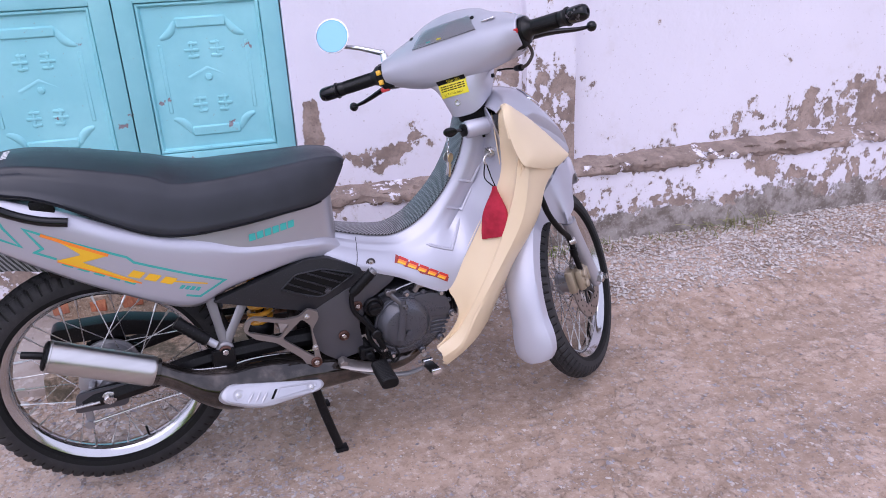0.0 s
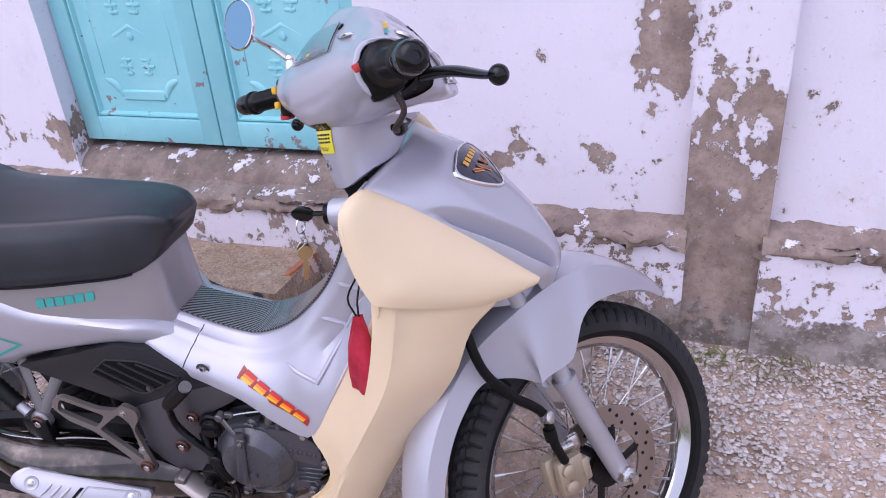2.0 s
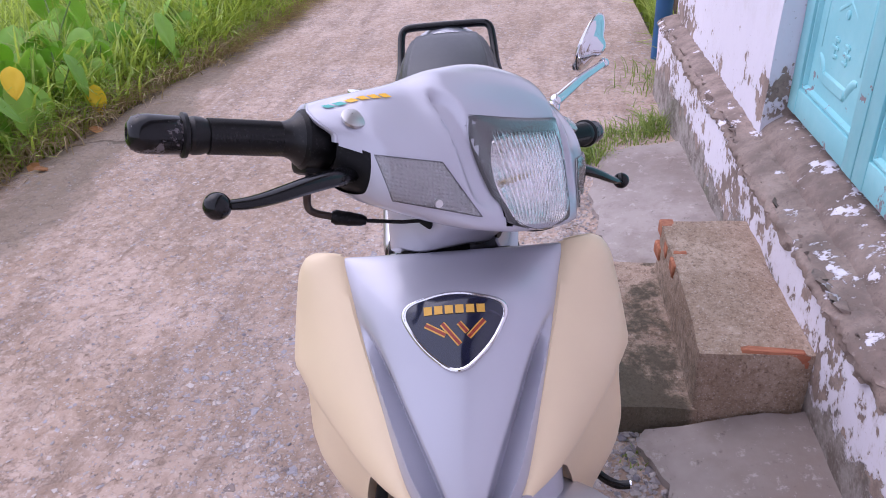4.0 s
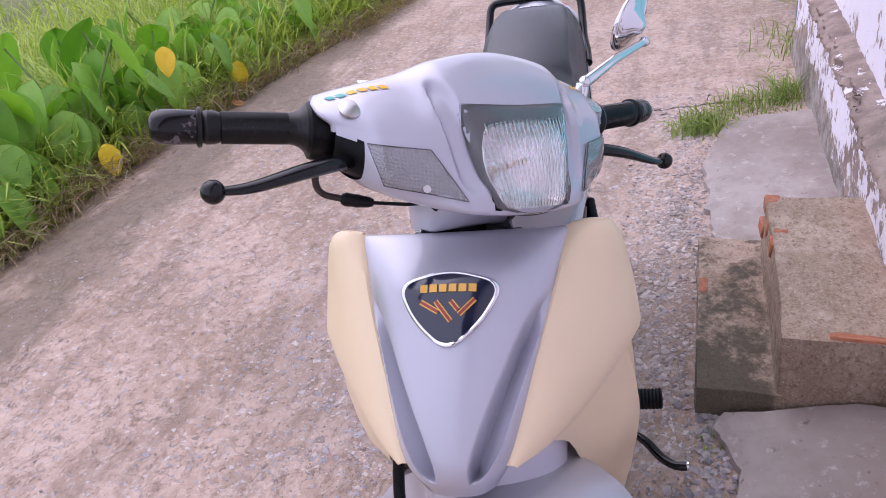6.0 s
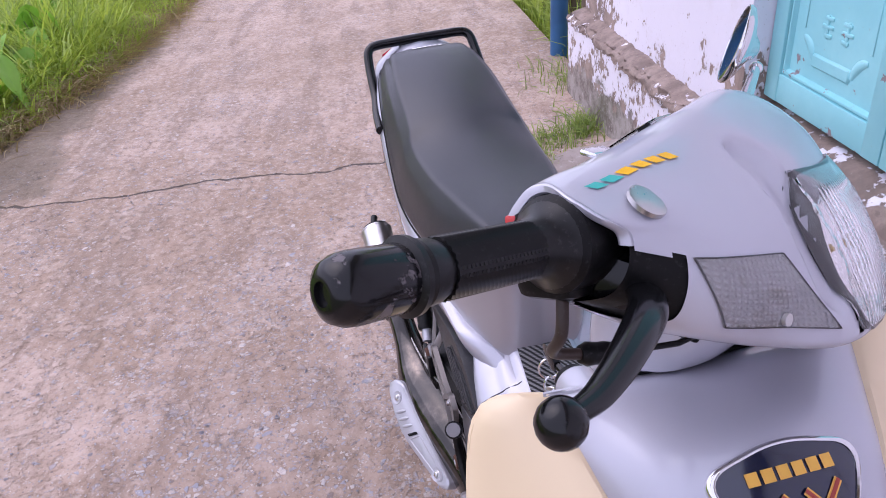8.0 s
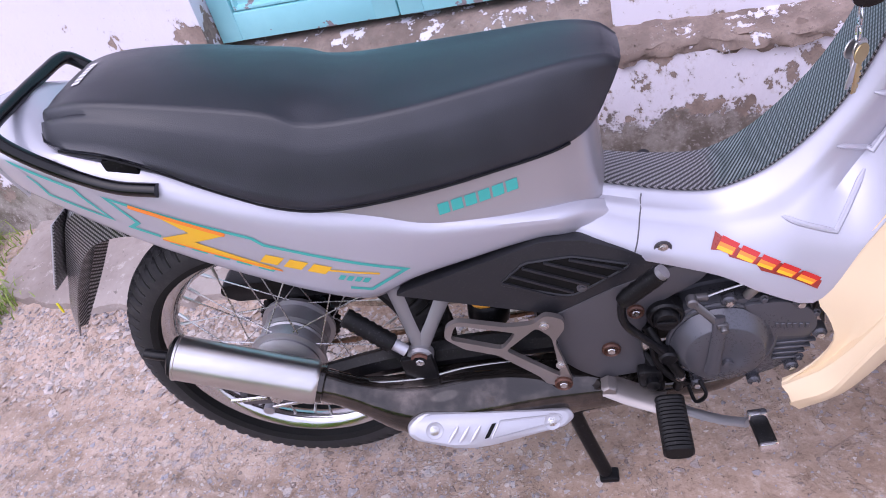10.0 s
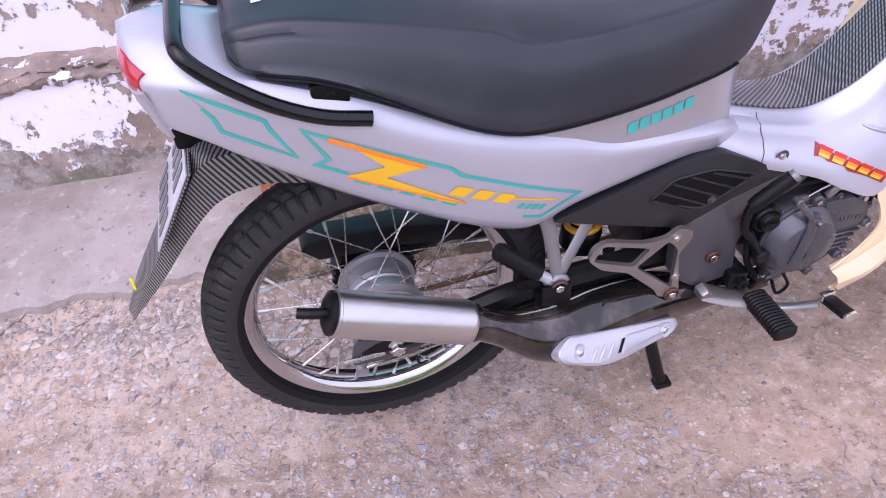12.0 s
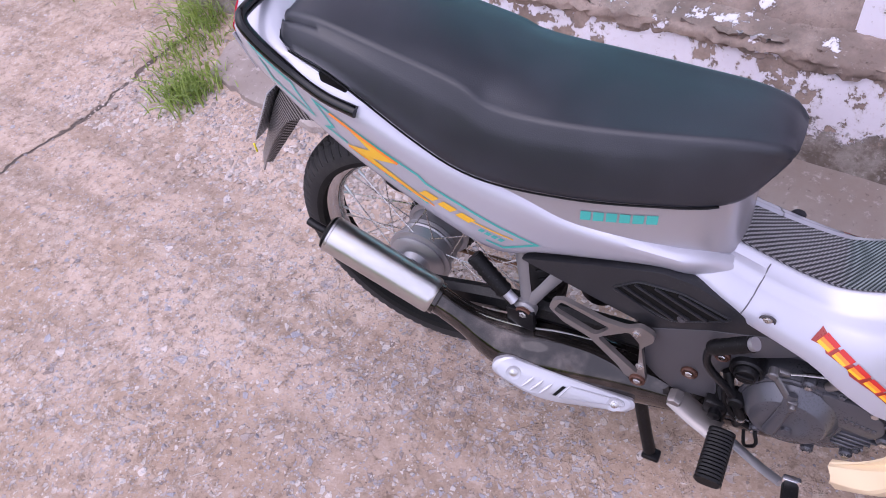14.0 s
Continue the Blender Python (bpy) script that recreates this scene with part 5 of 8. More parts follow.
for side, nm in ((-1, "swing_arm"), (1, "swing_arm")):
    bm = tube(spl3([(-0.055, side * 0.098, 0.297), (0.06, side * 0.100, 0.308), (0.20, side * 0.098, 0.335), (0.30, side * 0.090, 0.335), (0.47, side * 0.075, 0.325)], 18), [0.016] + [0.020] * 16 + [0.022], 8, True, None, 1.15)
    part(nm, bm, FRAME_BLACK, bike, "black steel swing arm")
    bm = prism(rounded([(-0.075, 0.275), (0.035, 0.270), (0.05, 0.325), (-0.065, 0.322)], 0.012), side * 0.104, side * 0.112, 0.002)
    part("axle_plate", bm, PLATE_GREY, bike)
    bolt((0, side * 0.112, 0.30), 0.011, (0, side, 0), STEEL, None, "axle_nut", 0.016)
    part("chain_adjuster", tube([(-0.02, side * 0.117, 0.296), (-0.085, side * 0.117, 0.294)], 0.004, 8), STEEL, bike)
# torque arm and brake rod below the silencer
part("brake_rod", tube(spl3([(-0.058, -0.078, 0.222), (0.15, -0.085, 0.252), (0.52, -0.10, 0.262)], 10), 0.0032, 8), STEEL, bike)
bm = box((-0.055, -0.072, 0.262), (0.017, 0.008, 0.090), 0.003)
box((-0.022, -0.070, 0.288), (0.076, 0.006, 0.024), 0.003, bm)
lathe([(0.010, -0.008), (0.010, 0.008)], 14, aim((-0.058, -0.076, 0.220), (0, 1, 0)), bm)
part("brake_arm", bm, ALLOY, bike)
bm = prism(rounded([(-0.115, 0.392), (-0.105, 0.412), (0.05, 0.408), (0.19, 0.372), (0.20, 0.338), (0.05, 0.365), (-0.09, 0.372)], 0.01), 0.040, 0.088, 0.004)
part("chain_guard", bm, FRAME_BLACK, bike, "dark painted chain guard")

# shock absorber
coil = []
lo, hi = V((0.352, 0, 0.325)), V((0.372, 0, 0.475))
for k in range(121):
    f = k / 120
    a = f * 2 * math.pi * 7
    p = lo.lerp(hi, f)
    coil.append(p + V((0.027 * math.cos(a), 0.027 * math.sin(a), 0)))
shock = part("shock_absorber", tube([lo - V((0.004, 0, 0.03)), hi + V((0.004, 0, 0.03))], 0.012, 12), CHROME, bike, "rear shock absorber with yellow coil spring")
part("spring", tube(coil, 0.0062, 8), YELLOW_SPRING, shock, "yellow coil spring")
# made-up sleeve that blacks out the lower coils
part("shock_sleeve", lathe([(0.012, -0.010), (0.0345, -0.008), (0.0345, 0.026), (0.030, 0.032), (0.012, 0.032)], 28, aim(lo, (hi - lo))), FRAME_BLACK, shock, "added black sleeve hiding the lower coils")
part("spring_collar", lathe([(0.012, 0), (0.033, 0.002), (0.033, 0.012), (0.012, 0.014)], 24, aim(lo - V((0, 0, 0.014)), (hi - lo))), FRAME_BLACK, shock)

# main frame behind the panels
bm = tube(spl3([(0.50, 0.0, 0.46), (0.66, 0, 0.485), (0.82, 0, 0.56), (0.93, 0, 0.78)], 14), 0.026, 12)
tube(spl3([(0.50, 0.0, 0.47), (0.30, 0.0, 0.58), (-0.05, 0, 0.70), (-0.20, 0, 0.76)], 12), 0.020, 10, True, bm)
tube(spl3([(0.50, 0.055, 0.28), (0.44, 0.06, 0.42), (0.30, 0.07, 0.56), (0.0, 0.06, 0.69)], 12), 0.013, 10, True, bm)
tube(spl3([(0.50, -0.055, 0.28), (0.44, -0.06, 0.42), (0.30, -0.07, 0.56), (0.0, -0.06, 0.69)], 12), 0.013, 10, True, bm)
box((0.47, 0, 0.37), (0.08, 0.13, 0.20), 0.02, bm)
box((0.30, 0, 0.60), (0.36, 0.12, 0.06), 0.02, bm)
part("main_tube", bm, FRAME_BLACK, bike, "black tubular steel frame")
bm = box((0.10, 0.0, 0.595), (0.34, 0.105, 0.05), 0.02)
part("inner_guard", bm, BLACK, bike)
# airbox and battery shapes that fill the middle
part("airbox", box((0.50, 0.0, 0.465), (0.19, 0.17, 0.11), 0.03), BLACK, bike)

# side plates, right and left
PLATE = [(0.463, 0.408), (0.554, 0.450), (0.640, 0.478), (0.692, 0.480), (0.668, 0.446), (0.612, 0.412), (0.580, 0.350), (0.588, 0.272), (0.520, 0.262), (0.488, 0.285), (0.465, 0.312)]
for s in (-1, 1):
    bm = prism(rounded(PLATE, 0.010, 3), s * 0.092, s * 0.114, 0.004)
    part("side_plate", bm, PLATE_GREY, bike, "grey painted cast side plate")
    ringed_bolt((0.579, s * 0.114, 0.402), 0.008, (0, s, 0))
    ringed_bolt((0.539, s * 0.114, 0.329), 0.009, (0, s, 0))
    # pierced alloy footrest bracket
    bm = bmesh.new()
    outer = [(0.306, 0.402), (0.312, 0.424), (0.332, 0.434), (0.400, 0.412), (0.436, 0.412), (0.456, 0.428), (0.480, 0.416), (0.480, 0.398), (0.462, 0.372), (0.474, 0.300), (0.478, 0.276), (0.464, 0.262), (0.446, 0.268), (0.430, 0.300), (0.376, 0.356), (0.330, 0.376)]
    holes = [[(0.320, 0.398), (0.332, 0.423), (0.404, 0.398), (0.382, 0.371)], [(0.396, 0.363), (0.440, 0.399), (0.456, 0.380), (0.458, 0.304)]]
    tmp = bmesh.new()
    loops = []
    for o in [outer] + [[(sum(p[0] for p in h) / 4 * -0.16 + x * 1.16, sum(p[1] for p in h) / 4 * -0.16 + z * 1.16) for x, z in h] for h in holes]:
        vs = [tmp.verts.new((x, s * 0.121, z)) for x, z in rounded(o, 0.008, 3)]
        loops += [tmp.edges.new((a, b)) for a, b in zip(vs, vs[1:] + vs[:1])]
    bmesh.ops.triangle_fill(tmp, use_beauty=True, use_dissolve=False, edges=loops)
    r = bmesh.ops.extrude_face_region(tmp, geom=tmp.faces[:])
    for v in r["geom"]:
        if isinstance(v, bmesh.types.BMVert):
            v.co.y = s * 0.130
    part("footrest_bracket", absorb(bm, tmp), TARNISHED, bike, "pierced alloy bracket")
    for x, z in ((0.452, 0.408), (0.464, 0.322)):
        bolt((x, s * 0.130, z), 0.005, (0, s, 0), STEEL, None, "bracket_screw", 0.005)
    ringed_bolt((0.463, s * 0.130, 0.282), 0.009, (0, s, 0), "bracket_bolt")
    # passenger footrest hanger and folded rest
    bm = bmesh.new()
    for q in ((0.247, 0.486), (0.318, 0.462)):
        a, b = V((0.262, s * 0.118, 0.372)), V((q[0], s * 0.098, q[1]))
        tube([a, a.lerp(b, 0.5), b], [0.011, 0.010, 0.0115], 8, True, bm, 0.45, up=(0, 1, 0))
    lathe([(0.020, -0.006), (0.020, 0.006), (0.016, 0.010), (0.0001, 0.010)], 24, aim((0.260, s * 0.119, 0.364), (0, s, 0)), bm)
    part("footrest_hanger", bm, HANGER_GREY, bike, "silver forked hanger")
    ringed_bolt((0.260, s * 0.129, 0.362), 0.010, (0, s, 0), "hanger_bolt")
    bm = tube([(0.243, s * 0.126, 0.382), (0.222, s * 0.122, 0.400)], 0.009, 10)
    fold = part("passenger_footrest", bm, PAINTED_ALLOY, bike, "folded passenger footrest")
    pts = [V((0.226, s * 0.124, 0.397)).lerp(V((0.166, s * 0.112, 0.452)), k / 14) for k in range(15)]
    part("rubber", tube(pts, [0.0135 + (0.0018 if k % 2 else 0) for k in range(15)], 12), RUBBER, fold, "ribbed black rubber")

# engine
ENG = [(0.628, 0.300), (0.622, 0.396), (0.655, 0.412), (0.700, 0.418), (0.768, 0.414), (0.806, 0.392), (0.826, 0.360), (0.820, 0.312), (0.792, 0.268), (0.762, 0.246), (0.700, 0.236), (0.648, 0.238)]
engine = part("engine", prism(rounded(ENG, 0.022, 4), -0.085, 0.10, 0.012), GUNMETAL, bike, "dark grey painted two-stroke engine")
bm = prism(rounded([(0.655 + (x - 0.7) * 0.92 + 0.045, 0.328 + (z - 0.328) * 0.93) for x, z in ENG], 0.02, 4), -0.122, -0.080, 0.010)
part("crankcase_cover", bm, GUNMETAL, engine)
bm = lathe([(0.069, -0.112), (0.069, -0.126), (0.067, -0.1285), (0.0535, -0.1475), (0.0515, -0.1490), (0.030, -0.1505), (0.0001, -0.1505)], 72, Matrix.Translation((0.690, 0, 0.332)))
lathe([(0.008, -0.150), (0.007, -0.156), (0.0001, -0.157)], 14, Matrix.Translation((0.694, 0, 0.318)), bm)
part("clutch_cover", bm, GUNMETAL, engine, "round dark grey clutch cover")
for k in range(4):
    part("case_rib", box((0.789 - 0.004 * k, -0.1215, 0.318 - 0.0105 * k), (0.052 - 0.005 * k, 0.008, 0.0038), 0.001, seg=1), GUNMETAL, engine)
part("case_panel", prism(rounded([(0.716, 0.404), (0.770, 0.404), (0.806, 0.384), (0.816, 0.352), (0.806, 0.330), (0.752, 0.338)], 0.012, 4), -0.128, -0.118, 0.0035), GUNMETAL, engine)
for k in range(6):
    part("case_mark", box((0.762 + 0.0078 * k, -0.1285, 0.360 - 0.0012 * k), (0.0056, 0.0022, 0.0085), 0.0006, seg=1), GUNMETAL, engine)
bm = lathe([(0.018, -0.118), (0.018, -0.130), (0.015, -0.134), (0.0001, -0.133)], 24, Matrix.Translation((0.618, 0, 0.392)))
box((0.618, -0.135, 0.392), (0.026, 0.006, 0.007), 0.002, bm)
lathe([(0.0255, -0.100), (0.0255, -0.1225), (0.0225, -0.1255), (0.0195, -0.1255), (0.0190, -0.119)], 32, Matrix.Translation((0.618, 0, 0.392)), bm)
part("oil_cap", bm, FRAME_BLACK, engine)
# clutch lever: a pressed arm with a pivot, a clamp and its cable
bm = tube([(0.650, -0.139, 0.434), (0.662, -0.144, 0.420), (0.678, -0.150, 0.402), (0.688, -0.151, 0.392)], [0.0050, 0.0058, 0.0054, 0.0048], 10, True, None, 0.4, up=(0, 1, 0))
lathe([(0.0075, -0.004), (0.0075, 0.008), (0.0055, 0.010), (0.0001, 0.010)], 18, aim((0.651, -0.136, 0.433), (0, -1, 0)), bm)
box((0.687, -0.152, 0.394), (0.015, 0.008, 0.010), 0.0025, bm)
lathe([(0.0050, 0.0), (0.0050, 0.006), (0.0035, 0.008), (0.0001, 0.008)], 14, aim((0.688, -0.155, 0.393), (0, -1, 0)), bm)
box((0.664, -0.132, 0.432), (0.018, 0.010, 0.010), 0.003, bm)
part("clutch_rib", tube([(0.683, -0.147, 0.408), (0.682, -0.152, 0.380), (0.677, -0.153, 0.340), (0.672, -0.152, 0.304)], [0.0085, 0.0092, 0.0095, 0.0110], 12, True, None, 0.55, up=(0, 1, 0)), GUNMETAL, engine)
lever_arm = part("clutch_lever", bm, LEVER_GREY, engine)
part("clutch_cable", tube(spl3([(0.655, -0.136, 0.430), (0.690, -0.128, 0.436), (0.740, -0.118, 0.440)], 8), 0.0018, 6), STEEL, lever_arm)
# added black box that darkens the gap between plate and engine
part("engine_mount", box((0.612, 0.0, 0.365), (0.080, 0.150, 0.150), 0.012), FRAME_BLACK, engine)
# cast details of the covers: bosses, a raised rim, the breather stub and bracket
for x, z in ((0.640, 0.300), (0.655, 0.250), (0.735, 0.245), (0.785, 0.270), (0.818, 0.335), (0.790, 0.398), (0.700, 0.414)):
    m_ = Matrix.Translation((x, 0, z))
    part("case_boss", lathe([(0.010, -0.112), (0.0095, -0.128), (0.007, -0.130), (0.0001, -0.130)], 14, m_), GUNMETAL, engine)
    part("case_bolt", lathe([(0.0052, -0.129), (0.0052, -0.134), (0.0001, -0.1345)], 6, m_), STEEL, engine)
part("cover_rim", tube([(0.690 + 0.0715 * math.cos(t), -0.122, 0.332 + 0.0715 * math.sin(t)) for t in [k * math.pi / 24 for k in range(49)]], 0.004, 8, False), GUNMETAL, engine)
bm = tube(spl3([(0.725, -0.118, 0.412), (0.735, -0.122, 0.432), (0.742, -0.118, 0.446)], 8), 0.007, 10)
box((0.738, -0.118, 0.425), (0.026, 0.010, 0.012), 0.003, bm)
part("cable_bracket", bm, TARNISHED, engine)
part("cable", tube(spl3([(0.690, -0.12, 0.425), (0.73, -0.115, 0.435), (0.80, -0.10, 0.44)], 10), 0.004, 8), BLACK, engine)
cyl = part("cylinder", box((0.865, 0, 0.342), (0.09, 0.075, 0.085), 0.01), GUNMETAL, engine, "finned dark cylinder")
for k in range(9):
    part("cooling_fin", box((0.822 + 0.011 * k, 0.0, 0.335 + 0.004 * k), (0.0035, 0.13, 0.125 - 0.004 * k), 0.0015, seg=1), GUNMETAL, engine)
part("carburettor", box((0.640, 0.0, 0.452), (0.11, 0.06, 0.06), 0.015), FRAME_BLACK, engine)
for x, z in ((0.632, 0.272), (0.795, 0.285), (0.812, 0.372), (0.745, 0.408), (0.640, 0.355)):
    bolt((x, -0.122, z), 0.0045, (0, -1, 0), GUNMETAL, engine, "case_screw", 0.006)
# hoses behind the footrest
bm = bmesh.new()
tube(spl3([(0.60, -0.11, 0.36), (0.60, -0.125, 0.31), (0.625, -0.13, 0.268), (0.66, -0.12, 0.235)], 12), 0.006, 8, True, bm)
tube(spl3([(0.585, -0.10, 0.30), (0.60, -0.12, 0.275), (0.60, -0.13, 0.25)], 8), 0.009, 8, True, bm)
tube(spl3([(0.64, -0.15, 0.275), (0.648, -0.162, 0.252), (0.662, -0.165, 0.27), (0.655, -0.155, 0.29)], 12), 0.003, 6, True, bm)
part("hose", bm, BLACK, bike)
part("oil_hose", tube(spl3([(0.592, -0.118, 0.372), (0.606, -0.132, 0.340), (0.622, -0.136, 0.306), (0.632, -0.130, 0.272), (0.628, -0.120, 0.236)], 18), 0.0075, 10), RUBBER, bike)
for p_, d_ in (((0.612, -0.1335, 0.326), (0.45, -0.1, -0.85)), ((0.631, -0.131, 0.276), (0.1, 0.1, -1))):
    part("hose_clamp", lathe([(0.0085, -0.003), (0.0088, 0), (0.0085, 0.003)], 16, aim(p_, d_)), STEEL, bike)
bm = box((0.590, -0.118, 0.272), (0.036, 0.030, 0.034), 0.006)
lathe([(0.010, 0), (0.010, 0.012), (0.007, 0.014), (0.0001, 0.014)], 16, aim((0.592, -0.132, 0.272), (0, -1, 0)), bm)
part("brake_switch", bm, FRAME_BLACK, bike)
# kick starter
bm = tube(spl3([(0.616, -0.128, 0.325), (0.590, -0.138, 0.365), (0.563, -0.140, 0.405), (0.560, -0.141, 0.440), (0.566, -0.142, 0.456)], 16), [0.010] * 3 + [0.0075] * 13, 10, True, None, 0.8)
lathe([(0.013, -0.012), (0.013, 0.012), (0.010, 0.015)], 16, aim((0.616, -0.128, 0.325), (0, -1, 0)), bm)
kick = part("kick_starter", bm, FRAME_BLACK, bike, "black folding kick-start lever")
pts = [V((0.562, -0.143, 0.452)).lerp(V((0.612, -0.152, 0.502)), k / 10) for k in range(11)]
part("rubber", tube(pts, [0.0105] + [0.0118 + 0.0010 * (k % 2) for k in range(9)] + [0.0125], 12), RUBBER, kick)
part("pin", tube([(0.609, -0.152, 0.499), (0.617, -0.153, 0.507)], 0.010, 12), HANGER_GREY, kick)
# rider footrests and brake pedal
for s in (-1, 1):
    bm = tube(spl3([(0.525, s * 0.122, 0.258), (0.560, s * 0.135, 0.248), (0.605, s * 0.150, 0.240)], 10), 0.0225, 12, True, None, 0.32)
    bolt_m = aim((0.528, s * 0.128, 0.262), (0, s, 0))
    lathe([(0.013, -0.01), (0.013, 0.010), (0.010, 0.014), (0.0001, 0.014)], 6, bolt_m, bm)
    rest = part("footrest", bm, TARNISHED, bike, "silver footrest with ribbed rubber")
    a, b = V((0.612, s * 0.152, 0.246)), V((0.612, s * 0.246, 0.250))
    rings = []
    for k in range(29):
        p = a.lerp(b, k / 28)
        w, h = (0.0215, 0.0155) if k % 2 or k in (0, 28) else (0.0198, 0.0137)
        if k == 28:
            w, h = 0.018, 0.012
        ring = []
        for j in range(20):
            t = 2 * math.pi * j / 20
            cx, cz = math.cos(t), math.sin(t)
            ring.append(p + V((w * math.copysign(abs(cx) ** 0.6, cx), 0, h * math.copysign(abs(cz) ** 0.7, cz))))
        rings.append(ring)
    part("rubber", loft(rings), RUBBER, rest, "ribbed black rubber footrest", angle=25)
bm = tube(spl3([(0.545, -0.118, 0.235), (0.62, -0.135, 0.208), (0.675, -0.165, 0.212), (0.712, -0.195, 0.238)], 14), 0.0085, 10, True, None, 0.6)
ped = part("brake_pedal", bm, ALLOY, bike, "bare steel rear brake pedal")
m = pose(0.726, -0.218, 0.250, -8, 0, 4)
part("pad", box((0, 0, 0), (0.024, 0.056, 0.014), 0.004, m=m), RUBBER, ped)
part("pad_plate", box((0, 0.024, 0.005), (0.027, 0.012, 0.016), 0.003, m=m), CHROME, ped)
part("pad_plate", box((0, -0.029, 0.0), (0.025, 0.008, 0.015), 0.003, m=m), CHROME, ped)
gear = part("gear_lever", tube(spl3([(0.63, 0.13, 0.235), (0.66, 0.175, 0.218), (0.685, 0.212, 0.208), (0.712, 0.236, 0.198), (0.729, 0.260, 0.195), (0.732, 0.282, 0.197)], 20), [0.0055] * 8 + [0.0070, 0.0080] + [0.0085] * 10, 12), GLOSS, bike, "black curved gear lever")
part("ferrule", tube([(0.7319, 0.2812, 0.1969), (0.7323, 0.2845, 0.1972)], 0.0088, 14), CHROME, gear)

# exhaust
path = [(0.80, -0.035, 0.235), (0.70, -0.075, 0.205), (0.60, -0.080, 0.212), (0.50, -0.088, 0.228), (0.40, -0.104, 0.248), (0.32, -0.122, 0.262), (0.26, -0.138, 0.272), (0.21, -0.148, 0.294), (0.16, -0.155, 0.328), (0.120, -0.159, 0.358), (0.100, -0.160, 0.371)]
rr = [0.017, 0.019, 0.026, 0.034, 0.043, 0.051, 0.058, 0.058, 0.047, 0.028, 0.025]
pts = spl3(path, 50)
rad = [spl([(k / 10, rr[k]) for k in range(11)], j / 49) for j in range(50)]
exh = part("exhaust", tube(pts, rad, 24), SCORCHED, bike, "blackened steel expansion-chamber exhaust")
# weld seam along the top
tops = [p + V((0, 0.10, 0.99)).normalized() * r for p, r in zip(pts, rad)]
part("weld_seam", tube(tops[6:47], 0.0018, 6), STEEL, exh)
a, b = V((0.104, -0.160, 0.369)), V((-0.086, -0.163, 0.458))
d = (b - a).normalized()
L = (b - a).length
part("silencer", lathe([(0.026, -0.006), (0.0325, 0.0), (0.0335, 0.006), (0.0335, L - 0.004), (0.0345, L - 0.003), (0.0345, L), (0.030, L + 0.002)], 40, aim(a, d)), BRUSHED, exh, "brushed steel silencer can")
part("end_cap", lathe([(0.0315, L - 0.002), (0.031, L + 0.006), (0.024, L + 0.010), (0.015, L + 0.009), (0.0001, L + 0.009)], 32, aim(a, d)), BLACK, exh)
tip = spl3([tuple(b), tuple(b + d * 0.03 + V((0, 0, -0.004))), (-0.132, -0.160, 0.470)], 8)
part("tail_pipe", tube(tip, 0.0078, 14), FRAME_BLACK, exh)
part("clamp", lathe([(0.0265, -0.012), (0.030, -0.010), (0.030, 0.0), (0.0265, 0.002)], 28, aim(a, d)), SCORCHED, exh)
for x, y, z in ((0.252, -0.118, 0.325), (0.255, -0.130, 0.345)):
    part("exhaust_strap", box((x, y, z), (0.050, 0.010, 0.05), 0.003), FRAME_BLACK, exh)
# heat shield: a flat-faced pressed plate over the chamber's outer side
SH_O, SH_U, SH_V, SH_N = V((0.2507, -0.1936, 0.3037)), V((0.938, 0.161, -0.306)), V((-0.140, -0.631, -0.763)), V((0.316, -0.759, 0.569))


def on_shield(a, b, lift):
    return SH_O + SH_U * a + SH_V * b + SH_N * lift


SHIELD = rounded([(0.003, -0.0095), (0.2290, -0.0115), (0.2365, 0.0005), (0.2230, 0.0140), (0.1120, 0.0410), (0.0800, 0.0455), (0.0450, 0.0430), (-0.0060, 0.0315), (-0.0180, 0.0220), (-0.0150, 0.0060)], 0.012, 4)
mid_a, mid_b = 0.10, 0.012


def shield_ring(shrink, lift):
    out = []
    for a, b in SHIELD:
        d = V((mid_a - a, mid_b - b))
        d = d.normalized() * min(shrink, d.length)
        out.append(on_shield(a + d.x, b + d.y, lift))
    return out


shield = part("heat_shield", loft([shield_ring(0.0, -0.020), shield_ring(0.0, -0.001), shield_ring(0.0015, 0.0008), shield_ring(0.0055, 0.0016), shield_ring(0.008, 0.0030)]), PAINTED_ALLOY, exh, "silver painted heat shield with slots")
RECESS = rounded([(0.1190, 0.0040), (0.2120, -0.0045), (0.2160, 0.0050), (0.1070, 0.0315)], 0.004, 3)
part("shield_bead", tube([on_shield(a, b, 0.0032) for a, b in RECESS + RECESS[:1]], 0.0016, 6), PAINTED_ALLOY, exh)
for k in range(3):
    a = 0.048 + 0.0165 * k
    part("louvre", tube([on_shield(a + 0.009 - 0.014 * q, 0.011 + 0.024 * q, 0.0030) for q in (0, 0.33, 0.66, 1)], [0.0015, 0.0034, 0.0034, 0.0015], 8), PAINTED_ALLOY, exh)
# black quad laid on the face, painting the slot's shade
bm = bmesh.new()
bm.faces.new([bm.verts.new(on_shield(a, b, 0.0042)) for a, b in ((0.1075, 0.0075), (0.1140, 0.0066), (0.1030, 0.0290), (0.0965, 0.0300))])
part("slot", bm, GAP_SHADE, exh)
for a, b in ((0.0215, 0.0165), (0.2000, 0.0062)):
    cup = aim(on_shield(a, b, 0.0030), SH_N)
    part("rivet_cup", lathe([(0.0135, -0.0006), (0.0125, 0.0012), (0.0095, 0.0002), (0.0060, 0.0)], 24, cup), PAINTED_ALLOY, exh)
    bolt(on_shield(a, b, 0.0024), 0.0050, SH_N, STEEL, exh, "rivet", 0.005)

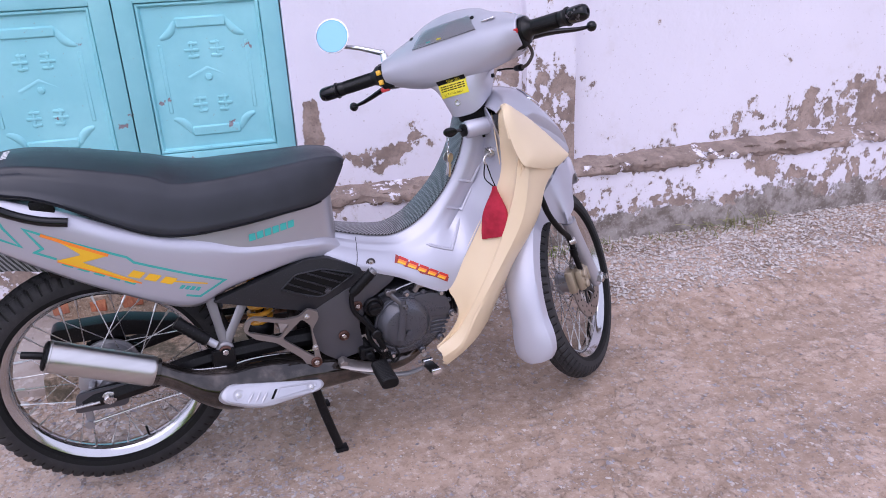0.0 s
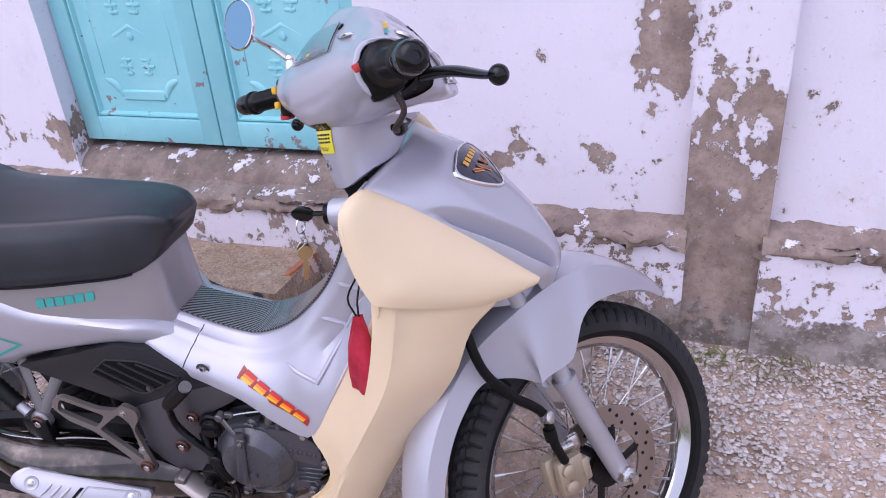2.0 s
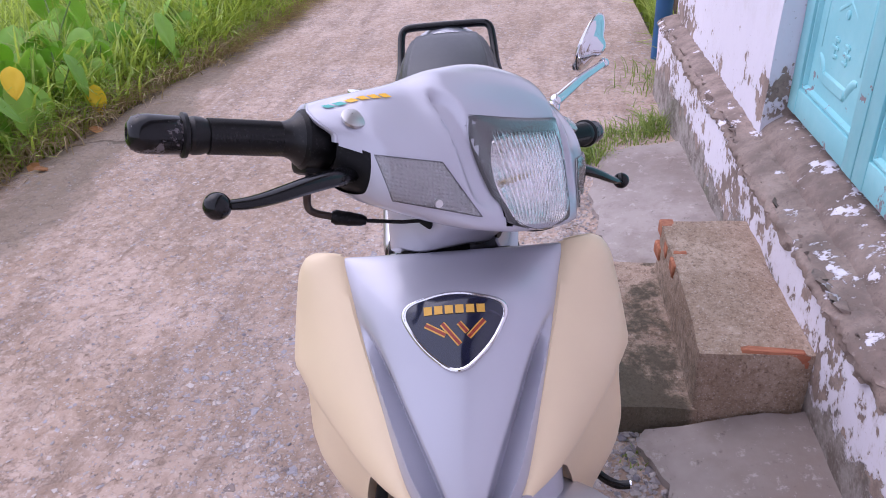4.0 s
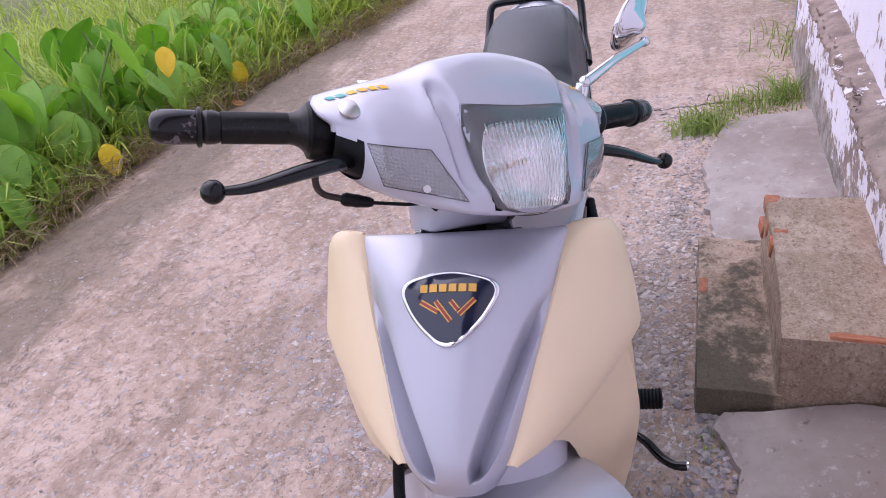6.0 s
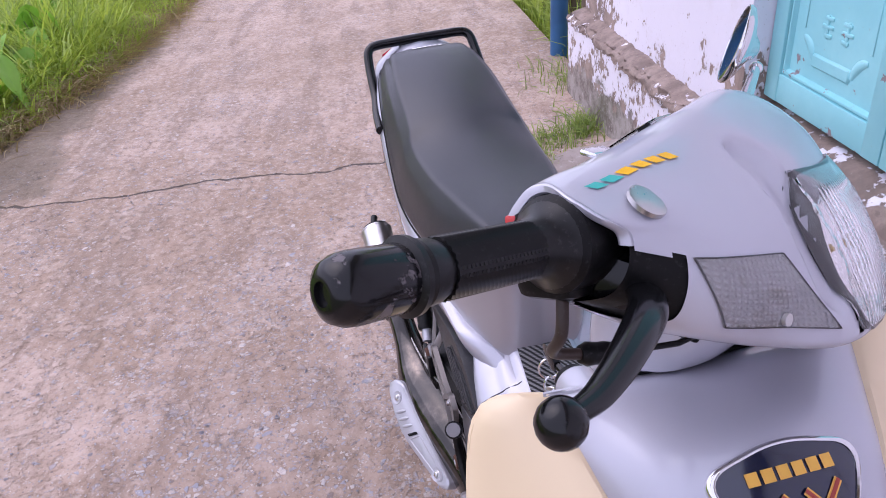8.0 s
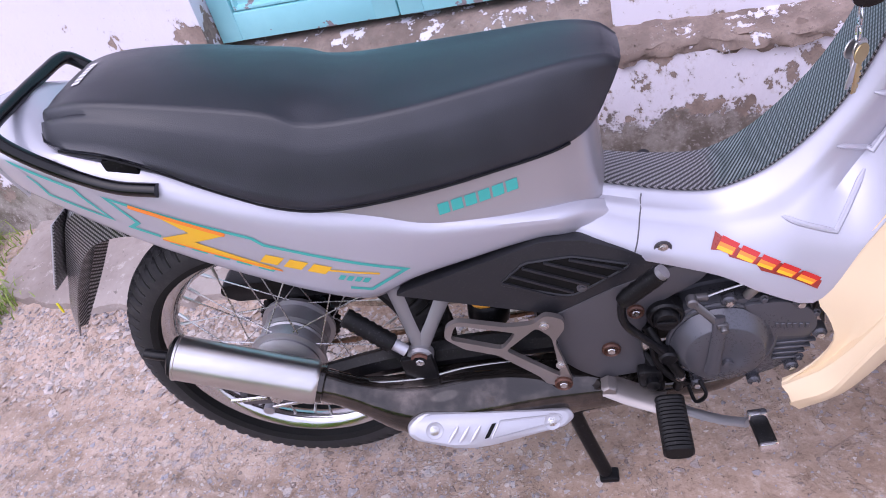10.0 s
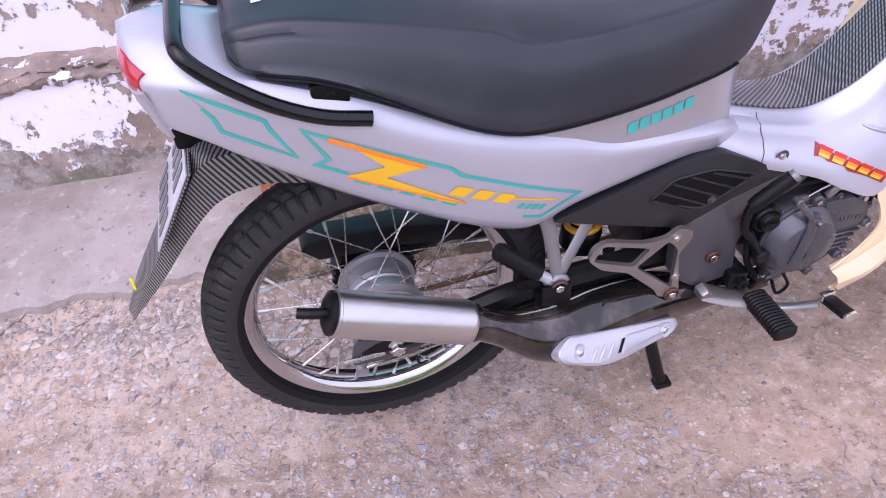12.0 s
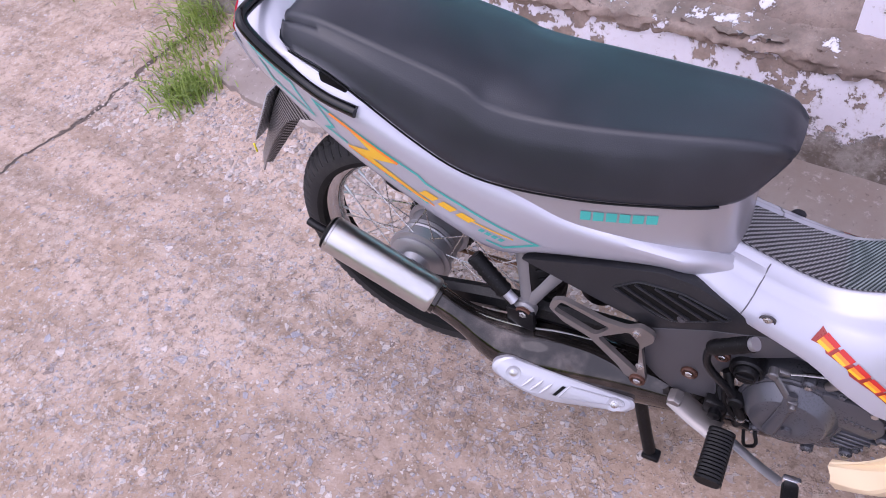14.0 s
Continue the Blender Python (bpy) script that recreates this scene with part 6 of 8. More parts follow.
# centre stand
bm = bmesh.new()
for s in (-1, 1):
    tube(spl3([(0.455, s * 0.075, 0.205), (0.470, s * 0.088, 0.12), (0.500, s * 0.104, 0.0)], 10), [0.012] * 10, 10, True, bm)
    box((0.505, s * 0.106, -0.008), (0.034, 0.026, 0.012), 0.004, bm)
tube([(0.468, -0.082, 0.14), (0.468, 0.082, 0.14)], 0.010, 8, True, bm)
part("centre_stand", bm, FRAME_BLACK, bike, "black centre stand, folded down")

# black side panel with louvres
PANEL = [(0.250, 0.482), (0.395, 0.524), (0.470, 0.545), (0.520, 0.540), (0.575, 0.512), (0.632, 0.478), (0.560, 0.445), (0.512, 0.425), (0.473, 0.408), (0.400, 0.432), (0.330, 0.455)]
for s in (-1, 1):
    sp = part("side_panel", prism(rounded(PANEL, 0.008, 3), s * 0.088, s * 0.112, 0.006), DARK, bike, "black plastic side panel with louvres")
    hole = rounded([(0.402, 0.480), (0.441, 0.513), (0.505, 0.515), (0.580, 0.488), (0.532, 0.461), (0.500, 0.445), (0.486, 0.446)], 0.008, 3)
    # flat black sheet on the panel stands in for a shaded recess
    part("recess", prism(hole, s * 0.1125, s * 0.1132, 0), GAP_SHADE, sp)
    part("recess_rim", tube([(x, s * 0.1125, z) for x, z in hole + hole[:1]], 0.0022, 6), DARK, sp)
    for (x0, z0), (x1, z1) in (((0.408, 0.485), (0.474, 0.449)), ((0.4205, 0.4965), (0.500, 0.453)), ((0.438, 0.508), (0.5225, 0.463)), ((0.468, 0.513), (0.5480, 0.472)), ((0.502, 0.513), (0.570, 0.4835))):
        q = [(x0, z0), (x1, z1), (x1 - 0.0016, z1 - 0.0032), (x0 - 0.0016, z0 - 0.0032)]
        part("louvre", prism(q, s * 0.1128, s * 0.1170, 0.0006), DARK, sp)
    bolt((0.5115, s * 0.1135, 0.4565), 0.0050, (0, s, 0), PLATE_GREY, sp, "screw", 0.004)

# tail cover
ZL = [(-0.248, 0.752), (-0.235, 0.735), (-0.190, 0.710), (-0.126, 0.665), (-0.037, 0.605), (0.068, 0.542), (0.170, 0.490), (0.222, 0.478), (0.285, 0.502), (0.354, 0.519), (0.465, 0.539), (0.510, 0.534), (0.560, 0.516), (0.596, 0.500)]
ZU = [(-0.250, 0.800), (-0.20, 0.803), (-0.16, 0.797), (-0.12, 0.786), (-0.06, 0.765), (0.0, 0.742), (0.09, 0.698), (0.19, 0.662), (0.267, 0.638), (0.33, 0.612), (0.413, 0.597), (0.469, 0.588), (0.52, 0.580), (0.56, 0.558), (0.596, 0.530)]
WD = [(-0.250, 0.050), (-0.242, 0.068), (-0.225, 0.083), (-0.19, 0.099), (-0.10, 0.118), (0.0, 0.129), (0.1, 0.133), (0.2, 0.133), (0.3, 0.127), (0.4, 0.119), (0.5, 0.110), (0.545, 0.1065), (0.57, 0.101), (0.596, 0.088)]
PROF = [(0.0, 0.80), (0.06, 0.875), (0.3, 0.940), (0.6, 0.985), (0.78, 1.0), (0.90, 0.975), (1.0, 0.86)]
xs = [-0.250 + 0.846 * k / 80 for k in range(81)]
rings = []
for x in xs:
    zl, zu, w = spl(ZL, x), spl(ZU, x), spl(WD, x)
    slim = 1 - 0.42 * step01(0.49, 0.59, x)
    tuck = 0.24 * step01(0.490, 0.565, x)
    right = [(x, -w * spl(PROF, k / 14) * (1 - (1 - slim) * (k / 14) ** 1.5) * (1 - tuck * (1 - 0.7 * k / 14)), zl + (zu - zl) * k / 14) for k in range(15)]
    dip = 0.034 * step01(-0.10, -0.19, x) - 0.012 * step01(-0.13, -0.04, x)
    top = [(x, -w * 0.84 * slim * q, zu + dip * (1 - q * q)) for q in (0.75, 0.4, 0.0, -0.4, -0.75)]
    rings.append([V(p) for p in right + top + [(a, -b, c) for a, b, c in right[::-1]]])
tail = part("tail_cover", loft(rings, False, False), SILVER, bike, "silver tail cover with teal and orange graphics")
mod = tail.modifiers.new("thickness", "SOLIDIFY")
mod.thickness, mod.offset = 0.003, -1
tail_tree = tree_of(tail)
# tail light
rows = []
for j in range(11):
    v = j / 10
    row = []
    for i in range(17):
        u = -1 + 2 * i / 16
        z = 0.772 + 0.012 * abs(u) ** 3 + v * (0.046 - 0.030 * u * u)
        row.append((-0.2525 - 0.004 * math.sin(math.pi * v) + 0.022 * abs(u) ** 2.5 + 0.006 * v, u * 0.072, z))
    rows.append(row)
part("tail_light", sheet(rows, 0.006), TAIL_RED, bike, "red tail light lens wrapped round the tail")
rows = []
for j in range(7):
    v = j / 6
    rows.append([(-0.240 + 0.022 * abs(u) ** 2.5 - 0.014 * v, u * (0.072 + 0.010 * v), 0.716 + (0.056 + 0.012 * abs(u) ** 3) * v) for u in [-1 + i / 8 for i in range(17)]])
part("rear_indicator_lens", sheet(rows, 0.004), PAINTED_ALLOY, bike, "pale rear indicator lens")
# graphics on both flanks: teal outlines, the zigzag, plain bars for lettering
QUAD = [(-0.191, 0.786), (-0.113, 0.741), (-0.109, 0.727), (-0.087, 0.684), (-0.163, 0.729), (-0.167, 0.748)]
MAIN = [(-0.048, 0.708), (0.100, 0.632), (0.111, 0.618), (0.285, 0.536), (0.228, 0.508), (0.200, 0.518)]
LEFTM = [(-0.030, 0.648), (-0.066, 0.668), (-0.050, 0.675), (-0.074, 0.722), (-0.048, 0.708)]
ZIG = [(-0.047, 0.707), (-0.021, 0.696), (0.066, 0.642), (0.016, 0.634), (0.117, 0.568), (0.100, 0.570), (-0.032, 0.645), (0.016, 0.652), (-0.012, 0.681)]
def bars_on(tree, quads, lift, mat, owner, s, label):
    for q in quads:
        part("letter_bar", draped(tree, [q], lift, 1, s), mat, owner, label)


for s in (-1, 1):
    part("graphic", ribbon(tail_tree, QUAD, 0.0052, True, 0.0010, s), TEAL, tail, "teal outline sticker")
    part("graphic", ribbon(tail_tree, LEFTM[:-1] + MAIN, 0.0052, False, 0.0010, s), TEAL, tail, "teal outline sticker")
    part("zigzag", draped(tail_tree, [ZIG], 0.0013, 3, s), YELLOW, tail, "yellow zigzag sticker")
    part("zigzag_edge", ribbon(tail_tree, [(-0.047, 0.706), (-0.015, 0.688), (0.066, 0.643)], 0.007, False, 0.0017, s), ORANGE, tail, "orange edge sticker")
    part("zigzag_edge", ribbon(tail_tree, [(-0.030, 0.6425), (0.117, 0.566)], 0.003, False, 0.0017, s), ORANGE, tail, "orange edge sticker")
    bars_on(tail_tree, slanted_bars(0.092, 0.588, 0.182, 0.548, 0.017, 3, 0.25, 0.5), 0.0012, YELLOW, tail, s, "yellow lettering bar")
    part("underline", ribbon(tail_tree, [(0.176, 0.560), (0.248, 0.537)], 0.0035, False, 0.0012, s), YELLOW, tail)
    bars_on(tail_tree, slanted_bars(0.188, 0.538, 0.230, 0.522, 0.010, 4, 0.3, 0.4), 0.0009, TEAL, tail, s, "teal lettering bar")
    bars_on(tail_tree, slanted_bars(-0.025, 0.634, 0.110, 0.560, 0.005, 5, 0.30, 0.5), 0.0009, TEAL, tail, s, "teal lettering bar")

# skirt under the seat
plan = spl3([(0.165, -0.1175, 0), (0.27, -0.1150, 0), (0.36, -0.109, 0), (0.45, -0.096, 0), (0.515, -0.076, 0), (0.548, -0.048, 0), (0.558, 0.0, 0)], 40)
plan = plan + [V((p.x, -p.y, 0)) for p in plan[-2::-1]]
SB = [(-0.13, 0.846), (-0.06, 0.786), (0.0, 0.757), (0.09, 0.702), (0.15, 0.673), (0.21, 0.658), (0.30, 0.656), (0.43, 0.662), (0.51, 0.666), (0.58, 0.690)]
rows = []
for j in range(9):
    v = j / 8
    row = []
    for p in plan:
        zt, zb = spl(SB, p.x) + 0.016, spl(ZU, p.x) - 0.030
        out = 1 + 0.05 * (1 - v) ** 2 - 0.02 * v
        row.append((p.x + 0.004 * (1 - v) * step01(0.5, 0.56, p.x), p.y * out, zb + (zt - zb) * v))
    rows.append(row)
skirt = part("seat_skirt", sheet(rows[::-1], 0.003), GREY_SILVER, bike, "grey-silver skirt below the seat")
st = tree_of(skirt)
for s in (-1, 1):
    bars_on(st, slanted_bars(0.350, 0.614, 0.457, 0.627, 0.016, 6, 0.18, 0.15), 0.0012, TEAL, skirt, s, "teal lettering bar")
rib = [(p.x, p.y * 1.012, spl(SB, p.x) + 0.004) for p in plan]
part("seat_trim", tube(rib, 0.0035, 6), PLATE_GREY, bike)

# seat
WB = [(-0.137, 0.078), (-0.131, 0.091), (-0.12, 0.098), (-0.10, 0.104), (-0.05, 0.112), (0.03, 0.122), (0.12, 0.129), (0.2, 0.132), (0.3, 0.127), (0.4, 0.114), (0.5, 0.088), (0.55, 0.070), (0.588, 0.050)]
WR = [(-0.137, 0.060), (-0.131, 0.067), (-0.12, 0.071), (-0.09, 0.076), (-0.05, 0.080), (0.03, 0.088), (0.12, 0.091), (0.17, 0.094), (0.205, 0.099), (0.25, 0.099), (0.34, 0.093), (0.44, 0.079), (0.53, 0.063), (0.57, 0.051), (0.588, 0.038)]
ZE = [(-0.137, 0.821), (-0.131, 0.826), (-0.12, 0.830), (-0.09, 0.834), (-0.05, 0.832), (0.03, 0.818), (0.12, 0.796), (0.165, 0.784), (0.185, 0.776), (0.205, 0.765), (0.25, 0.758), (0.34, 0.757), (0.44, 0.760), (0.53, 0.763), (0.57, 0.757), (0.588, 0.744)]
ZT = [(-0.137, 0.824), (-0.131, 0.830), (-0.12, 0.836), (-0.09, 0.842), (-0.05, 0.842), (0.03, 0.832), (0.12, 0.814), (0.18, 0.799), (0.25, 0.780), (0.34, 0.768), (0.42, 0.766), (0.53, 0.770), (0.57, 0.763), (0.588, 0.748)]
ZB = [(-0.137, 0.800), (-0.131, 0.795), (-0.10, 0.785), (-0.05, 0.774), (0.007, 0.750), (0.09, 0.702), (0.15, 0.672), (0.21, 0.657), (0.30, 0.655), (0.43, 0.661), (0.51, 0.664), (0.55, 0.676), (0.575, 0.692), (0.588, 0.712)]
rings = []
for k in range(90):
    x = -0.137 + 0.725 * (k / 89)
    wb, wr, ze, zt, zb = (spl(c, x) for c in (WB, WR, ZE, ZT, ZB))
    d = zt - ze
    half = [(0, zt), (0.45 * wr, zt - 0.12 * d), (0.80 * wr, ze + 0.35 * d), (wr - 0.008, ze + 0.0030), (wr - 0.002, ze + 0.0012), (wr + 0.0015, ze - 0.0025), (wr + 0.004, ze - 0.009)]
    for q in (0.18, 0.30, 0.45, 0.65, 0.82):
        half.append((wr + (wb - wr) * q ** 0.65 + 0.002 * math.sin(math.pi * q), ze + (zb - ze) * q))
    half += [(wb + 0.0005, zb + 0.008), (wb * 0.985, zb + 0.002), (wb * 0.6, zb - 0.001), (0, zb - 0.001)]
    lip = 0.020 * step01(0.535, 0.588, x)
    half = [(x + lip * ((z - zb) / max(zt - zb, 0.01) - 0.55), y, z) for y, z in half]
    rings.append([V((a, -y, z)) for a, y, z in half] + [V((a, y, z)) for a, y, z in half[-2:0:-1]])
seat = part("seat", loft(rings), SEAT, bike, "long black vinyl dual seat", angle=60)
edge = [(x, -spl(WB, x) - 0.001, spl(ZB, x) + 0.002) for x in [-0.11 + 0.635 * k / 50 for k in range(51)]]
for s in (1, -1):
    part("piping", tube([(x, y * s, z) for x, y, z in edge], 0.0018, 6), BLACK, seat)
st = tree_of(seat)
# small pale bars on the seat's back
for k in range(6):
    bm = bmesh.new()
    vs = []
    for a, b in ((0, 0), (1, 0), (1, 1), (0, 1)):
        y = -0.030 + 0.0105 * (k + 0.75 * a)
        h = st.ray_cast(V((-0.098 + 0.012 * b, y, 1.0)), V((0, 0, -1)))[0]
        vs.append(bm.verts.new((h or V((-0.1, y, 0.83))) + V((0, 0, 0.0012))))
    bm.faces.new(vs)
    part("letter_bar", bm, WHITE_PRINT, seat, "pale lettering bar")

# grab rail
def rail(s):
    return [(0.008, s * 0.127, 0.724), (-0.045, s * 0.124, 0.736), (-0.095, s * 0.117, 0.757), (-0.135, s * 0.115, 0.785), (-0.162, s * 0.113, 0.809), (-0.178, s * 0.109, 0.827), (-0.184, s * 0.098, 0.835)]


line = spl3(rail(-1) + [(-0.186, -0.05, 0.837), (-0.186, 0.05, 0.837)] + rail(1)[::-1], 90)
grab = part("grab_rail", tube(line, 0.0095, 12), GLOSS, bike, "black tubular grab rail round the seat's tail")
for s in (-1, 1):
    part("rail_mount", box((-0.034, s * 0.107, 0.752), (0.044, 0.014, 0.038), 0.003), BLACK, grab)

# rear mudguard and number plate
BACK = [(0.02, 0.0, 0.640), (-0.12, 0.0, 0.668), (-0.20, 0.0, 0.672), (-0.245, 0.0, 0.610), (-0.290, 0.0, 0.535), (-0.335, 0.0, 0.465), (-0.372, 0.0, 0.392)]
LOW = [(0.02, 0.060, 0.585), (-0.081, 0.060, 0.604), (-0.140, 0.064, 0.618), (-0.195, 0.066, 0.606), (-0.245, 0.062, 0.556), (-0.310, 0.046, 0.470), (-0.374, 0.014, 0.386)]
bk, lw = spl3(BACK, 30), spl3(LOW, 30)
rings = []
for a, b in zip(bk, lw):
    mid = V((a.x * 0.82 + b.x * 0.18, b.y * 0.86, a.z * 0.85 + b.z * 0.15))
    right = [V((p.x, -p.y, p.z)) for p in (b, mid.lerp(b, 0.5), mid)]
    rings.append(right + [a + V((-0.003, -0.35 * b.y, 0.002)), a + V((-0.006, 0, 0.004)), a + V((-0.003, 0.35 * b.y, 0.002))] + [V((p.x, p.y, p.z)) for p in (mid, mid.lerp(b, 0.5), b)])
part("rear_mudguard", sheet(rings, 0.003), CARBON, bike, "carbon-pattern rear mudguard with a pointed flap")
part("flap_tag", box((-0.345, -0.036, 0.475), (0.004, 0.003, 0.022), 0.001), LABEL_YELLOW, bike)
m = pose(-0.258, 0, 0.600, 0, 31, 0)
plate = part("number_plate", box((0, 0, 0.008), (0.003, 0.146, 0.128), 0.0012, m=m), PLATE_WHITE, bike, "white metal number plate with plain dark bars")
for k in range(9):
    y, z = (-0.052 + 0.026 * k, -0.030) if k < 5 else (-0.042 + 0.028 * (k - 5), 0.036)
    part("plate_bar", box((-0.0024, y, z + 0.008), (0.0012, 0.016, 0.040), 0.0, m=m), BAR_GREY, plate)
part("plate_back", box((0.0035, 0, 0.006), (0.003, 0.150, 0.140), 0.0012, m=m), CARBON, plate, "dark patterned backing plate")
part("plate_bracket", box((-0.205, 0, 0.680), (0.050, 0.05, 0.03), 0.006), BLACK, bike)

# centre tunnel and inner leg shield, one moulding
STN = [((0.500, 0.578), (0.492, 0.084, 0.546)), ((0.548, 0.572), (0.538, 0.100, 0.523)), ((0.600, 0.557), (0.583, 0.110, 0.497)), ((0.660, 0.543), (0.640, 0.116, 0.476)), ((0.705, 0.541), (0.692, 0.122, 0.456)), ((0.765, 0.567), (0.748, 0.132, 0.424)),
       ((0.825, 0.622), (0.806, 0.136, 0.405)), ((0.862, 0.675), (0.858, 0.131, 0.491)), ((0.888, 0.735), (0.902, 0.130, 0.572)), ((0.903, 0.792), (0.958, 0.130, 0.667)), ((0.910, 0.825), (0.955, 0.132, 0.750)), ((0.912, 0.846), (0.925, 0.140, 0.825))]
cs, ls = spl3([(a[0], 0, a[1]) for a, _ in STN], 46), spl3([b for _, b in STN], 46)
HW = [(0, 0.034), (0.35, 0.046), (0.6, 0.050), (1, 0.036)]
rows, carb = [], []
for k, (c, l) in enumerate(zip(cs, ls)):
    f = k / 45
    hw = spl(HW, f)
    nrm = V((-(cs[min(k + 1, 45)].z - cs[max(k - 1, 0)].z), 0, cs[min(k + 1, 45)].x - cs[max(k - 1, 0)].x)).normalized()
    e = V((c.x, hw, c.z))
    sh = e + V((0, 0.012, 0)) - nrm * 0.009
    flare = step01(0.45, 0.62, f)
    q1 = sh.lerp(l, 0.35) + V((0.0, 0.020 - 0.045 * flare, 0.0)) - nrm * (0.004 + 0.016 * flare)
    q2 = sh.lerp(l, 0.70) + V((0.0, 0.014 - 0.026 * flare, 0.0)) - nrm * 0.010 * flare
    half = [e, e.lerp(sh, 0.5) + nrm * 0.002, sh, sh.lerp(q1, 0.15) + V((0, 0.004, 0.002)), sh.lerp(q1, 0.30) + V((0, 0.005, 0.002)), sh.lerp(q1, 0.45) + V((0, 0.003, 0)), sh.lerp(q1, 0.60) + V((0, 0.003, 0)), sh.lerp(q1, 0.80) + V((0, 0.0035, 0.0005)), q1 + V((0, 0.001, 0)), q1.lerp(q2, 0.5) + V((0, 0.003, 0)), q2, q2.lerp(l, 0.6) + V((0, 0.002, 0)), l]
    rows.append([V((p.x, -p.y, p.z)) for p in half[::-1]] + [c + nrm * 0.002] + half)
    carb.append([V((c.x, u * hw, c.z)) + nrm * (0.0045 + 0.002 * (1 - u * u)) for u in (-1, -0.6, -0.2, 0.2, 0.6, 1)])
tunnel = part("centre_cover", sheet(rows[::-1], 0.003), SILVER, bike, "silver centre tunnel and inner leg shield")
part("tunnel_film", sheet(carb[::-1], 0.003), CARBON, tunnel, "carbon-pattern film on the tunnel")
tt = tree_of(tunnel)
for s in (-1, 1):
    # the moulded fins
    for pts in (((0.770, 0.520), (0.828, 0.503), (0.866, 0.565)), ((0.834, 0.598), (0.876, 0.585), (0.906, 0.636)), ((0.870, 0.662), (0.906, 0.652), (0.930, 0.690))):
        line = []
        for k in range(13):
            f = k / 12 * 2
            i = min(int(f), 1)
            x, z = (pts[i][0] + (pts[i + 1][0] - pts[i][0]) * (f - i), pts[i][1] + (pts[i + 1][1] - pts[i][1]) * (f - i))
            h = side_of(tt, x, z, s)
            line.append(h or V((x, s * 0.14, z)))
        part("fin", tube(line, [0.0015] + [0.0040] * 5 + [0.0048] + [0.0040] * 5 + [0.0015], 8), SILVER, tunnel)
    seam = []
    for k in range(14):
        f = k / 13
        q = side_of(tt, 0.606 - 0.022 * f, 0.556 - 0.056 * f, s)
        if q:
            seam.append(q + V((0, s * 0.0002, 0)))
    part("panel_seam", tube(seam, 0.0010, 6), PLATE_GREY, tunnel)
    h = side_of(tt, 0.622, 0.506, s) or V((0.622, s * 0.11, 0.506))
    part("screw_cup", lathe([(0.0115, 0.0008), (0.011, 0.0018), (0.0085, 0.0005), (0.0001, 0.0005)], 20, aim(h, (0, s, 0))), PLATE_GREY, tunnel)
    bolt(h + V((0, s * 0.001, 0)), 0.0045, (0, s, 0), STEEL, tunnel, "screw", 0.003)
    # racing sticker: plain bars, red below, yellow above, dark behind
    back = [(0.681, 0.493), (0.700, 0.488), (0.703, 0.482), (0.735, 0.468), (0.740, 0.460), (0.775, 0.445), (0.806, 0.428), (0.811, 0.440), (0.790, 0.455), (0.785, 0.452), (0.760, 0.470), (0.730, 0.480), (0.690, 0.508), (0.686, 0.502)]
    part("sticker", draped(tt, [back], 0.0012, 3, s), CRIMSON, tunnel, "dark ragged sticker backing")
    bars_on(tt, slanted_bars(0.688, 0.4930, 0.804, 0.4325, 0.0145, 5, 0.16, 0.3), 0.0020, RED, tunnel, s, "red lettering bar")
    bars_on(tt, slanted_bars(0.688, 0.4930, 0.804, 0.4325, 0.0085, 5, 0.22, 0.3), 0.0026, ORANGE, tunnel, s, "orange lettering bar")
    bars_on(tt, slanted_bars(0.688, 0.4935, 0.804, 0.4330, 0.0040, 5, 0.26, 0.3), 0.0032, YELLOW, tunnel, s, "yellow lettering bar")

# cream outer leg shields
for s in (-1, 1):
    seamc = spl3([(0.962, 0.129, 0.851), (1.010, 0.118, 0.822), (1.070, 0.098, 0.776), (1.130, 0.076, 0.725), (1.176, 0.060, 0.684)], 30)
    outc = spl3([(0.957, 0.148, 0.852), (0.949, 0.168, 0.846), (0.947, 0.180, 0.828), (0.955, 0.190, 0.788), (0.968, 0.196, 0.752), (0.982, 0.199, 0.727)], 12) + spl3([(0.990, 0.197, 0.722), (1.035, 0.170, 0.704), (1.095, 0.126, 0.682), (1.140, 0.092, 0.677), (1.172, 0.064, 0.682)], 18)
    rows = []
    for a, b in zip(seamc, outc):
        row = []
        for k in range(15):
            f = k / 14
            p = a.lerp(b, f)
            bulge = 0.010 * math.sin(math.pi * f) ** 0.8 * min(1, (a - b).length / 0.06)
            p += V((0.55, 0.6, 0.5)) * bulge
            if f > 0.85:
                p += V((-0.006, 0.0, -0.003)) * ((f - 0.85) / 0.15) ** 2
            row.append(V((p.x, s * p.y, p.z)))
        under = a + V((-0.006, -0.016, -0.008))
        row.insert(0, V((under.x, s * under.y, under.z)))
        rows.append(row if s > 0 else row[::-1])
    bm = sheet(rows, 0.004)
    # the rolled top edge
    top = spl3([(0.962, 0.129, 0.851), (0.957, 0.148, 0.852), (0.949, 0.168, 0.845), (0.948, 0.181, 0.824), (0.954, 0.188, 0.790)], 16)
    tube([V((p.x - 0.004, s * p.y, p.z - 0.003)) for p in top], 0.005, 8, True, bm)
    leg = part("leg_shield", bm, CREAM, bike, "cream plastic leg shield")
    rr_ = spl3([(0.976, 0.184, 0.752), (0.968, 0.185, 0.665), (0.945, 0.180, 0.565), (0.915, 0.176, 0.480), (0.880, 0.168, 0.395), (0.850, 0.159, 0.330), (0.820, 0.150, 0.283), (0.770, 0.145, 0.248)], 30)
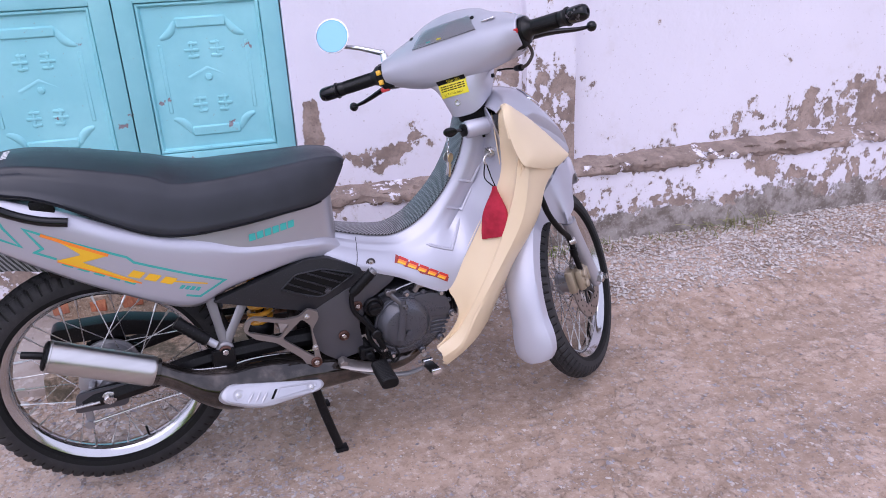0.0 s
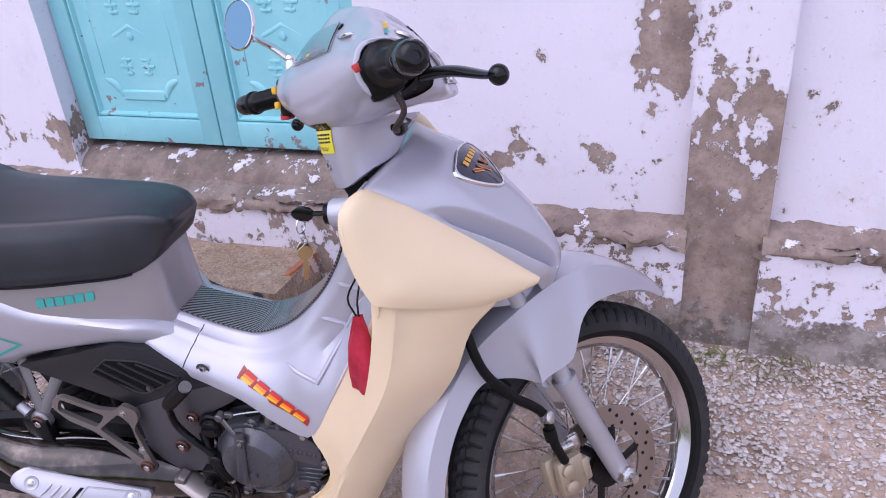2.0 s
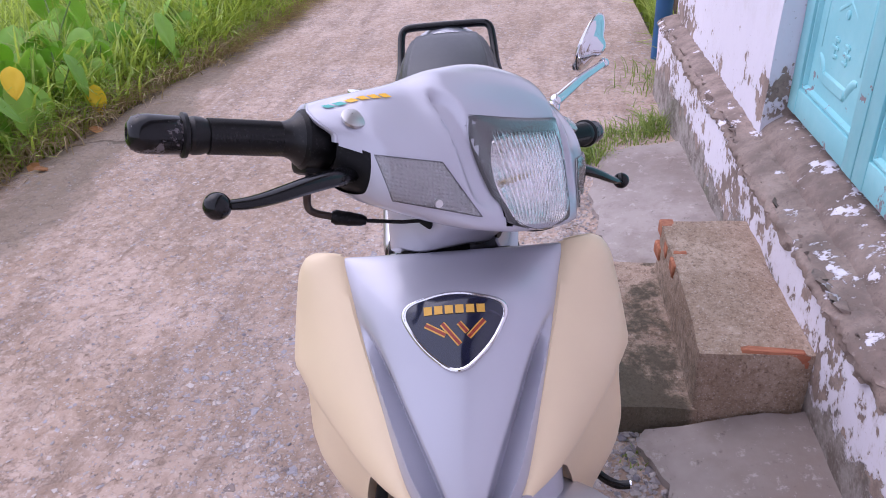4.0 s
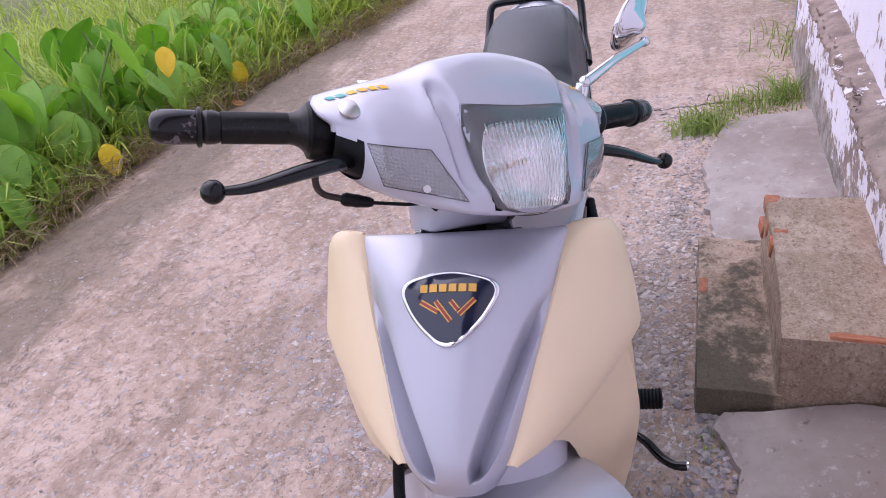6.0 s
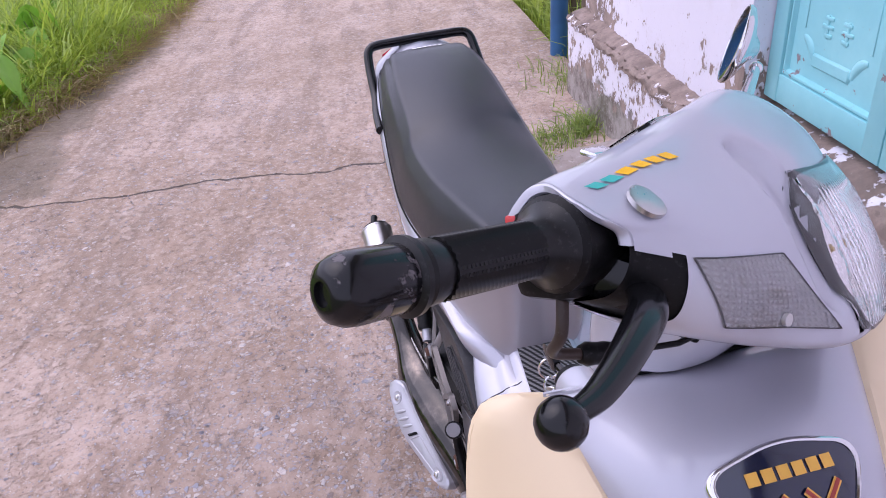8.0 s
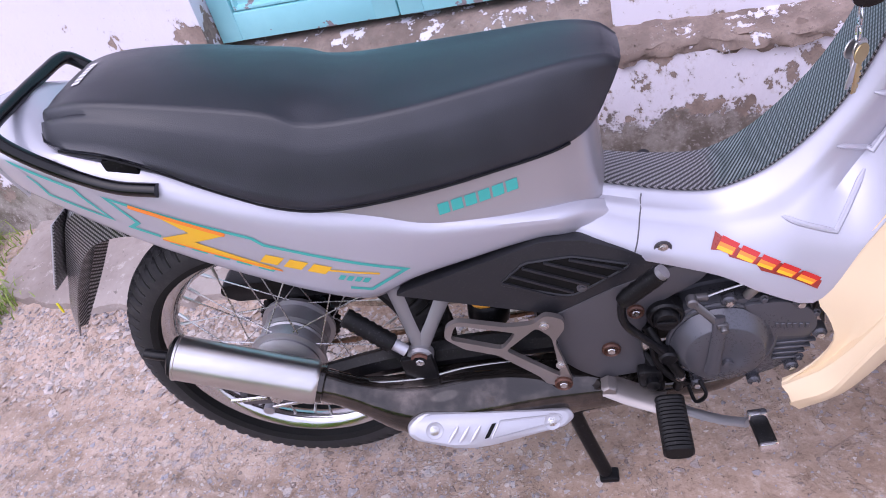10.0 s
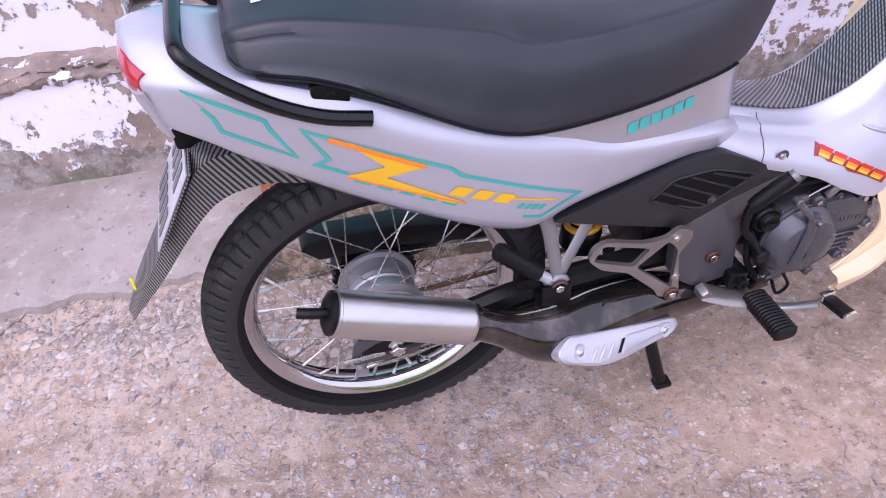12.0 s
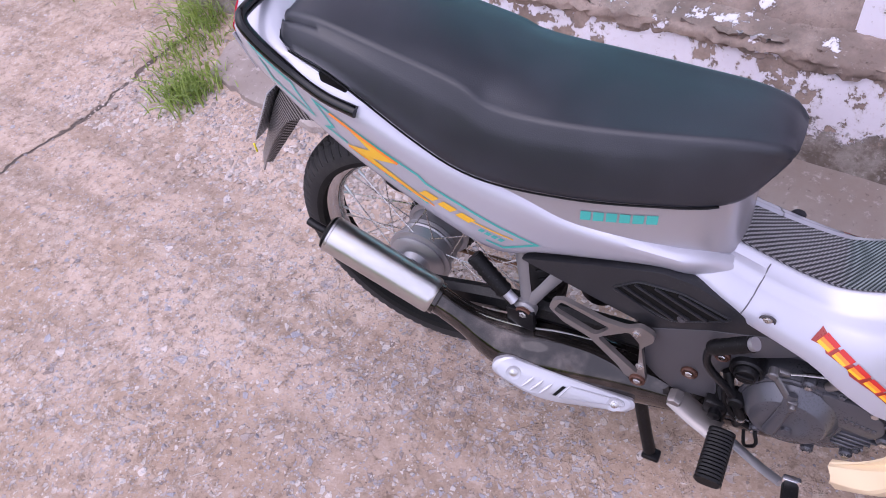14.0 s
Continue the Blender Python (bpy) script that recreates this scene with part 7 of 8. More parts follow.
    mm_ = spl3([(1.010, 0.164, 0.722), (1.002, 0.178, 0.660), (0.985, 0.190, 0.575), (0.922, 0.186, 0.458), (0.868, 0.180, 0.355), (0.845, 0.172, 0.298), (0.822, 0.166, 0.250), (0.779, 0.151, 0.218)], 30)
    ff_ = spl3([(1.136, 0.086, 0.690), (1.112, 0.100, 0.662), (1.082, 0.114, 0.628), (1.056, 0.128, 0.556), (0.985, 0.134, 0.440), (0.928, 0.140, 0.335), (0.905, 0.138, 0.285), (0.868, 0.136, 0.238), (0.795, 0.142, 0.194)], 30)
    rows = []
    for r_, m_, f_ in zip(rr_, mm_, ff_):
        row = [r_ + V((0.004, -0.012, 0.0)), r_, r_.lerp(m_, 0.3) + V((0.004, 0.005, 0.002)), r_.lerp(m_, 0.7) + V((0.003, 0.006, 0.002)), m_, m_.lerp(f_, 0.15) + V((0.003, 0.001, 0)), m_.lerp(f_, 0.5) + V((0.004, 0.004, 0)), m_.lerp(f_, 0.85), f_, f_ + V((-0.012, -0.004, 0.004))]
        row = [V((p.x, s * p.y, p.z)) for p in row]
        rows.append(row[::-1] if s > 0 else row)
    part("shield_wing", sheet(rows, 0.004), CREAM, leg, angle=30)
    # the rear flange, from the outer edge in to the silver inner shield
    inn = spl3([(0.952, 0.124, 0.846), (0.948, 0.130, 0.806), (0.950, 0.134, 0.765), (0.956, 0.127, 0.690), (0.930, 0.127, 0.620), (0.896, 0.127, 0.566), (0.853, 0.128, 0.489), (0.808, 0.134, 0.412), (0.824, 0.139, 0.372), (0.832, 0.142, 0.335), (0.812, 0.142, 0.292), (0.770, 0.142, 0.250)], 40)
    out = spl3([(0.953, 0.152, 0.849), (0.946, 0.172, 0.840), (0.948, 0.182, 0.816), (0.962, 0.190, 0.776), (0.982, 0.196, 0.735), (0.968, 0.185, 0.665), (0.945, 0.180, 0.565), (0.915, 0.176, 0.480), (0.880, 0.168, 0.395), (0.856, 0.160, 0.345), (0.832, 0.154, 0.300), (0.772, 0.146, 0.249)], 40)
    rows = []
    for a, b in zip(inn, out):
        row = [a.lerp(b, f) + V((0.010, -0.006, 0)) * math.sin(math.pi * f) for f in (0, 0.15, 0.35, 0.55, 0.75, 0.9, 1.0)]
        row = [V((p.x, s * p.y, p.z)) for p in row]
        rows.append(row if s > 0 else row[::-1])
    part("flange", sheet(rows, 0.003), CREAM, leg, angle=50)

# front cowl with its two hollows
CZ = [(0.0, 0.836), (0.05, 0.850), (0.10, 0.860), (0.16, 0.8615), (0.36, 0.852), (0.55, 0.808), (0.74, 0.760), (0.88, 0.714), (0.95, 0.684), (1.0, 0.656)]
CX = [(0.0, 0.944), (0.05, 0.962), (0.10, 0.981), (0.16, 1.000), (0.36, 1.062), (0.55, 1.115), (0.74, 1.162), (0.88, 1.193), (0.95, 1.203), (1.0, 1.196)]
EX = [(0.0, 0.942), (0.05, 0.956), (0.09, 0.966), (0.16, 0.990), (0.5, 1.068), (0.85, 1.150), (0.94, 1.172), (1.0, 1.180)]
EY = [(0.0, 0.131), (0.05, 0.130), (0.09, 0.128), (0.16, 0.122), (0.5, 0.098), (0.85, 0.070), (0.94, 0.058), (1.0, 0.040)]
EZ = [(0.0, 0.838), (0.05, 0.848), (0.09, 0.851), (0.16, 0.836), (0.5, 0.778), (0.85, 0.708), (0.94, 0.684), (1.0, 0.656)]
INNER = [(0.32, 0.975), (0.46, 0.82), (0.565, 0.72), (0.665, 0.63), (0.765, 0.51), (0.86, 0.36), (0.91, 0.29), (0.95, 0.30)]
OUTER = [(0.32, 0.985), (0.46, 0.965), (0.565, 0.94), (0.665, 0.905), (0.765, 0.86), (0.86, 0.79), (0.92, 0.66), (0.95, 0.50)]
rows = []
for j in range(151):
    v = j / 150
    c, e = V((spl(CX, v), 0, spl(CZ, v))), V((spl(EX, v), spl(EY, v), spl(EZ, v)))
    row = []
    for i in range(-70, 71):
        u = i / 70
        a = abs(u)
        w = 0.55 * a * a + 0.45 * a ** 5
        p = V((c.x + (e.x - c.x) * w, u * e.y, c.z + (e.z - c.z) * w))
        ai, ao = spl(INNER, v), spl(OUTER, v)
        q = (a - ai) / max(ao - ai, 0.02)
        if 0 < q < 1:
            deep = step01(0.30, 0.58, v) * (1 - step01(0.920, 0.955, v))
            p += V((-0.62, 0, -0.78)) * 0.043 * deep * step01(0, 0.24, q) * (1 - q) ** 0.9
        if a > 0.9:
            p += V((-0.4, 0, -0.6)) * 0.004 * ((a - 0.9) / 0.1) ** 2
        row.append(p)
    rows.append(row)
cowl = part("front_cowl", sheet(rows[::-1], 0.003), SILVER, bike, "silver front cowl with two tapering hollows")
# black strip added for the shaded gap along the cowl's top edge
part("edge_seal", tube([p + V((-0.003, 0, -0.001)) for p in rows[0][34:-34:4]], 0.0035, 6), BLACK, cowl)
ct_bm = bmesh.new()
ct_bm.from_mesh(cowl.data)
ctree = BVHTree.FromBMesh(ct_bm)
ct_bm.free()
CN = V((0.60, 0, 0.80)).normalized()
CU = V((-0.80, 0, 0.60)).normalized()


def on_cowl(y, up, lift, base=V((1.082, 0, 0.834))):
    """A point of the badge: y to the left, up along the cowl."""
    o = base + CU * up + V((0, y, 0))
    h = ctree.ray_cast(o + CN * 0.1, -CN)[0]
    return (h or o) + CN * lift


tri = rounded([(-0.064, 0.026), (0.0, 0.041), (0.064, 0.026), (0.041, -0.020), (0.0, -0.057), (-0.041, -0.020)], 0.024, 7)


def badge_ring(scale, lift):
    return [on_cowl(y * scale, z * scale - 0.004, lift) for y, z in tri]


badge = part("badge", loft([badge_ring(0.89, 0.0), badge_ring(0.89, 0.0030), badge_ring(0.66, 0.0036), badge_ring(0.38, 0.0038)], True, True), NAVY, bike, "navy triangular badge with a chrome rim")
part("badge_rim", loft([badge_ring(q, h) for q, h in ((0.975, -0.003), (0.975, 0.0028), (0.955, 0.0042), (0.920, 0.0046), (0.885, 0.0038), (0.885, -0.003))] , True, False), CHROME, badge)


def on_badge(shapes, lift):
    bm = bmesh.new()
    for o in shapes:
        bm.faces.new([bm.verts.new(on_cowl(y, z - 0.004, 0.0042 + lift)) for y, z in o])
    return bm


for k in range(6):
    y0 = -0.031 + 0.0108 * k
    part("letter_bar", on_badge([[(y0 + 0.0084, 0.012), (y0, 0.012), (y0, 0.021), (y0 + 0.0084, 0.021)]], 0.0006), GOLD, badge, "gold lettering bar")


def on_badge_line(line, w, lift):
    bm = bmesh.new()
    pts = spl3([(y, z, 0) for y, z in line], 14)
    prs = []
    for i, p in enumerate(pts):
        d = (pts[min(i + 1, 13)] - pts[max(i - 1, 0)]).normalized()
        prs.append([bm.verts.new(on_cowl(p.x - d.y * w * q, p.y + d.x * w * q - 0.004, 0.0042 + lift)) for q in (-0.5, 0.5)])
    for a_, b_ in zip(prs, prs[1:]):
        bm.faces.new((a_[0], a_[1], b_[1], b_[0]))
    return bm


for line in ([(-0.030, 0.002), (-0.010, -0.010)], [(-0.013, 0.002), (0.004, -0.020)], [(0.004, 0.002), (0.012, -0.008)], [(0.030, 0.004), (0.013, -0.013)]):
    part("monogram", on_badge_line(line, 0.0058, 0.0005), GOLD, badge, "gold monogram outline")
    part("monogram", on_badge_line(line, 0.0030, 0.0010), CRIMSON, badge, "crimson monogram stroke")
# dark inner wall behind the shields, and the steering head cover
bm = tube([(1.00, 0, 0.70), (0.955, 0, 0.83)], 0.034, 16)
box((1.0, 0, 0.62), (0.09, 0.20, 0.22), 0.03, bm)
part("head_tube", bm, FRAME_BLACK, bike)
rows = []
for k in range(9):
    f = k / 8
    rows.append([(0.935 + 0.05 * (1 - abs(u)) + 0.05 * f, u * (0.125 - 0.02 * f), 0.815 - 0.25 * f) for u in [-1 + i / 6 for i in range(13)]])
part("inner_panel", sheet(rows, 0.003), CREAM, bike)
# ignition housing, key and bunch
bm = lathe([(0.021, -0.03), (0.021, 0.055), (0.018, 0.060), (0.013, 0.061)], 28, aim((0.945, -0.070, 0.792), (-0.92, -0.10, -0.05)))
part("ignition_housing", bm, SILVER, bike)
part("lock", lathe([(0.015, 0.055), (0.015, 0.068), (0.006, 0.070)], 24, aim((0.945, -0.070, 0.792), (-0.92, -0.10, -0.05))), BLACK, bike)
keys = root("key_bunch", "bunch of keys hanging from the ignition key", "keys", BIKE)
bm = loft([[V((0.845 + 0.017 * math.cos(a) * q, -0.083 + y, 0.790 + 0.011 * math.sin(a) * q)) for a in [k * math.pi / 8 for k in range(16)]] for y, q in ((-0.004, 0.8), (-0.003, 1), (0.003, 1), (0.004, 0.8))])
tube([(0.858, -0.082, 0.790), (0.880, -0.080, 0.791)], 0.004, 8, True, bm)
part("ignition_key", bm, GLOSS, keys, "black plastic ignition key")
part("key_ring", tube([(0.838 + 0.002 * math.cos(a), -0.083 + 0.010 * math.cos(a), 0.770 + 0.012 * math.sin(a)) for a in [k * math.pi / 10 for k in range(21)]], 0.0012, 6), CHROME, keys)
part("key_ring", tube([(0.838, -0.083 + 0.006 * math.cos(a), 0.750 + 0.010 * math.sin(a)) for a in [k * math.pi / 10 for k in range(21)]], 0.0012, 6), CHROME, keys)
for x, y, rot, mt in ((0.842, -0.090, 8, BRASS), (0.832, -0.080, -14, STEEL), (0.846, -0.078, 20, STEEL)):
    km = pose(x, y, 0.742, 0, rot, 35)
    bm = lathe([(0.011, -0.001), (0.0115, 0), (0.011, 0.001)], 16, km @ Matrix.Translation((0, 0, -0.012)))
    box((0, 0, -0.040), (0.007, 0.0018, 0.036), 0.0004, bm, m=km)
    for q in range(4):
        box((0.004, 0, -0.030 - 0.007 * q), (0.003, 0.0016, 0.004), 0, bm, m=km)
    part("key", bm, mt, keys)
# bag hook and pouch
bm = lathe([(0.013, 0), (0.013, 0.012), (0.010, 0.016), (0.0001, 0.016)], 20, aim((0.950, -0.088, 0.730), (-0.9, -0.4, 0)))
tube(spl3([(0.936, -0.095, 0.728), (0.926, -0.100, 0.722), (0.922, -0.103, 0.712), (0.928, -0.106, 0.706)], 8), 0.003, 8, True, bm)
part("bag_hook", bm, STEEL, bike)
pouch = root("pouch", "small red drawstring pouch hanging from the bag hook", "pouch", BIKE)
rings = []
for k in range(17):
    f = k / 16
    z = 0.662 - 0.125 * f
    w = 0.005 + 0.029 * step01(0.0, 0.6, f) + 0.0015 * math.sin(9 * f)
    dd = 0.005 + 0.009 * math.sin(math.pi * min(1, f * 1.02)) + 0.001
    c = V((0.930 - 0.004 * f, -0.146 - 0.014 * f, z))
    fw, sd = V((0.76, -0.65, 0)).normalized(), V((0.65, 0.76, 0)).normalized()
    rings.append([c + fw * w * math.cos(a) + sd * (dd + 0.0022 * math.sin(5 * a + 8 * f)) * math.sin(a) + V((0, 0, 0.010 * math.cos(a) * f)) for a in [2 * math.pi * q / 24 for q in range(24)]])
part("bag", loft(rings), CLOTH, pouch, "red cloth bag")
bm = tube(spl3([(0.924, -0.104, 0.708), (0.912, -0.130, 0.680), (0.928, -0.146, 0.662)], 8), 0.0016, 6)
tube(spl3([(0.928, -0.106, 0.706), (0.928, -0.134, 0.680), (0.932, -0.147, 0.662)], 8), 0.0016, 6, True, bm)
part("cord", bm, BLACK, pouch)
wing = [(0.944, 0.552), (0.956, 0.558), (0.960, 0.572), (0.956, 0.594), (0.950, 0.574), (0.944, 0.564)]
bt = tree_of(pouch.children[0])
part("print", draped(bt, [wing], 0.0012, 1, -1.0, -0.16), WHITE_PRINT, pouch, "pale printed mark")

# ---- steering assembly, built straight ahead and turned with the fork ----
def turned(name, bm, mat, label="", parent=None, angle=38, m=TURNED):
    return part(name, bm, mat, parent or bike, label, m if parent is None else None, angle)


def with_fork(name, bm, mat, label="", parent=None, angle=38):
    return turned(name, bm, mat, label, parent, angle, FORK_TURNED)


FORK = V((-math.sin(CASTER), 0, math.cos(CASTER)))
# fork legs
for s in (-1, 1):
    a = FRONT + V((0.006, s * 0.074, 0.0))
    bm = tube([a - FORK * 0.022, a, a + FORK * 0.05, a + FORK * 0.19, a + FORK * 0.215], [0.013, 0.0175, 0.0185, 0.0185, 0.021], 18)
    tube([a + FORK * 0.21, a + FORK * 0.40], 0.0145, 14, True, bm)
    leg = with_fork("fork_leg", bm, PAINTED_ALLOY, "silver telescopic fork leg")
    bm = lathe([(0.016, -0.006), (0.016, 0.012), (0.012, 0.016), (0.008, 0.017), (0.008, 0.026)], 6, aim(a + V((0, s * 0.012, 0)), (0, s, 0)))
    with_fork("axle_nut", bm, STEEL, "", leg)
# brake disc with slots and holes as a ring with a carrier
bm = bmesh.new()
n = 96
rings = []
T = Matrix.Translation(FRONT)
for h, r in ((-0.044, 0.070), (-0.044, 0.108), (-0.048, 0.108), (-0.048, 0.070)):
    rings.append([T @ V((r * math.cos(2 * math.pi * k / n), h, r * math.sin(2 * math.pi * k / n))) for k in range(n)])
rings.append(rings[0])
faces_between(bm, rings, True, False)
disc = with_fork("brake_disc", bm, DISC, "drilled steel front brake disc")
hole_me = as_mesh("disc_hole", lathe([(0.0034, -0.0026), (0.0034, 0.0026), (0.0001, 0.0026)], 8), FRAME_BLACK)
for k in range(36):
    a = 2 * math.pi * k / 36
    r = 0.080 + 0.010 * (k % 3)
    part("disc_hole", hole_me, None, disc, m=Matrix.Translation(FRONT + V((r * math.cos(a), -0.046, r * math.sin(a)))))
for k in range(6):
    a = k * math.pi / 3
    with_fork("carrier_arm", tube([FRONT + V((0.028 * math.cos(a), -0.046, 0.028 * math.sin(a))), FRONT + V((0.074 * math.cos(a + 0.25), -0.046, 0.074 * math.sin(a + 0.25)))], 0.008, 8, True, None, 0.3, up=(0, 1, 0)), FRAME_BLACK, "", disc)
with_fork("disc_carrier", lathe([(0.034, -0.052), (0.034, -0.040), (0.0001, -0.040)], 28, T), FRAME_BLACK, "", disc)
# caliper behind the leg
m = Matrix.Translation((1.158, -0.062, 0.300)) @ pose(0, 0, 0, 0, -10, 0) @ Matrix.Scale(0.82, 4)
bm = box((0, 0.012, 0), (0.080, 0.032, 0.085), 0.012, m=m)
box((0.004, -0.018, 0.000), (0.066, 0.026, 0.078), 0.011, bm, m=m)
box((0.035, -0.026, 0.0), (0.020, 0.016, 0.050), 0.006, bm, m=m)
lathe([(0.014, 0), (0.014, -0.010), (0.010, -0.013), (0.0001, -0.013)], 20, m @ Matrix.Translation((-0.008, -0.028, 0.018)), bm)
lathe([(0.014, 0), (0.014, -0.010), (0.010, -0.013), (0.0001, -0.013)], 20, m @ Matrix.Translation((-0.008, -0.028, -0.018)), bm)
cal = with_fork("brake_caliper", bm, BRONZE, "bronze-coloured brake caliper")
bm = tube([m @ V((0.03, -0.005, 0.048)), m @ V((-0.02, -0.005, 0.055))], 0.008, 12)
box((0.040, 0.005, 0.045), (0.030, 0.014, 0.030), 0.004, bm, m=m)
with_fork("caliper_bracket", bm, STEEL, "", cal)
bm = tube(spl3([tuple(m @ V((-0.005, -0.025, 0.035))), (1.132, -0.084, 0.365), (1.116, -0.086, 0.420), (1.066, -0.085, 0.462), (1.024, -0.082, 0.512), (1.004, -0.078, 0.578), (1.0, -0.05, 0.66)], 36), 0.0078, 12)
tube([(1.124, -0.085, 0.392), (1.128, -0.084, 0.372)], 0.0105, 12, True, bm)
with_fork("brake_hose", bm, BLACK, "black rubber brake hose")
with_fork("hose_bolt", lathe([(0.010, 0), (0.010, 0.014), (0.007, 0.016), (0.0001, 0.016)], 16, aim((1.118, -0.084, 0.412), (0.3, -1, 0.2))), STEEL)

# front mudguard: an arched loft round the wheel
ARC = [(53, 0.326, 0.008, 0.003), (56, 0.328, 0.026, 0.008), (63, 0.335, 0.046, 0.014), (74, 0.347, 0.062, 0.026), (84, 0.362, 0.079, 0.042), (92, 0.374, 0.089, 0.054), (97, 0.378, 0.094, 0.064), (100, 0.379, 0.094, 0.084), (102.5, 0.380, 0.094, 0.122), (104.5, 0.380, 0.094, 0.132), (112, 0.378, 0.092, 0.130), (119, 0.374, 0.084, 0.132), (124, 0.371, 0.072, 0.125), (129, 0.368, 0.060, 0.085), (136, 0.365, 0.052, 0.044), (146, 0.361, 0.047, 0.034), (162, 0.358, 0.043, 0.030), (180, 0.358, 0.043, 0.028), (189, 0.366, 0.051, 0.026), (195, 0.374, 0.050, 0.018), (198, 0.376, 0.038, 0.010)]
ks = [[(a[0], a[q]) for a in ARC] for q in (1, 2, 3)]
rows = []
for k in range(121):
    deg = 53 + 144.5 * k / 120
    r, w, d = (spl(c, deg) for c in ks)
    a = radians(deg)
    up = V((math.cos(a), 0, math.sin(a)))
    c = FRONT + V((0.0, 0, 0.004)) + up * r
    # the skirts hang straight down over the fork, elsewhere towards the axle
    low = V((0.02, 0, -1)).lerp(-up, 1 - step01(70, 94, deg) * (1 - step01(112, 124, deg))).normalized()
    row = []
    for j in range(-10, 11):
        u = j / 10
        q = abs(u)
        if q < 0.6:
            t = q / 0.6
            p = c + V((0, math.copysign(w * t ** 0.9, u) if u else 0, 0)) - up * (0.016 * t * t * min(1, w / 0.04))
        else:
            t = (q - 0.6) / 0.4
            p = c + V((0, math.copysign(w + 0.004 * t, u), 0)) - up * (0.016 * min(1, w / 0.04)) + low * d * t
        row.append(p)
    rows.append(row)
fender = with_fork("front_mudguard", sheet(rows, 0.003), SILVER, "silver front mudguard with a long rear flap", None, 45)
# hood between mudguard and cowl
rows = []
for k in range(11):
    f = k / 10
    c = V((1.110, 0, 0.600)) + FORK * (0.16 * f)
    rows.append([c + V((0.085 * math.cos(t) * (1 - 0.15 * f), 0.082 * math.sin(t) * (1 + 0.1 * f), 0)) for t in [radians(-130 + 260 * j / 20) for j in range(21)]])
with_fork("fork_shroud", sheet(rows, 0.003), SILVER, "silver shroud over the fork crown")

# handlebar cover: loft from end to end
def nac(*pts):
    return pts


SECT = {
    0.000: nac((0.912, 1.052), (0.958, 1.040), (0.990, 1.012), (1.028, 0.965), (1.055, 0.930), (1.046, 0.915), (0.965, 0.907), (0.888, 0.888), (0.858, 0.905), (0.850, 0.960), (0.862, 0.990), (0.886, 1.026)),
    0.072: nac((0.920, 1.043), (0.958, 1.031), (0.987, 1.007), (1.020, 0.962), (1.043, 0.930), (1.035, 0.915), (0.960, 0.907), (0.886, 0.892), (0.857, 0.912), (0.850, 0.960), (0.863, 0.992), (0.892, 1.026)),
    0.110: nac((0.916, 1.024), (0.950, 1.010), (0.982, 0.988), (1.004, 0.960), (1.014, 0.930), (1.006, 0.914), (0.950, 0.908), (0.886, 0.898), (0.856, 0.920), (0.851, 0.960), (0.862, 0.988), (0.888, 1.014)),
    0.150: nac((0.906, 1.010), (0.936, 1.000), (0.966, 0.980), (0.982, 0.956), (0.986, 0.932), (0.976, 0.920), (0.936, 0.910), (0.890, 0.910), (0.860, 0.926), (0.853, 0.958), (0.862, 0.984), (0.882, 1.002)),
    0.167: nac((0.893, 1.000), (0.919, 0.995), (0.946, 0.980), (0.958, 0.958), (0.958, 0.936), (0.948, 0.926), (0.922, 0.918), (0.887, 0.917), (0.861, 0.929), (0.853, 0.957), (0.859, 0.978), (0.873, 0.994)),
    0.184: nac((0.884, 0.992), (0.907, 0.990), (0.929, 0.980), (0.938, 0.960), (0.934, 0.940), (0.922, 0.929), (0.904, 0.922), (0.880, 0.921), (0.862, 0.932), (0.853, 0.955), (0.857, 0.973), (0.866, 0.986)),
}
keysY = sorted(SECT)
stations = []
for k in range(-70, 71):
    y = 0.184 * k / 70
    pts = []
    for j in range(12):
        px = spl([(-q, SECT[q][j][0]) for q in reversed(keysY[1:])] + [(q, SECT[q][j][0]) for q in keysY], y)
        pz = spl([(-q, SECT[q][j][1]) for q in reversed(keysY[1:])] + [(q, SECT[q][j][1]) for q in keysY], y)
        pts.append(V((px, y, pz)))
    dense = []
    for j in range(12):
        a, b, c, d = pts[j - 1], pts[j], pts[(j + 1) % 12], pts[(j + 2) % 12]
        for t in (0, 0.125, 0.25, 0.375, 0.5, 0.625, 0.75, 0.875):
            dense.append(0.5 * ((2 * b) + (c - a) * t + (2 * a - 5 * b + 4 * c - d) * t * t + (3 * b - a - 3 * c + d) * t ** 3))
    stations.append(dense)
# the upper shell runs out to a pointed visor over each end
for ring in stations:
    for p in ring:
        reach = step01(0.140, 0.184, abs(p.y)) * step01(0.976, 0.990, p.z) * step01(0.868, 0.900, p.x)
        p.y += math.copysign(0.013 * reach, p.y)
        p.z -= 0.003 * reach
# brow hollows beside the lamp
lips = {s: [p.copy() for p in (stations[-1] if s > 0 else stations[0]) if not (p.x > 0.910 and p.z < 0.968)] for s in (-1, 1)}
for ring in stations:
    for p in ring:
        for s in (-1, 1):
            a, b = V((0.083, 1.018)), V((0.068, 0.955))
            w = V((s * p.y, p.z))
            t = min(1.0, max(0.0, (w - a).dot(b - a) / (b - a).length_squared))
            q = (w - a - (b - a) * t).length / (0.013 + 0.004 * t)
            if q < 1 and p.x > 0.93:
                p += V((-0.6, 0, -0.5)) * 0.0130 * step01(1.0, 0.55, q) * (1 - 0.5 * t)
bm = loft(stations)
ntree = BVHTree.FromBMesh(bm)


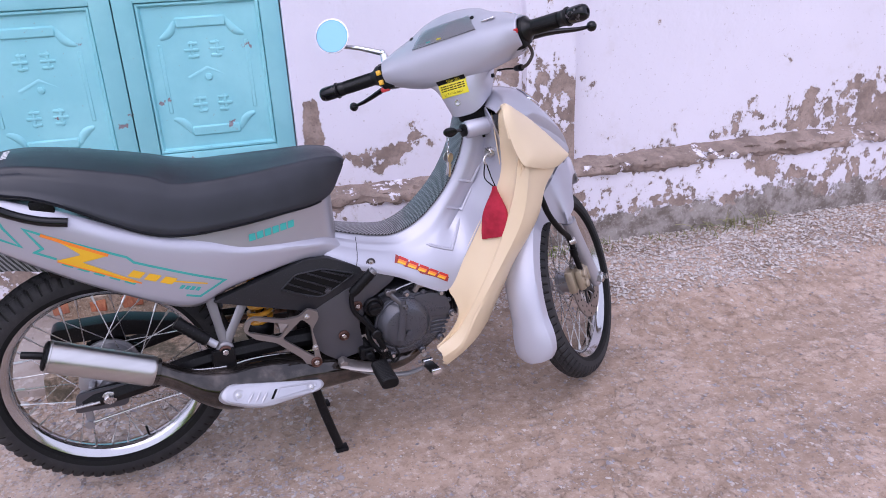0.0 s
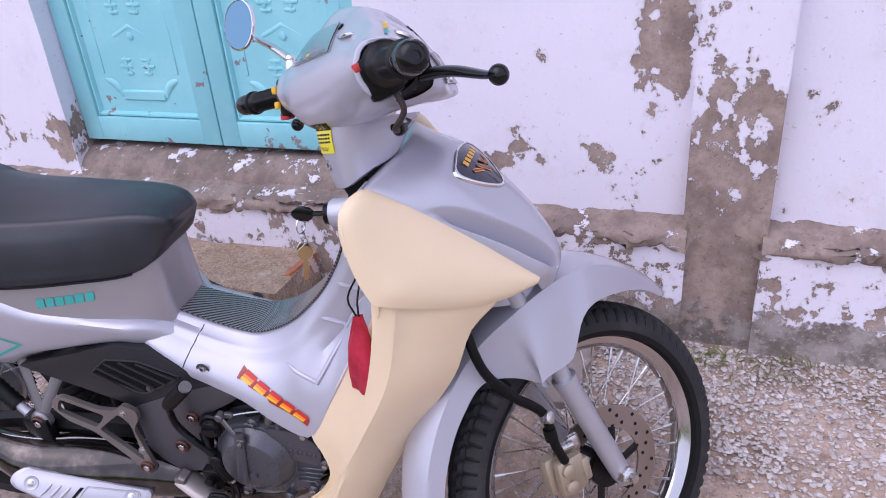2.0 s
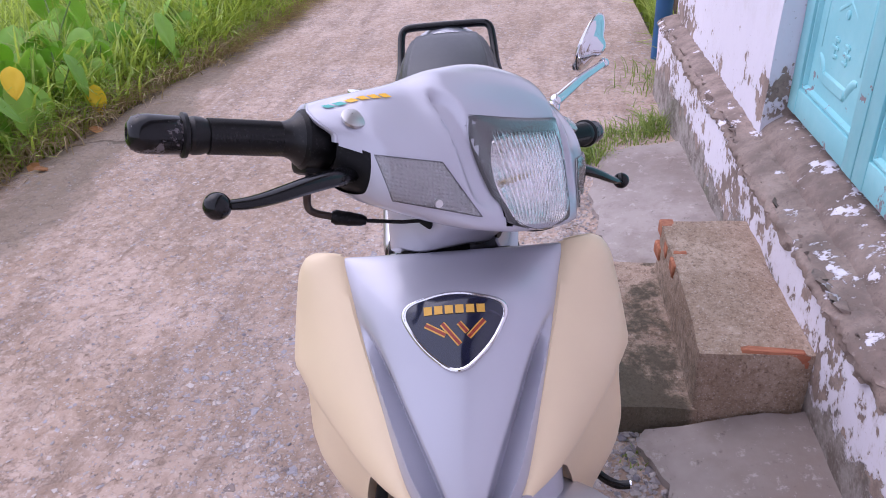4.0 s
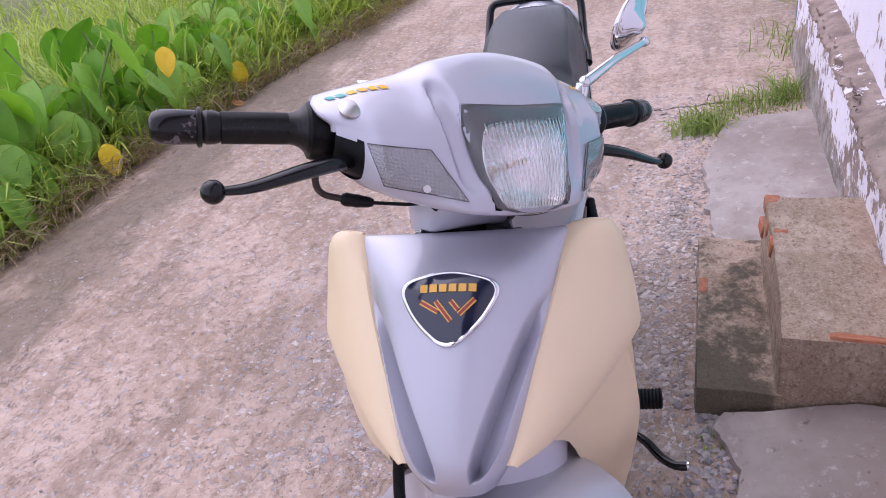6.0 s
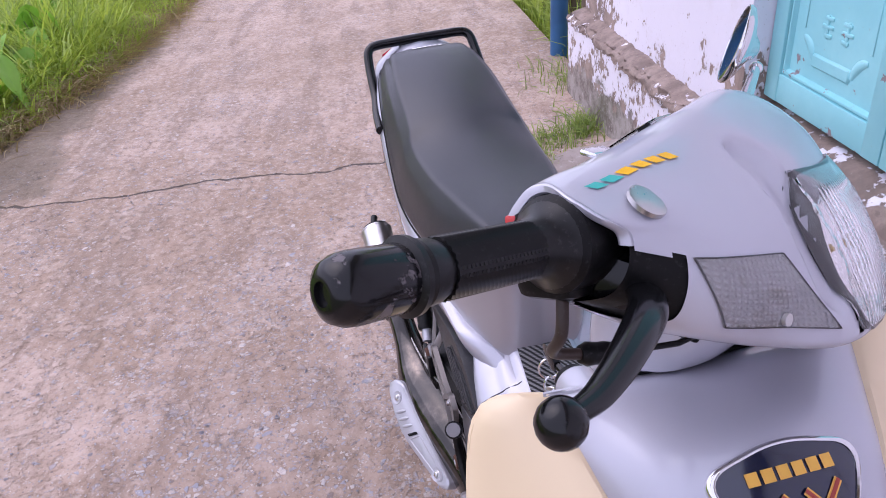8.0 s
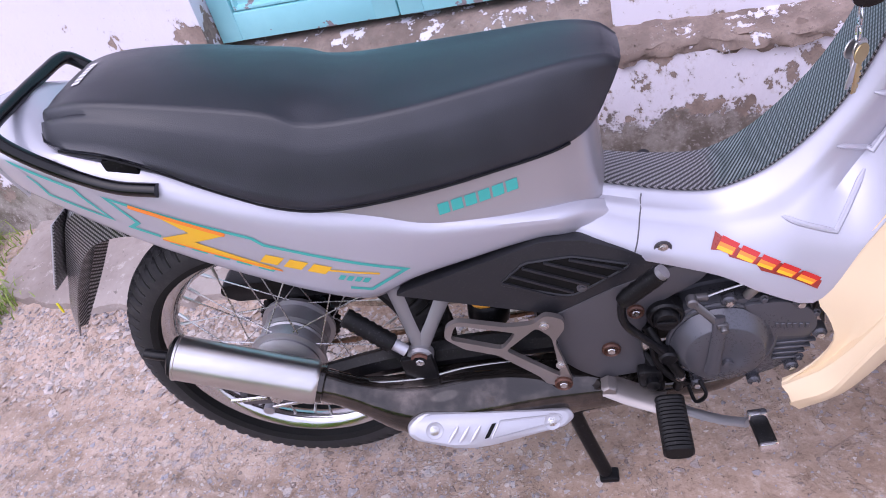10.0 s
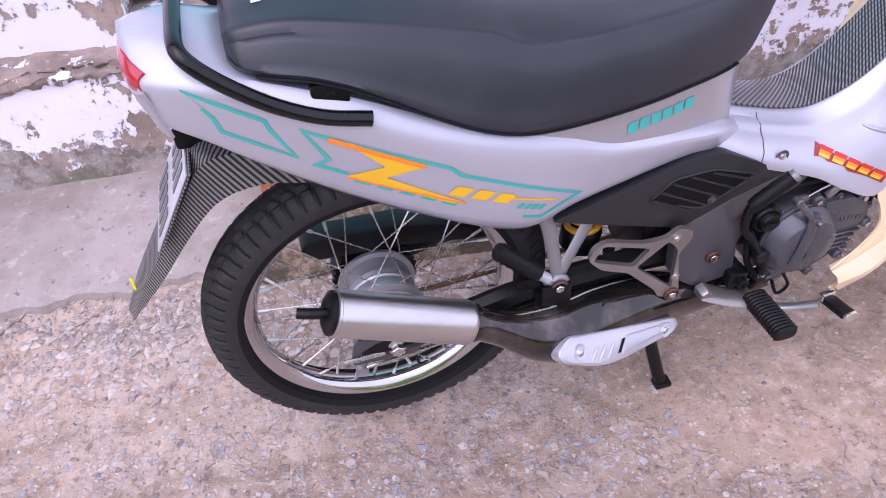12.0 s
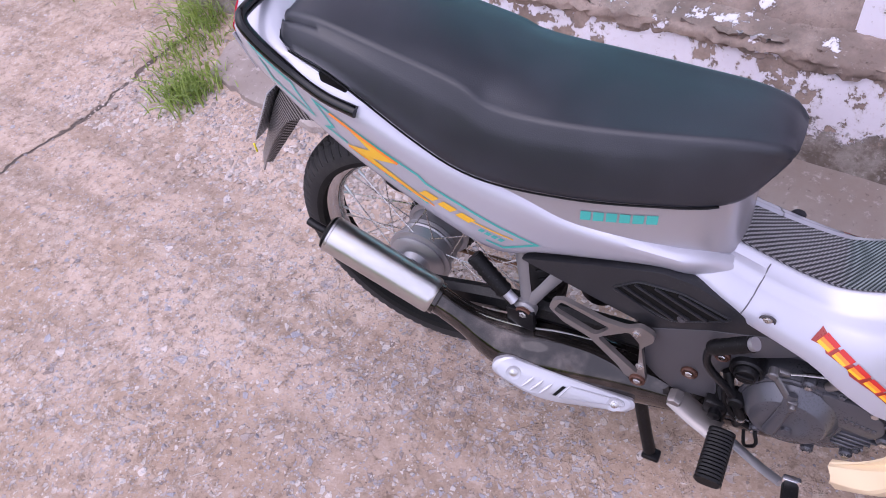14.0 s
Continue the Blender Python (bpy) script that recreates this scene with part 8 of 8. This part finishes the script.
def in_lamp(p):
    return p.x > 0.970 and 0.926 < p.z < 1.010 and abs(p.y) < 0.051 + 0.021 * (p.z - 0.924) / 0.086 - 0.002


def in_cavity(p):
    return abs(p.y) > 0.163 and p.x > 0.910 and p.z < 0.968


bmesh.ops.delete(bm, geom=[f for f in bm.faces if in_lamp(f.calc_center_median()) or in_cavity(f.calc_center_median()) or len(f.verts) > 4], context="FACES")
nacelle = turned("handlebar_cover", bm, SILVER, "silver handlebar cover with headlamp and speedometer", None, 50)
for s in (-1, 1):
    cut = max(range(len(lips[s])), key=lambda i: (lips[s][i] - lips[s][i - 1]).length)
    edge = lips[s][cut:] + lips[s][:cut]
    mid = V((0.893, s * 0.184, 0.960))
    rows = [[mid + (p - mid) * q + V((0, s * h, 0)) for p in edge] for q, h in ((1.0, -0.001), (0.985, 0.0018), (0.95, 0.0028), (0.84, 0.0030), (0.80, 0.0015), (0.79, -0.008))]
    turned("shell_lip", sheet(rows if s > 0 else rows[::-1], 0.0015), SILVER, "", nacelle)
    # added black inner shell and wall give the open ends their shade
    rings = []
    for ring in stations:
        if s * ring[0].y >= 0.112:
            c = sum(ring, V((0, 0, 0))) / len(ring)
            rings.append([c + (p - c) * 0.93 for p in ring])
    turned("lining", loft(rings, True, False), BLACK, "", nacelle)
    turned("lining", box((0.905, s * 0.135, 0.948), (0.070, 0.010, 0.060), 0.004), BLACK, "", nacelle)


def lamp_point(u, v, lift):
    """u across (-1, 1), v up (0, 1) over the lamp's opening."""
    z = 0.924 + 0.086 * v
    half = 0.051 + 0.021 * v
    x = 1.054 - 0.066 * v - 0.008 * u * u * (1 + v)
    p = V((x, u * half, z))
    h = ntree.ray_cast(p + V((0.79, 0, 0.61)) * 0.1, V((-0.79, 0, -0.61)))[0]
    return (h or p) + V((0.79, 0, 0.61)) * lift


def soft(u, v, k=0.15):
    """Rounds the corners of the lamp's outline; v from 0 to 1."""
    w = 2 * v - 1
    return u * math.sqrt(1 - k * w * w), 0.5 + 0.5 * w * math.sqrt(1 - k * u * u)


bowl = [[lamp_point(*soft(u / 12 * 1.04, v / 12 * 1.08 - 0.04), -0.002 - 0.032 * (1 - max(abs(u / 12), abs(v / 6 - 1)) ** 4)) for u in range(-12, 13)] for v in range(13)]
lamp = turned("headlamp", sheet(bowl, 0.003), BLACK, "headlamp with fluted clear lens")
rows = []
for v in range(25):
    row = []
    for u in range(-18, 19):
        uu, vv = u / 18, v / 24
        a, b = soft(uu, vv, 0.34)
        d = min(1.0, max(abs(uu), abs(2 * vv - 1)))
        row.append(lamp_point(a * (0.955 - 0.14 * b), -0.05 + 0.93 * b, -0.024 + 0.025 * d ** 3))
    rows.append(row)
ring_in, ring_out = [], []
for a in range(64):
    t = 2 * math.pi * a / 64
    cu, cv = math.cos(t), math.sin(t)
    m_ = max(abs(cu), abs(cv))
    uu, vv = cu / m_, 0.5 + 0.5 * cv / m_
    p, q = soft(uu, vv, 0.34)
    ring_in.append(lamp_point(p * (0.950 - 0.14 * q), -0.04 + 0.905 * q, 0.0006))
    p, q = soft(uu * 1.05, vv * 1.08 - 0.04)
    ring_out.append(lamp_point(p, q, 0.0009))
bez = bmesh.new()
faces_between(bez, [ring_in, [a.lerp(b, 0.5) + V((0.79, 0, 0.61)) * 0.0004 for a, b in zip(ring_in, ring_out)], ring_out], True, False)
turned("bezel", bez, LAMP_GREY, "", lamp)
turned("reflector", sheet(rows, 0.001), REFLECTOR, "", lamp)
turned("bulb", lathe([(0.0001, 0.009), (0.0028, 0.007), (0.0036, 0.002), (0.0034, -0.003), (0.002, -0.005)], 16, aim(lamp_point(0, 0.50, -0.018), (0.79, 0, 0.61))), BRASS, "", lamp)
rows = []
for v in range(41):
    row = []
    for u in range(-204, 205):
        uu, vv = u / 204, v / 40
        inside = step01(0.88, 0.80, abs(uu) + 0.14 * vv) * step01(0.04, 0.10, vv) * step01(0.86, 0.80, vv)
        flute = 0.00062 * math.cos(uu * math.pi * 25) * inside + 0.0004 * (step01(0.36, 0.37, vv) - step01(0.52, 0.53, vv)) * inside
        a, b = soft(uu * 1.07, vv * 1.10 - 0.05)
        row.append(lamp_point(a, b, 0.0022 + 0.012 * (1 - uu ** 4) * math.sin(math.pi * vv) ** 0.7 + flute))
    rows.append(row)
lens = turned("lens", sheet(rows, 0.003), CLEAR, "", lamp)
lens.visible_shadow = False
# front indicators
for s in (-1, 1):
    corner = [(0.964, 0.162, 0.969), (1.000, 0.107, 0.974), (1.022, 0.070, 0.927), (0.980, 0.146, 0.929)]
    rows, back = [], []
    for j in range(33):
        row, brow = [], []
        for i in range(45):
            u, v = i / 44, j / 32
            p = V(corner[0]) * (1 - u) * v + V(corner[1]) * u * v + V(corner[2]) * u * (1 - v) + V(corner[3]) * (1 - u) * (1 - v)
            h = ntree.ray_cast(V((p.x + 0.2, s * (p.y + 0.08), p.z + 0.06)), V((-0.2, -s * 0.08, -0.06)))[0]
            p = h or V((p.x, s * p.y, p.z))
            n_ = V((0.90, s * 0.36, 0.25))
            row.append(p + n_ * (0.0022 + (0.00035 if i % 2 and j % 2 else 0) * (1 if 2 < i < 42 and 2 < j < 30 else 0)))
            brow.append(p + n_ * 0.0008)
        rows.append(row if s > 0 else row[::-1])
        back.append(brow if s > 0 else brow[::-1])
    ind = turned("indicator", sheet(back, 0.001), WAFFLE, "grey indicator under a patterned lens")
    ln = turned("lens", sheet(rows, 0.0010), SMOKE, "", ind)
    ln.visible_shadow = False
    rim = [r[0] for r in rows] + rows[-1][1:] + [r[-1] for r in rows[::-1]][1:] + rows[0][::-1][1:]
    turned("rim", tube(rim, 0.0005, 5), PLATE_GREY, "", ind)
    h = rows[4][20]
    turned("screw", lathe([(0.004, 0), (0.004, 0.003), (0.0001, 0.003)], 12, aim(h, (0.9, s * 0.36, 0.25))), STEEL, "", ind)
    # chrome cap on the shoulder
    h = ntree.ray_cast(V((0.930, s * 0.168, 1.2)), V((0, 0, -1)))
    if h[0]:
        turned("cap", lathe([(0.0125, -0.001), (0.0125, 0.002), (0.0095, 0.0032), (0.0001, 0.0036)], 24, aim(h[0], (0.40, s * 0.15, 0.9))), STEEL, "", nacelle)
    for j, q in enumerate(slanted_bars(0.0, 0.0, 0.060, 0.0, 0.006, 6, 0.25, 0.6)):
        bm = bmesh.new()
        vs = []
        for x, z in q:
            h = ntree.ray_cast(V((0.898 + z + 0.40 * x, s * (0.186 - x), 1.2)), V((0, 0, -1)))[0]
            vs.append(bm.verts.new((h or V((0.9, s * 0.17, 1.0))) + V((0, 0, 0.0012))))
        bm.faces.new(vs)
        turned("letter_bar", bm, TEAL if j < 2 else YELLOW, "", nacelle)
# speedometer window
rows, dial = [], []
for j in range(7):
    row, r2 = [], []
    for i in range(21):
        u, v = -1 + i / 10, j / 6
        y = u * (0.088 - 0.022 * v)
        h = ntree.ray_cast(V((0.70, y, 1.02 + 0.024 * v)), V((1, 0, -0.20 + 0.10 * v)))[0] or V((0.870, y, 1.0 + 0.03 * v))
        row.append(h + V((-0.003, 0, 0.002)))
        r2.append(h + V((-0.0012, 0, 0.0008)))
    rows.append(row[::-1])
    dial.append(r2[::-1])
sp = turned("speedometer", sheet(dial, 0.0008), GREY_SILVER, "grey speedometer panel with warning lamps")
turned("window", sheet(rows, 0.0012), SMOKE, "", sp)
for y, mt in ((0.042, TEAL), (0.012, LABEL_YELLOW)):
    h = ntree.ray_cast(V((0.70, y, 1.02)), V((1, 0, -0.16)))[0]
    if h:
        turned("tell_tale", box(h + V((-0.0022, 0, 0.0016)), (0.002, 0.012, 0.004), 0.0005), mt, "", sp)
for y in (0.100, -0.074):
    h = ntree.ray_cast(V((0.70, y, 1.06)), V((1, 0, -0.22)))[0]
    if h:
        turned("screw", lathe([(0.005, -0.001), (0.005, 0.002), (0.0001, 0.002)], 12, aim(h, (-0.7, 0, 0.7))), BLACK, "", nacelle)
h = ntree.ray_cast(V((0.874, -0.118, 1.2)), V((0, 0, -1)))[0]
if h:
    turned("chrome_tab", box(h + V((0, 0, 0.002)), (0.012, 0.034, 0.004), 0.0015), CHROME, "", nacelle)
# neck below the cover
rings = []
for z, x0, x1, w in ((0.838, 0.880, 0.968, 0.045), (0.841, 0.874, 0.974, 0.051), (0.852, 0.870, 0.979, 0.055), (0.866, 0.866, 0.985, 0.061), (0.880, 0.864, 0.994, 0.070), (0.890, 0.864, 1.000, 0.082), (0.897, 0.866, 1.004, 0.098), (0.901, 0.868, 1.004, 0.116)):
    ring = []
    for k in range(40):
        a = 2 * math.pi * k / 40
        cx, cy = math.cos(a), math.sin(a)
        ring.append(V(((x0 + x1) / 2 + (x1 - x0) / 2 * math.copysign(abs(cx) ** 0.7, cx), (w + (min(w, 0.060) - w) * step01(-0.7, 0.2, cx)) * math.copysign(abs(cy) ** 0.7, cy), z + 0.50 * ((x0 + x1) / 2 + cx * (x1 - x0) / 2 - 0.93) * max(0.0, 0.90 - z) / 0.050)))
    rings.append(ring)
neck = turned("neck_cover", loft(rings), SILVER, "silver neck cover under the handlebar")
nk = tree_of(neck)
h = nk.ray_cast(V((1.3, 0.045, 0.872)), V((-1, 0, 0)))[0]
if h:
    turned("hole", lathe([(0.008, -0.002), (0.008, 0.001), (0.0001, 0.001)], 16, aim(h, (0.9, 0.3, 0))), BLACK, "", neck)
h = nk.ray_cast(V((0.5, 0.006, 0.842)), V((1, 0, 0)))[0]
if h:
    turned("screw", lathe([(0.008, -0.002), (0.008, 0.001), (0.005, 0.0012), (0.0001, -0.001)], 18, aim(h, (-1, 0, 0))), STEEL, "", neck)
# black plug in place of the shade between neck and cowl
turned("gasket", tube([V((0.926, 0, 0.812)) - FORK * 0.055, V((0.926, 0, 0.812)) + FORK * 0.034], 0.0415, 32), GAP_SHADE)
# black block painting the shade of the cable's notch
h = nk.ray_cast(V((0.950, -0.3, 0.884)), V((0, 1, 0)))[0]
if h:
    turned("cable_slot", box(h, (0.020, 0.006, 0.010), 0.003), GAP_SHADE, "", neck)
# yellow warning label on the neck's back
def on_neck(y, z, lift):
    h = nk.ray_cast(V((0.5, y, z)), V((1, 0, 0)))[0] or ntree.ray_cast(V((0.5, y, z)), V((1, 0, 0)))[0] or V((0.857, y, z))
    h2 = ntree.ray_cast(V((0.5, y, z)), V((1, 0, 0)))[0]
    if h2 and h2.x < h.x:
        h = h2
    return h - V((lift, 0, 0))


def label_patch(y0, y1, z0, z1, lift):
    return sheet([[on_neck(y0 + (y1 - y0) * i / 8, z0 + (z1 - z0) * j / 6, lift) for i in range(9)] for j in range(7)][::-1], 0.0006)


LY0, LY1, LZ0, LZ1 = 0.047, -0.031, 0.859, 0.901
lab = turned("warning_label", label_patch(LY0, LY1, LZ0, LZ1, 0.0012), LABEL_YELLOW, "yellow warning sticker with a black heading bar")
turned("heading", label_patch(LY0, LY1, LZ1 - 0.010, LZ1, 0.0018), BLACK, "", lab)


def lettering(text, y, z, size, mat, lift):
    cu = bpy.data.curves.new("text", "FONT")
    cu.body, cu.size, cu.align_x = text, size, "CENTER"
    tmp = bpy.data.objects.new("text", cu)
    scene.collection.objects.link(tmp)
    me = bpy.data.meshes.new_from_object(tmp.evaluated_get(bpy.context.evaluated_depsgraph_get()))
    bpy.data.objects.remove(tmp)
    bm = bmesh.new()
    bm.from_mesh(me)
    bpy.data.meshes.remove(me)
    for v in bm.verts:
        v.co = on_neck(y - v.co.x, z + v.co.y, lift)
    turned("lettering", bm, mat, "", lab)


cy = (LY0 + LY1) / 2
lettering("Giận chịu", cy - 0.006, LZ1 - 0.0082, 0.0092, LABEL_YELLOW, 0.0026)
lettering("Là Tề Mất Bạn !", cy, LZ0 + 0.004, 0.0078, BLACK, 0.0024)
bm = bmesh.new()
for r_ in range(3):
    z = LZ1 - 0.0145 - 0.0052 * r_
    y = LY0 - 0.006
    for wlen in (0.006, 0.009, 0.005, 0.010, 0.007, 0.012, 0.006):
        if y - wlen < LY1 + 0.005:
            break
        bm.faces.new([bm.verts.new(on_neck(a, b, 0.0022)) for a, b in ((y, z), (y - wlen, z), (y - wlen, z - 0.0026), (y, z - 0.0026))])
        y -= wlen + 0.002
turned("lettering", bm, BLACK, "", lab)

# grips, switches, levers
for s in (-1, 1):
    a, b = V((0.889, s * 0.196, 0.957)), V((0.838, s * 0.358, 0.951))
    if s < 0:
        a, b = V((0.892, s * 0.190, 0.958)), V((0.8612, s * 0.337, 0.9525))
    d = (b - a).normalized()
    bar = turned("handlebar", tube([a - d * 0.12, b - d * 0.01], 0.011, 12), FRAME_BLACK, "black handlebar end")
    L = (b - a).length
    bm = bmesh.new()
    m_ = aim(a, d)
    rings = []
    f0 = 0.002 if s < 0 else 0.014
    for k in range(46):
        f = k / 45
        h = f0 + 0.026 + (L - f0 - 0.080) * f
        ring = []
        for j in range(48):
            t = 2 * math.pi * j / 48
            plain_band = (j // 2) % 6 == 0
            r = 0.0160 + (0.0008 if plain_band else 0.0013 * ((k + j) % 2))
            ring.append(m_ @ V((r * math.cos(t), h, r * math.sin(t))))
        rings.append(ring)
    faces_between(bm, rings)
    lathe([(r, f0 + h) for r, h in ((0.0165, -0.004), (0.0265, -0.002), (0.0275, 0.003), (0.0260, 0.008), (0.0205, 0.014), (0.0178, 0.020), (0.0165, 0.026))], 32, m_, bm)
    lathe([(0.0150, L - 0.054), (0.0172, L - 0.048), (0.0178, L - 0.040), (0.0162, L - 0.036)], 28, m_, bm)
    lathe([(0.0165, L - 0.036), (0.0205, L - 0.0345), (0.0208, L - 0.031), (0.0165, L - 0.029)], 28, m_, bm)
    turned("grip", bm, GRIP, "ribbed black rubber grip", bar, 20)
    bm = lathe([(0.0160, L - 0.032), (0.0176, L - 0.028), (0.0180, L - 0.002), (0.0172, L + 0.006), (0.0145, L + 0.012), (0.009, L + 0.0155), (0.006, L + 0.0155), (0.0055, L + 0.013), (0.0001, L + 0.013)], 32, m_)
    turned("bar_end", bm, SCUFFED, "scuffed black bar end", bar)
    # switch housing
    c = a + d * (0.004 if s < 0 else 0.010)
    sm = aim(c, d)
    bm = lathe([(0.018, -0.034), (0.0275, -0.032), (0.0295, -0.022), (0.0295, 0.002), (0.0260, 0.006)], 28, sm)
    box((-0.010 if s > 0 else 0.010, -0.014, -0.007), (0.044, 0.034, 0.056 if s < 0 else 0.062), 0.008, bm, m=sm)
    sw = turned("switch_housing", bm, BLACK, "black switch housing")
    if s > 0:
        for dx, dz, mt in ((-0.034, 0.006, YELLOW_PLASTIC), (-0.033, -0.018, YELLOW_PLASTIC)):
            turned("switch_button", box((dx, 0.000, dz), (0.008, 0.012, 0.012), 0.002, m=sm), mt, "yellow switch button", sw)
        turned("horn_button", box((-0.020, -0.002, -0.036), (0.016, 0.022, 0.012), 0.003, m=sm), RED_PLASTIC, "red horn button", sw)
    else:
        turned("switch_button", box((0.032, -0.005, 0.012), (0.010, 0.012, 0.011), 0.002, m=sm), RED_PLASTIC, "red switch button", sw)
    for k in range(3):
        turned("switch_mark", box((s * -0.0325, -0.020, 0.012 - 0.012 * k), (0.001, 0.006, 0.0025), 0.0, m=sm), WHITE_PRINT, "", sw)
    # lever and its ball end
    p0, p1 = V((0.930, s * 0.150, 0.938)), V((0.968, s * 0.318, 0.928))
    if s > 0:
        p1 = V((0.922, s * 0.345, 0.906))
        p0 = V((0.915, s * 0.170, 0.930))
    mid = p0.lerp(p1, 0.45) + V((0.016, 0, 0.008))
    lev = spl3([tuple(p0), tuple(p0.lerp(mid, 0.5) + V((0.006, 0, 0.004))), tuple(mid), tuple(p0.lerp(p1, 0.8) + V((0.010, 0, 0.001))), tuple(p1)], 24)
    bm = tube(lev, [spl([(0, 0.0118), (10, 0.0108), (18, 0.0080), (23, 0.0052)], k) for k in range(24)], 14, True, None, 0.66)
    tmp = bmesh.new()
    bmesh.ops.create_uvsphere(tmp, u_segments=18, v_segments=12, radius=0.0118, matrix=Matrix.Translation(p1))
    absorb(bm, tmp)
    box(p0 + V((-0.012, s * 0.004, 0.004)), (0.052, 0.046, 0.034), 0.009, bm)
    turned("lever", bm, GLOSS, "black ball-ended lever")
    # throttle or clutch cable
    if s < 0:
        bm = tube(spl3([tuple(c + V((0.006, 0.010, -0.020))), (0.9085, -0.190, 0.905), (0.9005, -0.176, 0.884), (0.912, -0.155, 0.881)], 16), 0.0040, 10)
        boot = part("cable_boot", tube(spl3([(0.911, -0.157, 0.881), (0.921, -0.143, 0.882), (0.933, -0.128, 0.884)], 9), [0.006, 0.0082, 0.0078, 0.0074, 0.0078, 0.0070, 0.0066, 0.0060, 0.0040], 12), BLACK, bike, "", TURNED)
        part("cable_end", tube([(0.933, -0.128, 0.884), (0.955, -0.098, 0.890), (0.962, -0.070, 0.893)], 0.0022, 8), BLACK, boot)
        turned("throttle_cable", bm, CABLE_BROWN, "brown throttle cable")

# mirror on the left shoulder
base, top, face = V((0.884, 0.186, 1.000)), V((0.858, 0.304, 1.060)), V((0.838, 0.290, 1.080))
bm = tube([base - V((0, 0, 0.012)), base + V((0, 0, 0.006))], [0.011, 0.009], 16)
tmp = bmesh.new()
bmesh.ops.create_uvsphere(tmp, u_segments=16, v_segments=10, radius=0.0082, matrix=Matrix.Translation(base + V((0, 0.002, 0.010))))
absorb(bm, tmp)
tube([base + V((0, 0.004, 0.010)), base.lerp(top, 0.5) + V((0, 0, 0.008)), top], [0.0075, 0.0062, 0.0050], 12, True, bm)
tmp = bmesh.new()
bmesh.ops.create_uvsphere(tmp, u_segments=14, v_segments=10, radius=0.0075, matrix=Matrix.Translation(top))
absorb(bm, tmp)
mir = turned("mirror", bm, CHROME, "round chrome mirror on a stalk")
fd = V((-0.86, -0.36, 0.10)).normalized()
mm = aim(face, fd)
turned("mirror_shell", lathe([(0.004, -0.020), (0.009, -0.018), (0.016, -0.011), (0.032, -0.005), (0.041, 0.000), (0.043, 0.004), (0.0425, 0.007), (0.0405, 0.0074), (0.0400, 0.0040), (0.0001, 0.0040)], 40, mm), CHROME, "", mir)
# blue of the reflected sky is put into the glass colour
turned("mirror_glass", lathe([(0.0400, 0.0060), (0.0395, 0.0066), (0.0001, 0.0066)], 40, mm), plain("mirror_glass", (0.165, 0.315, 0.42), 0.02, 1.0, 0, 0.0), "", mir)
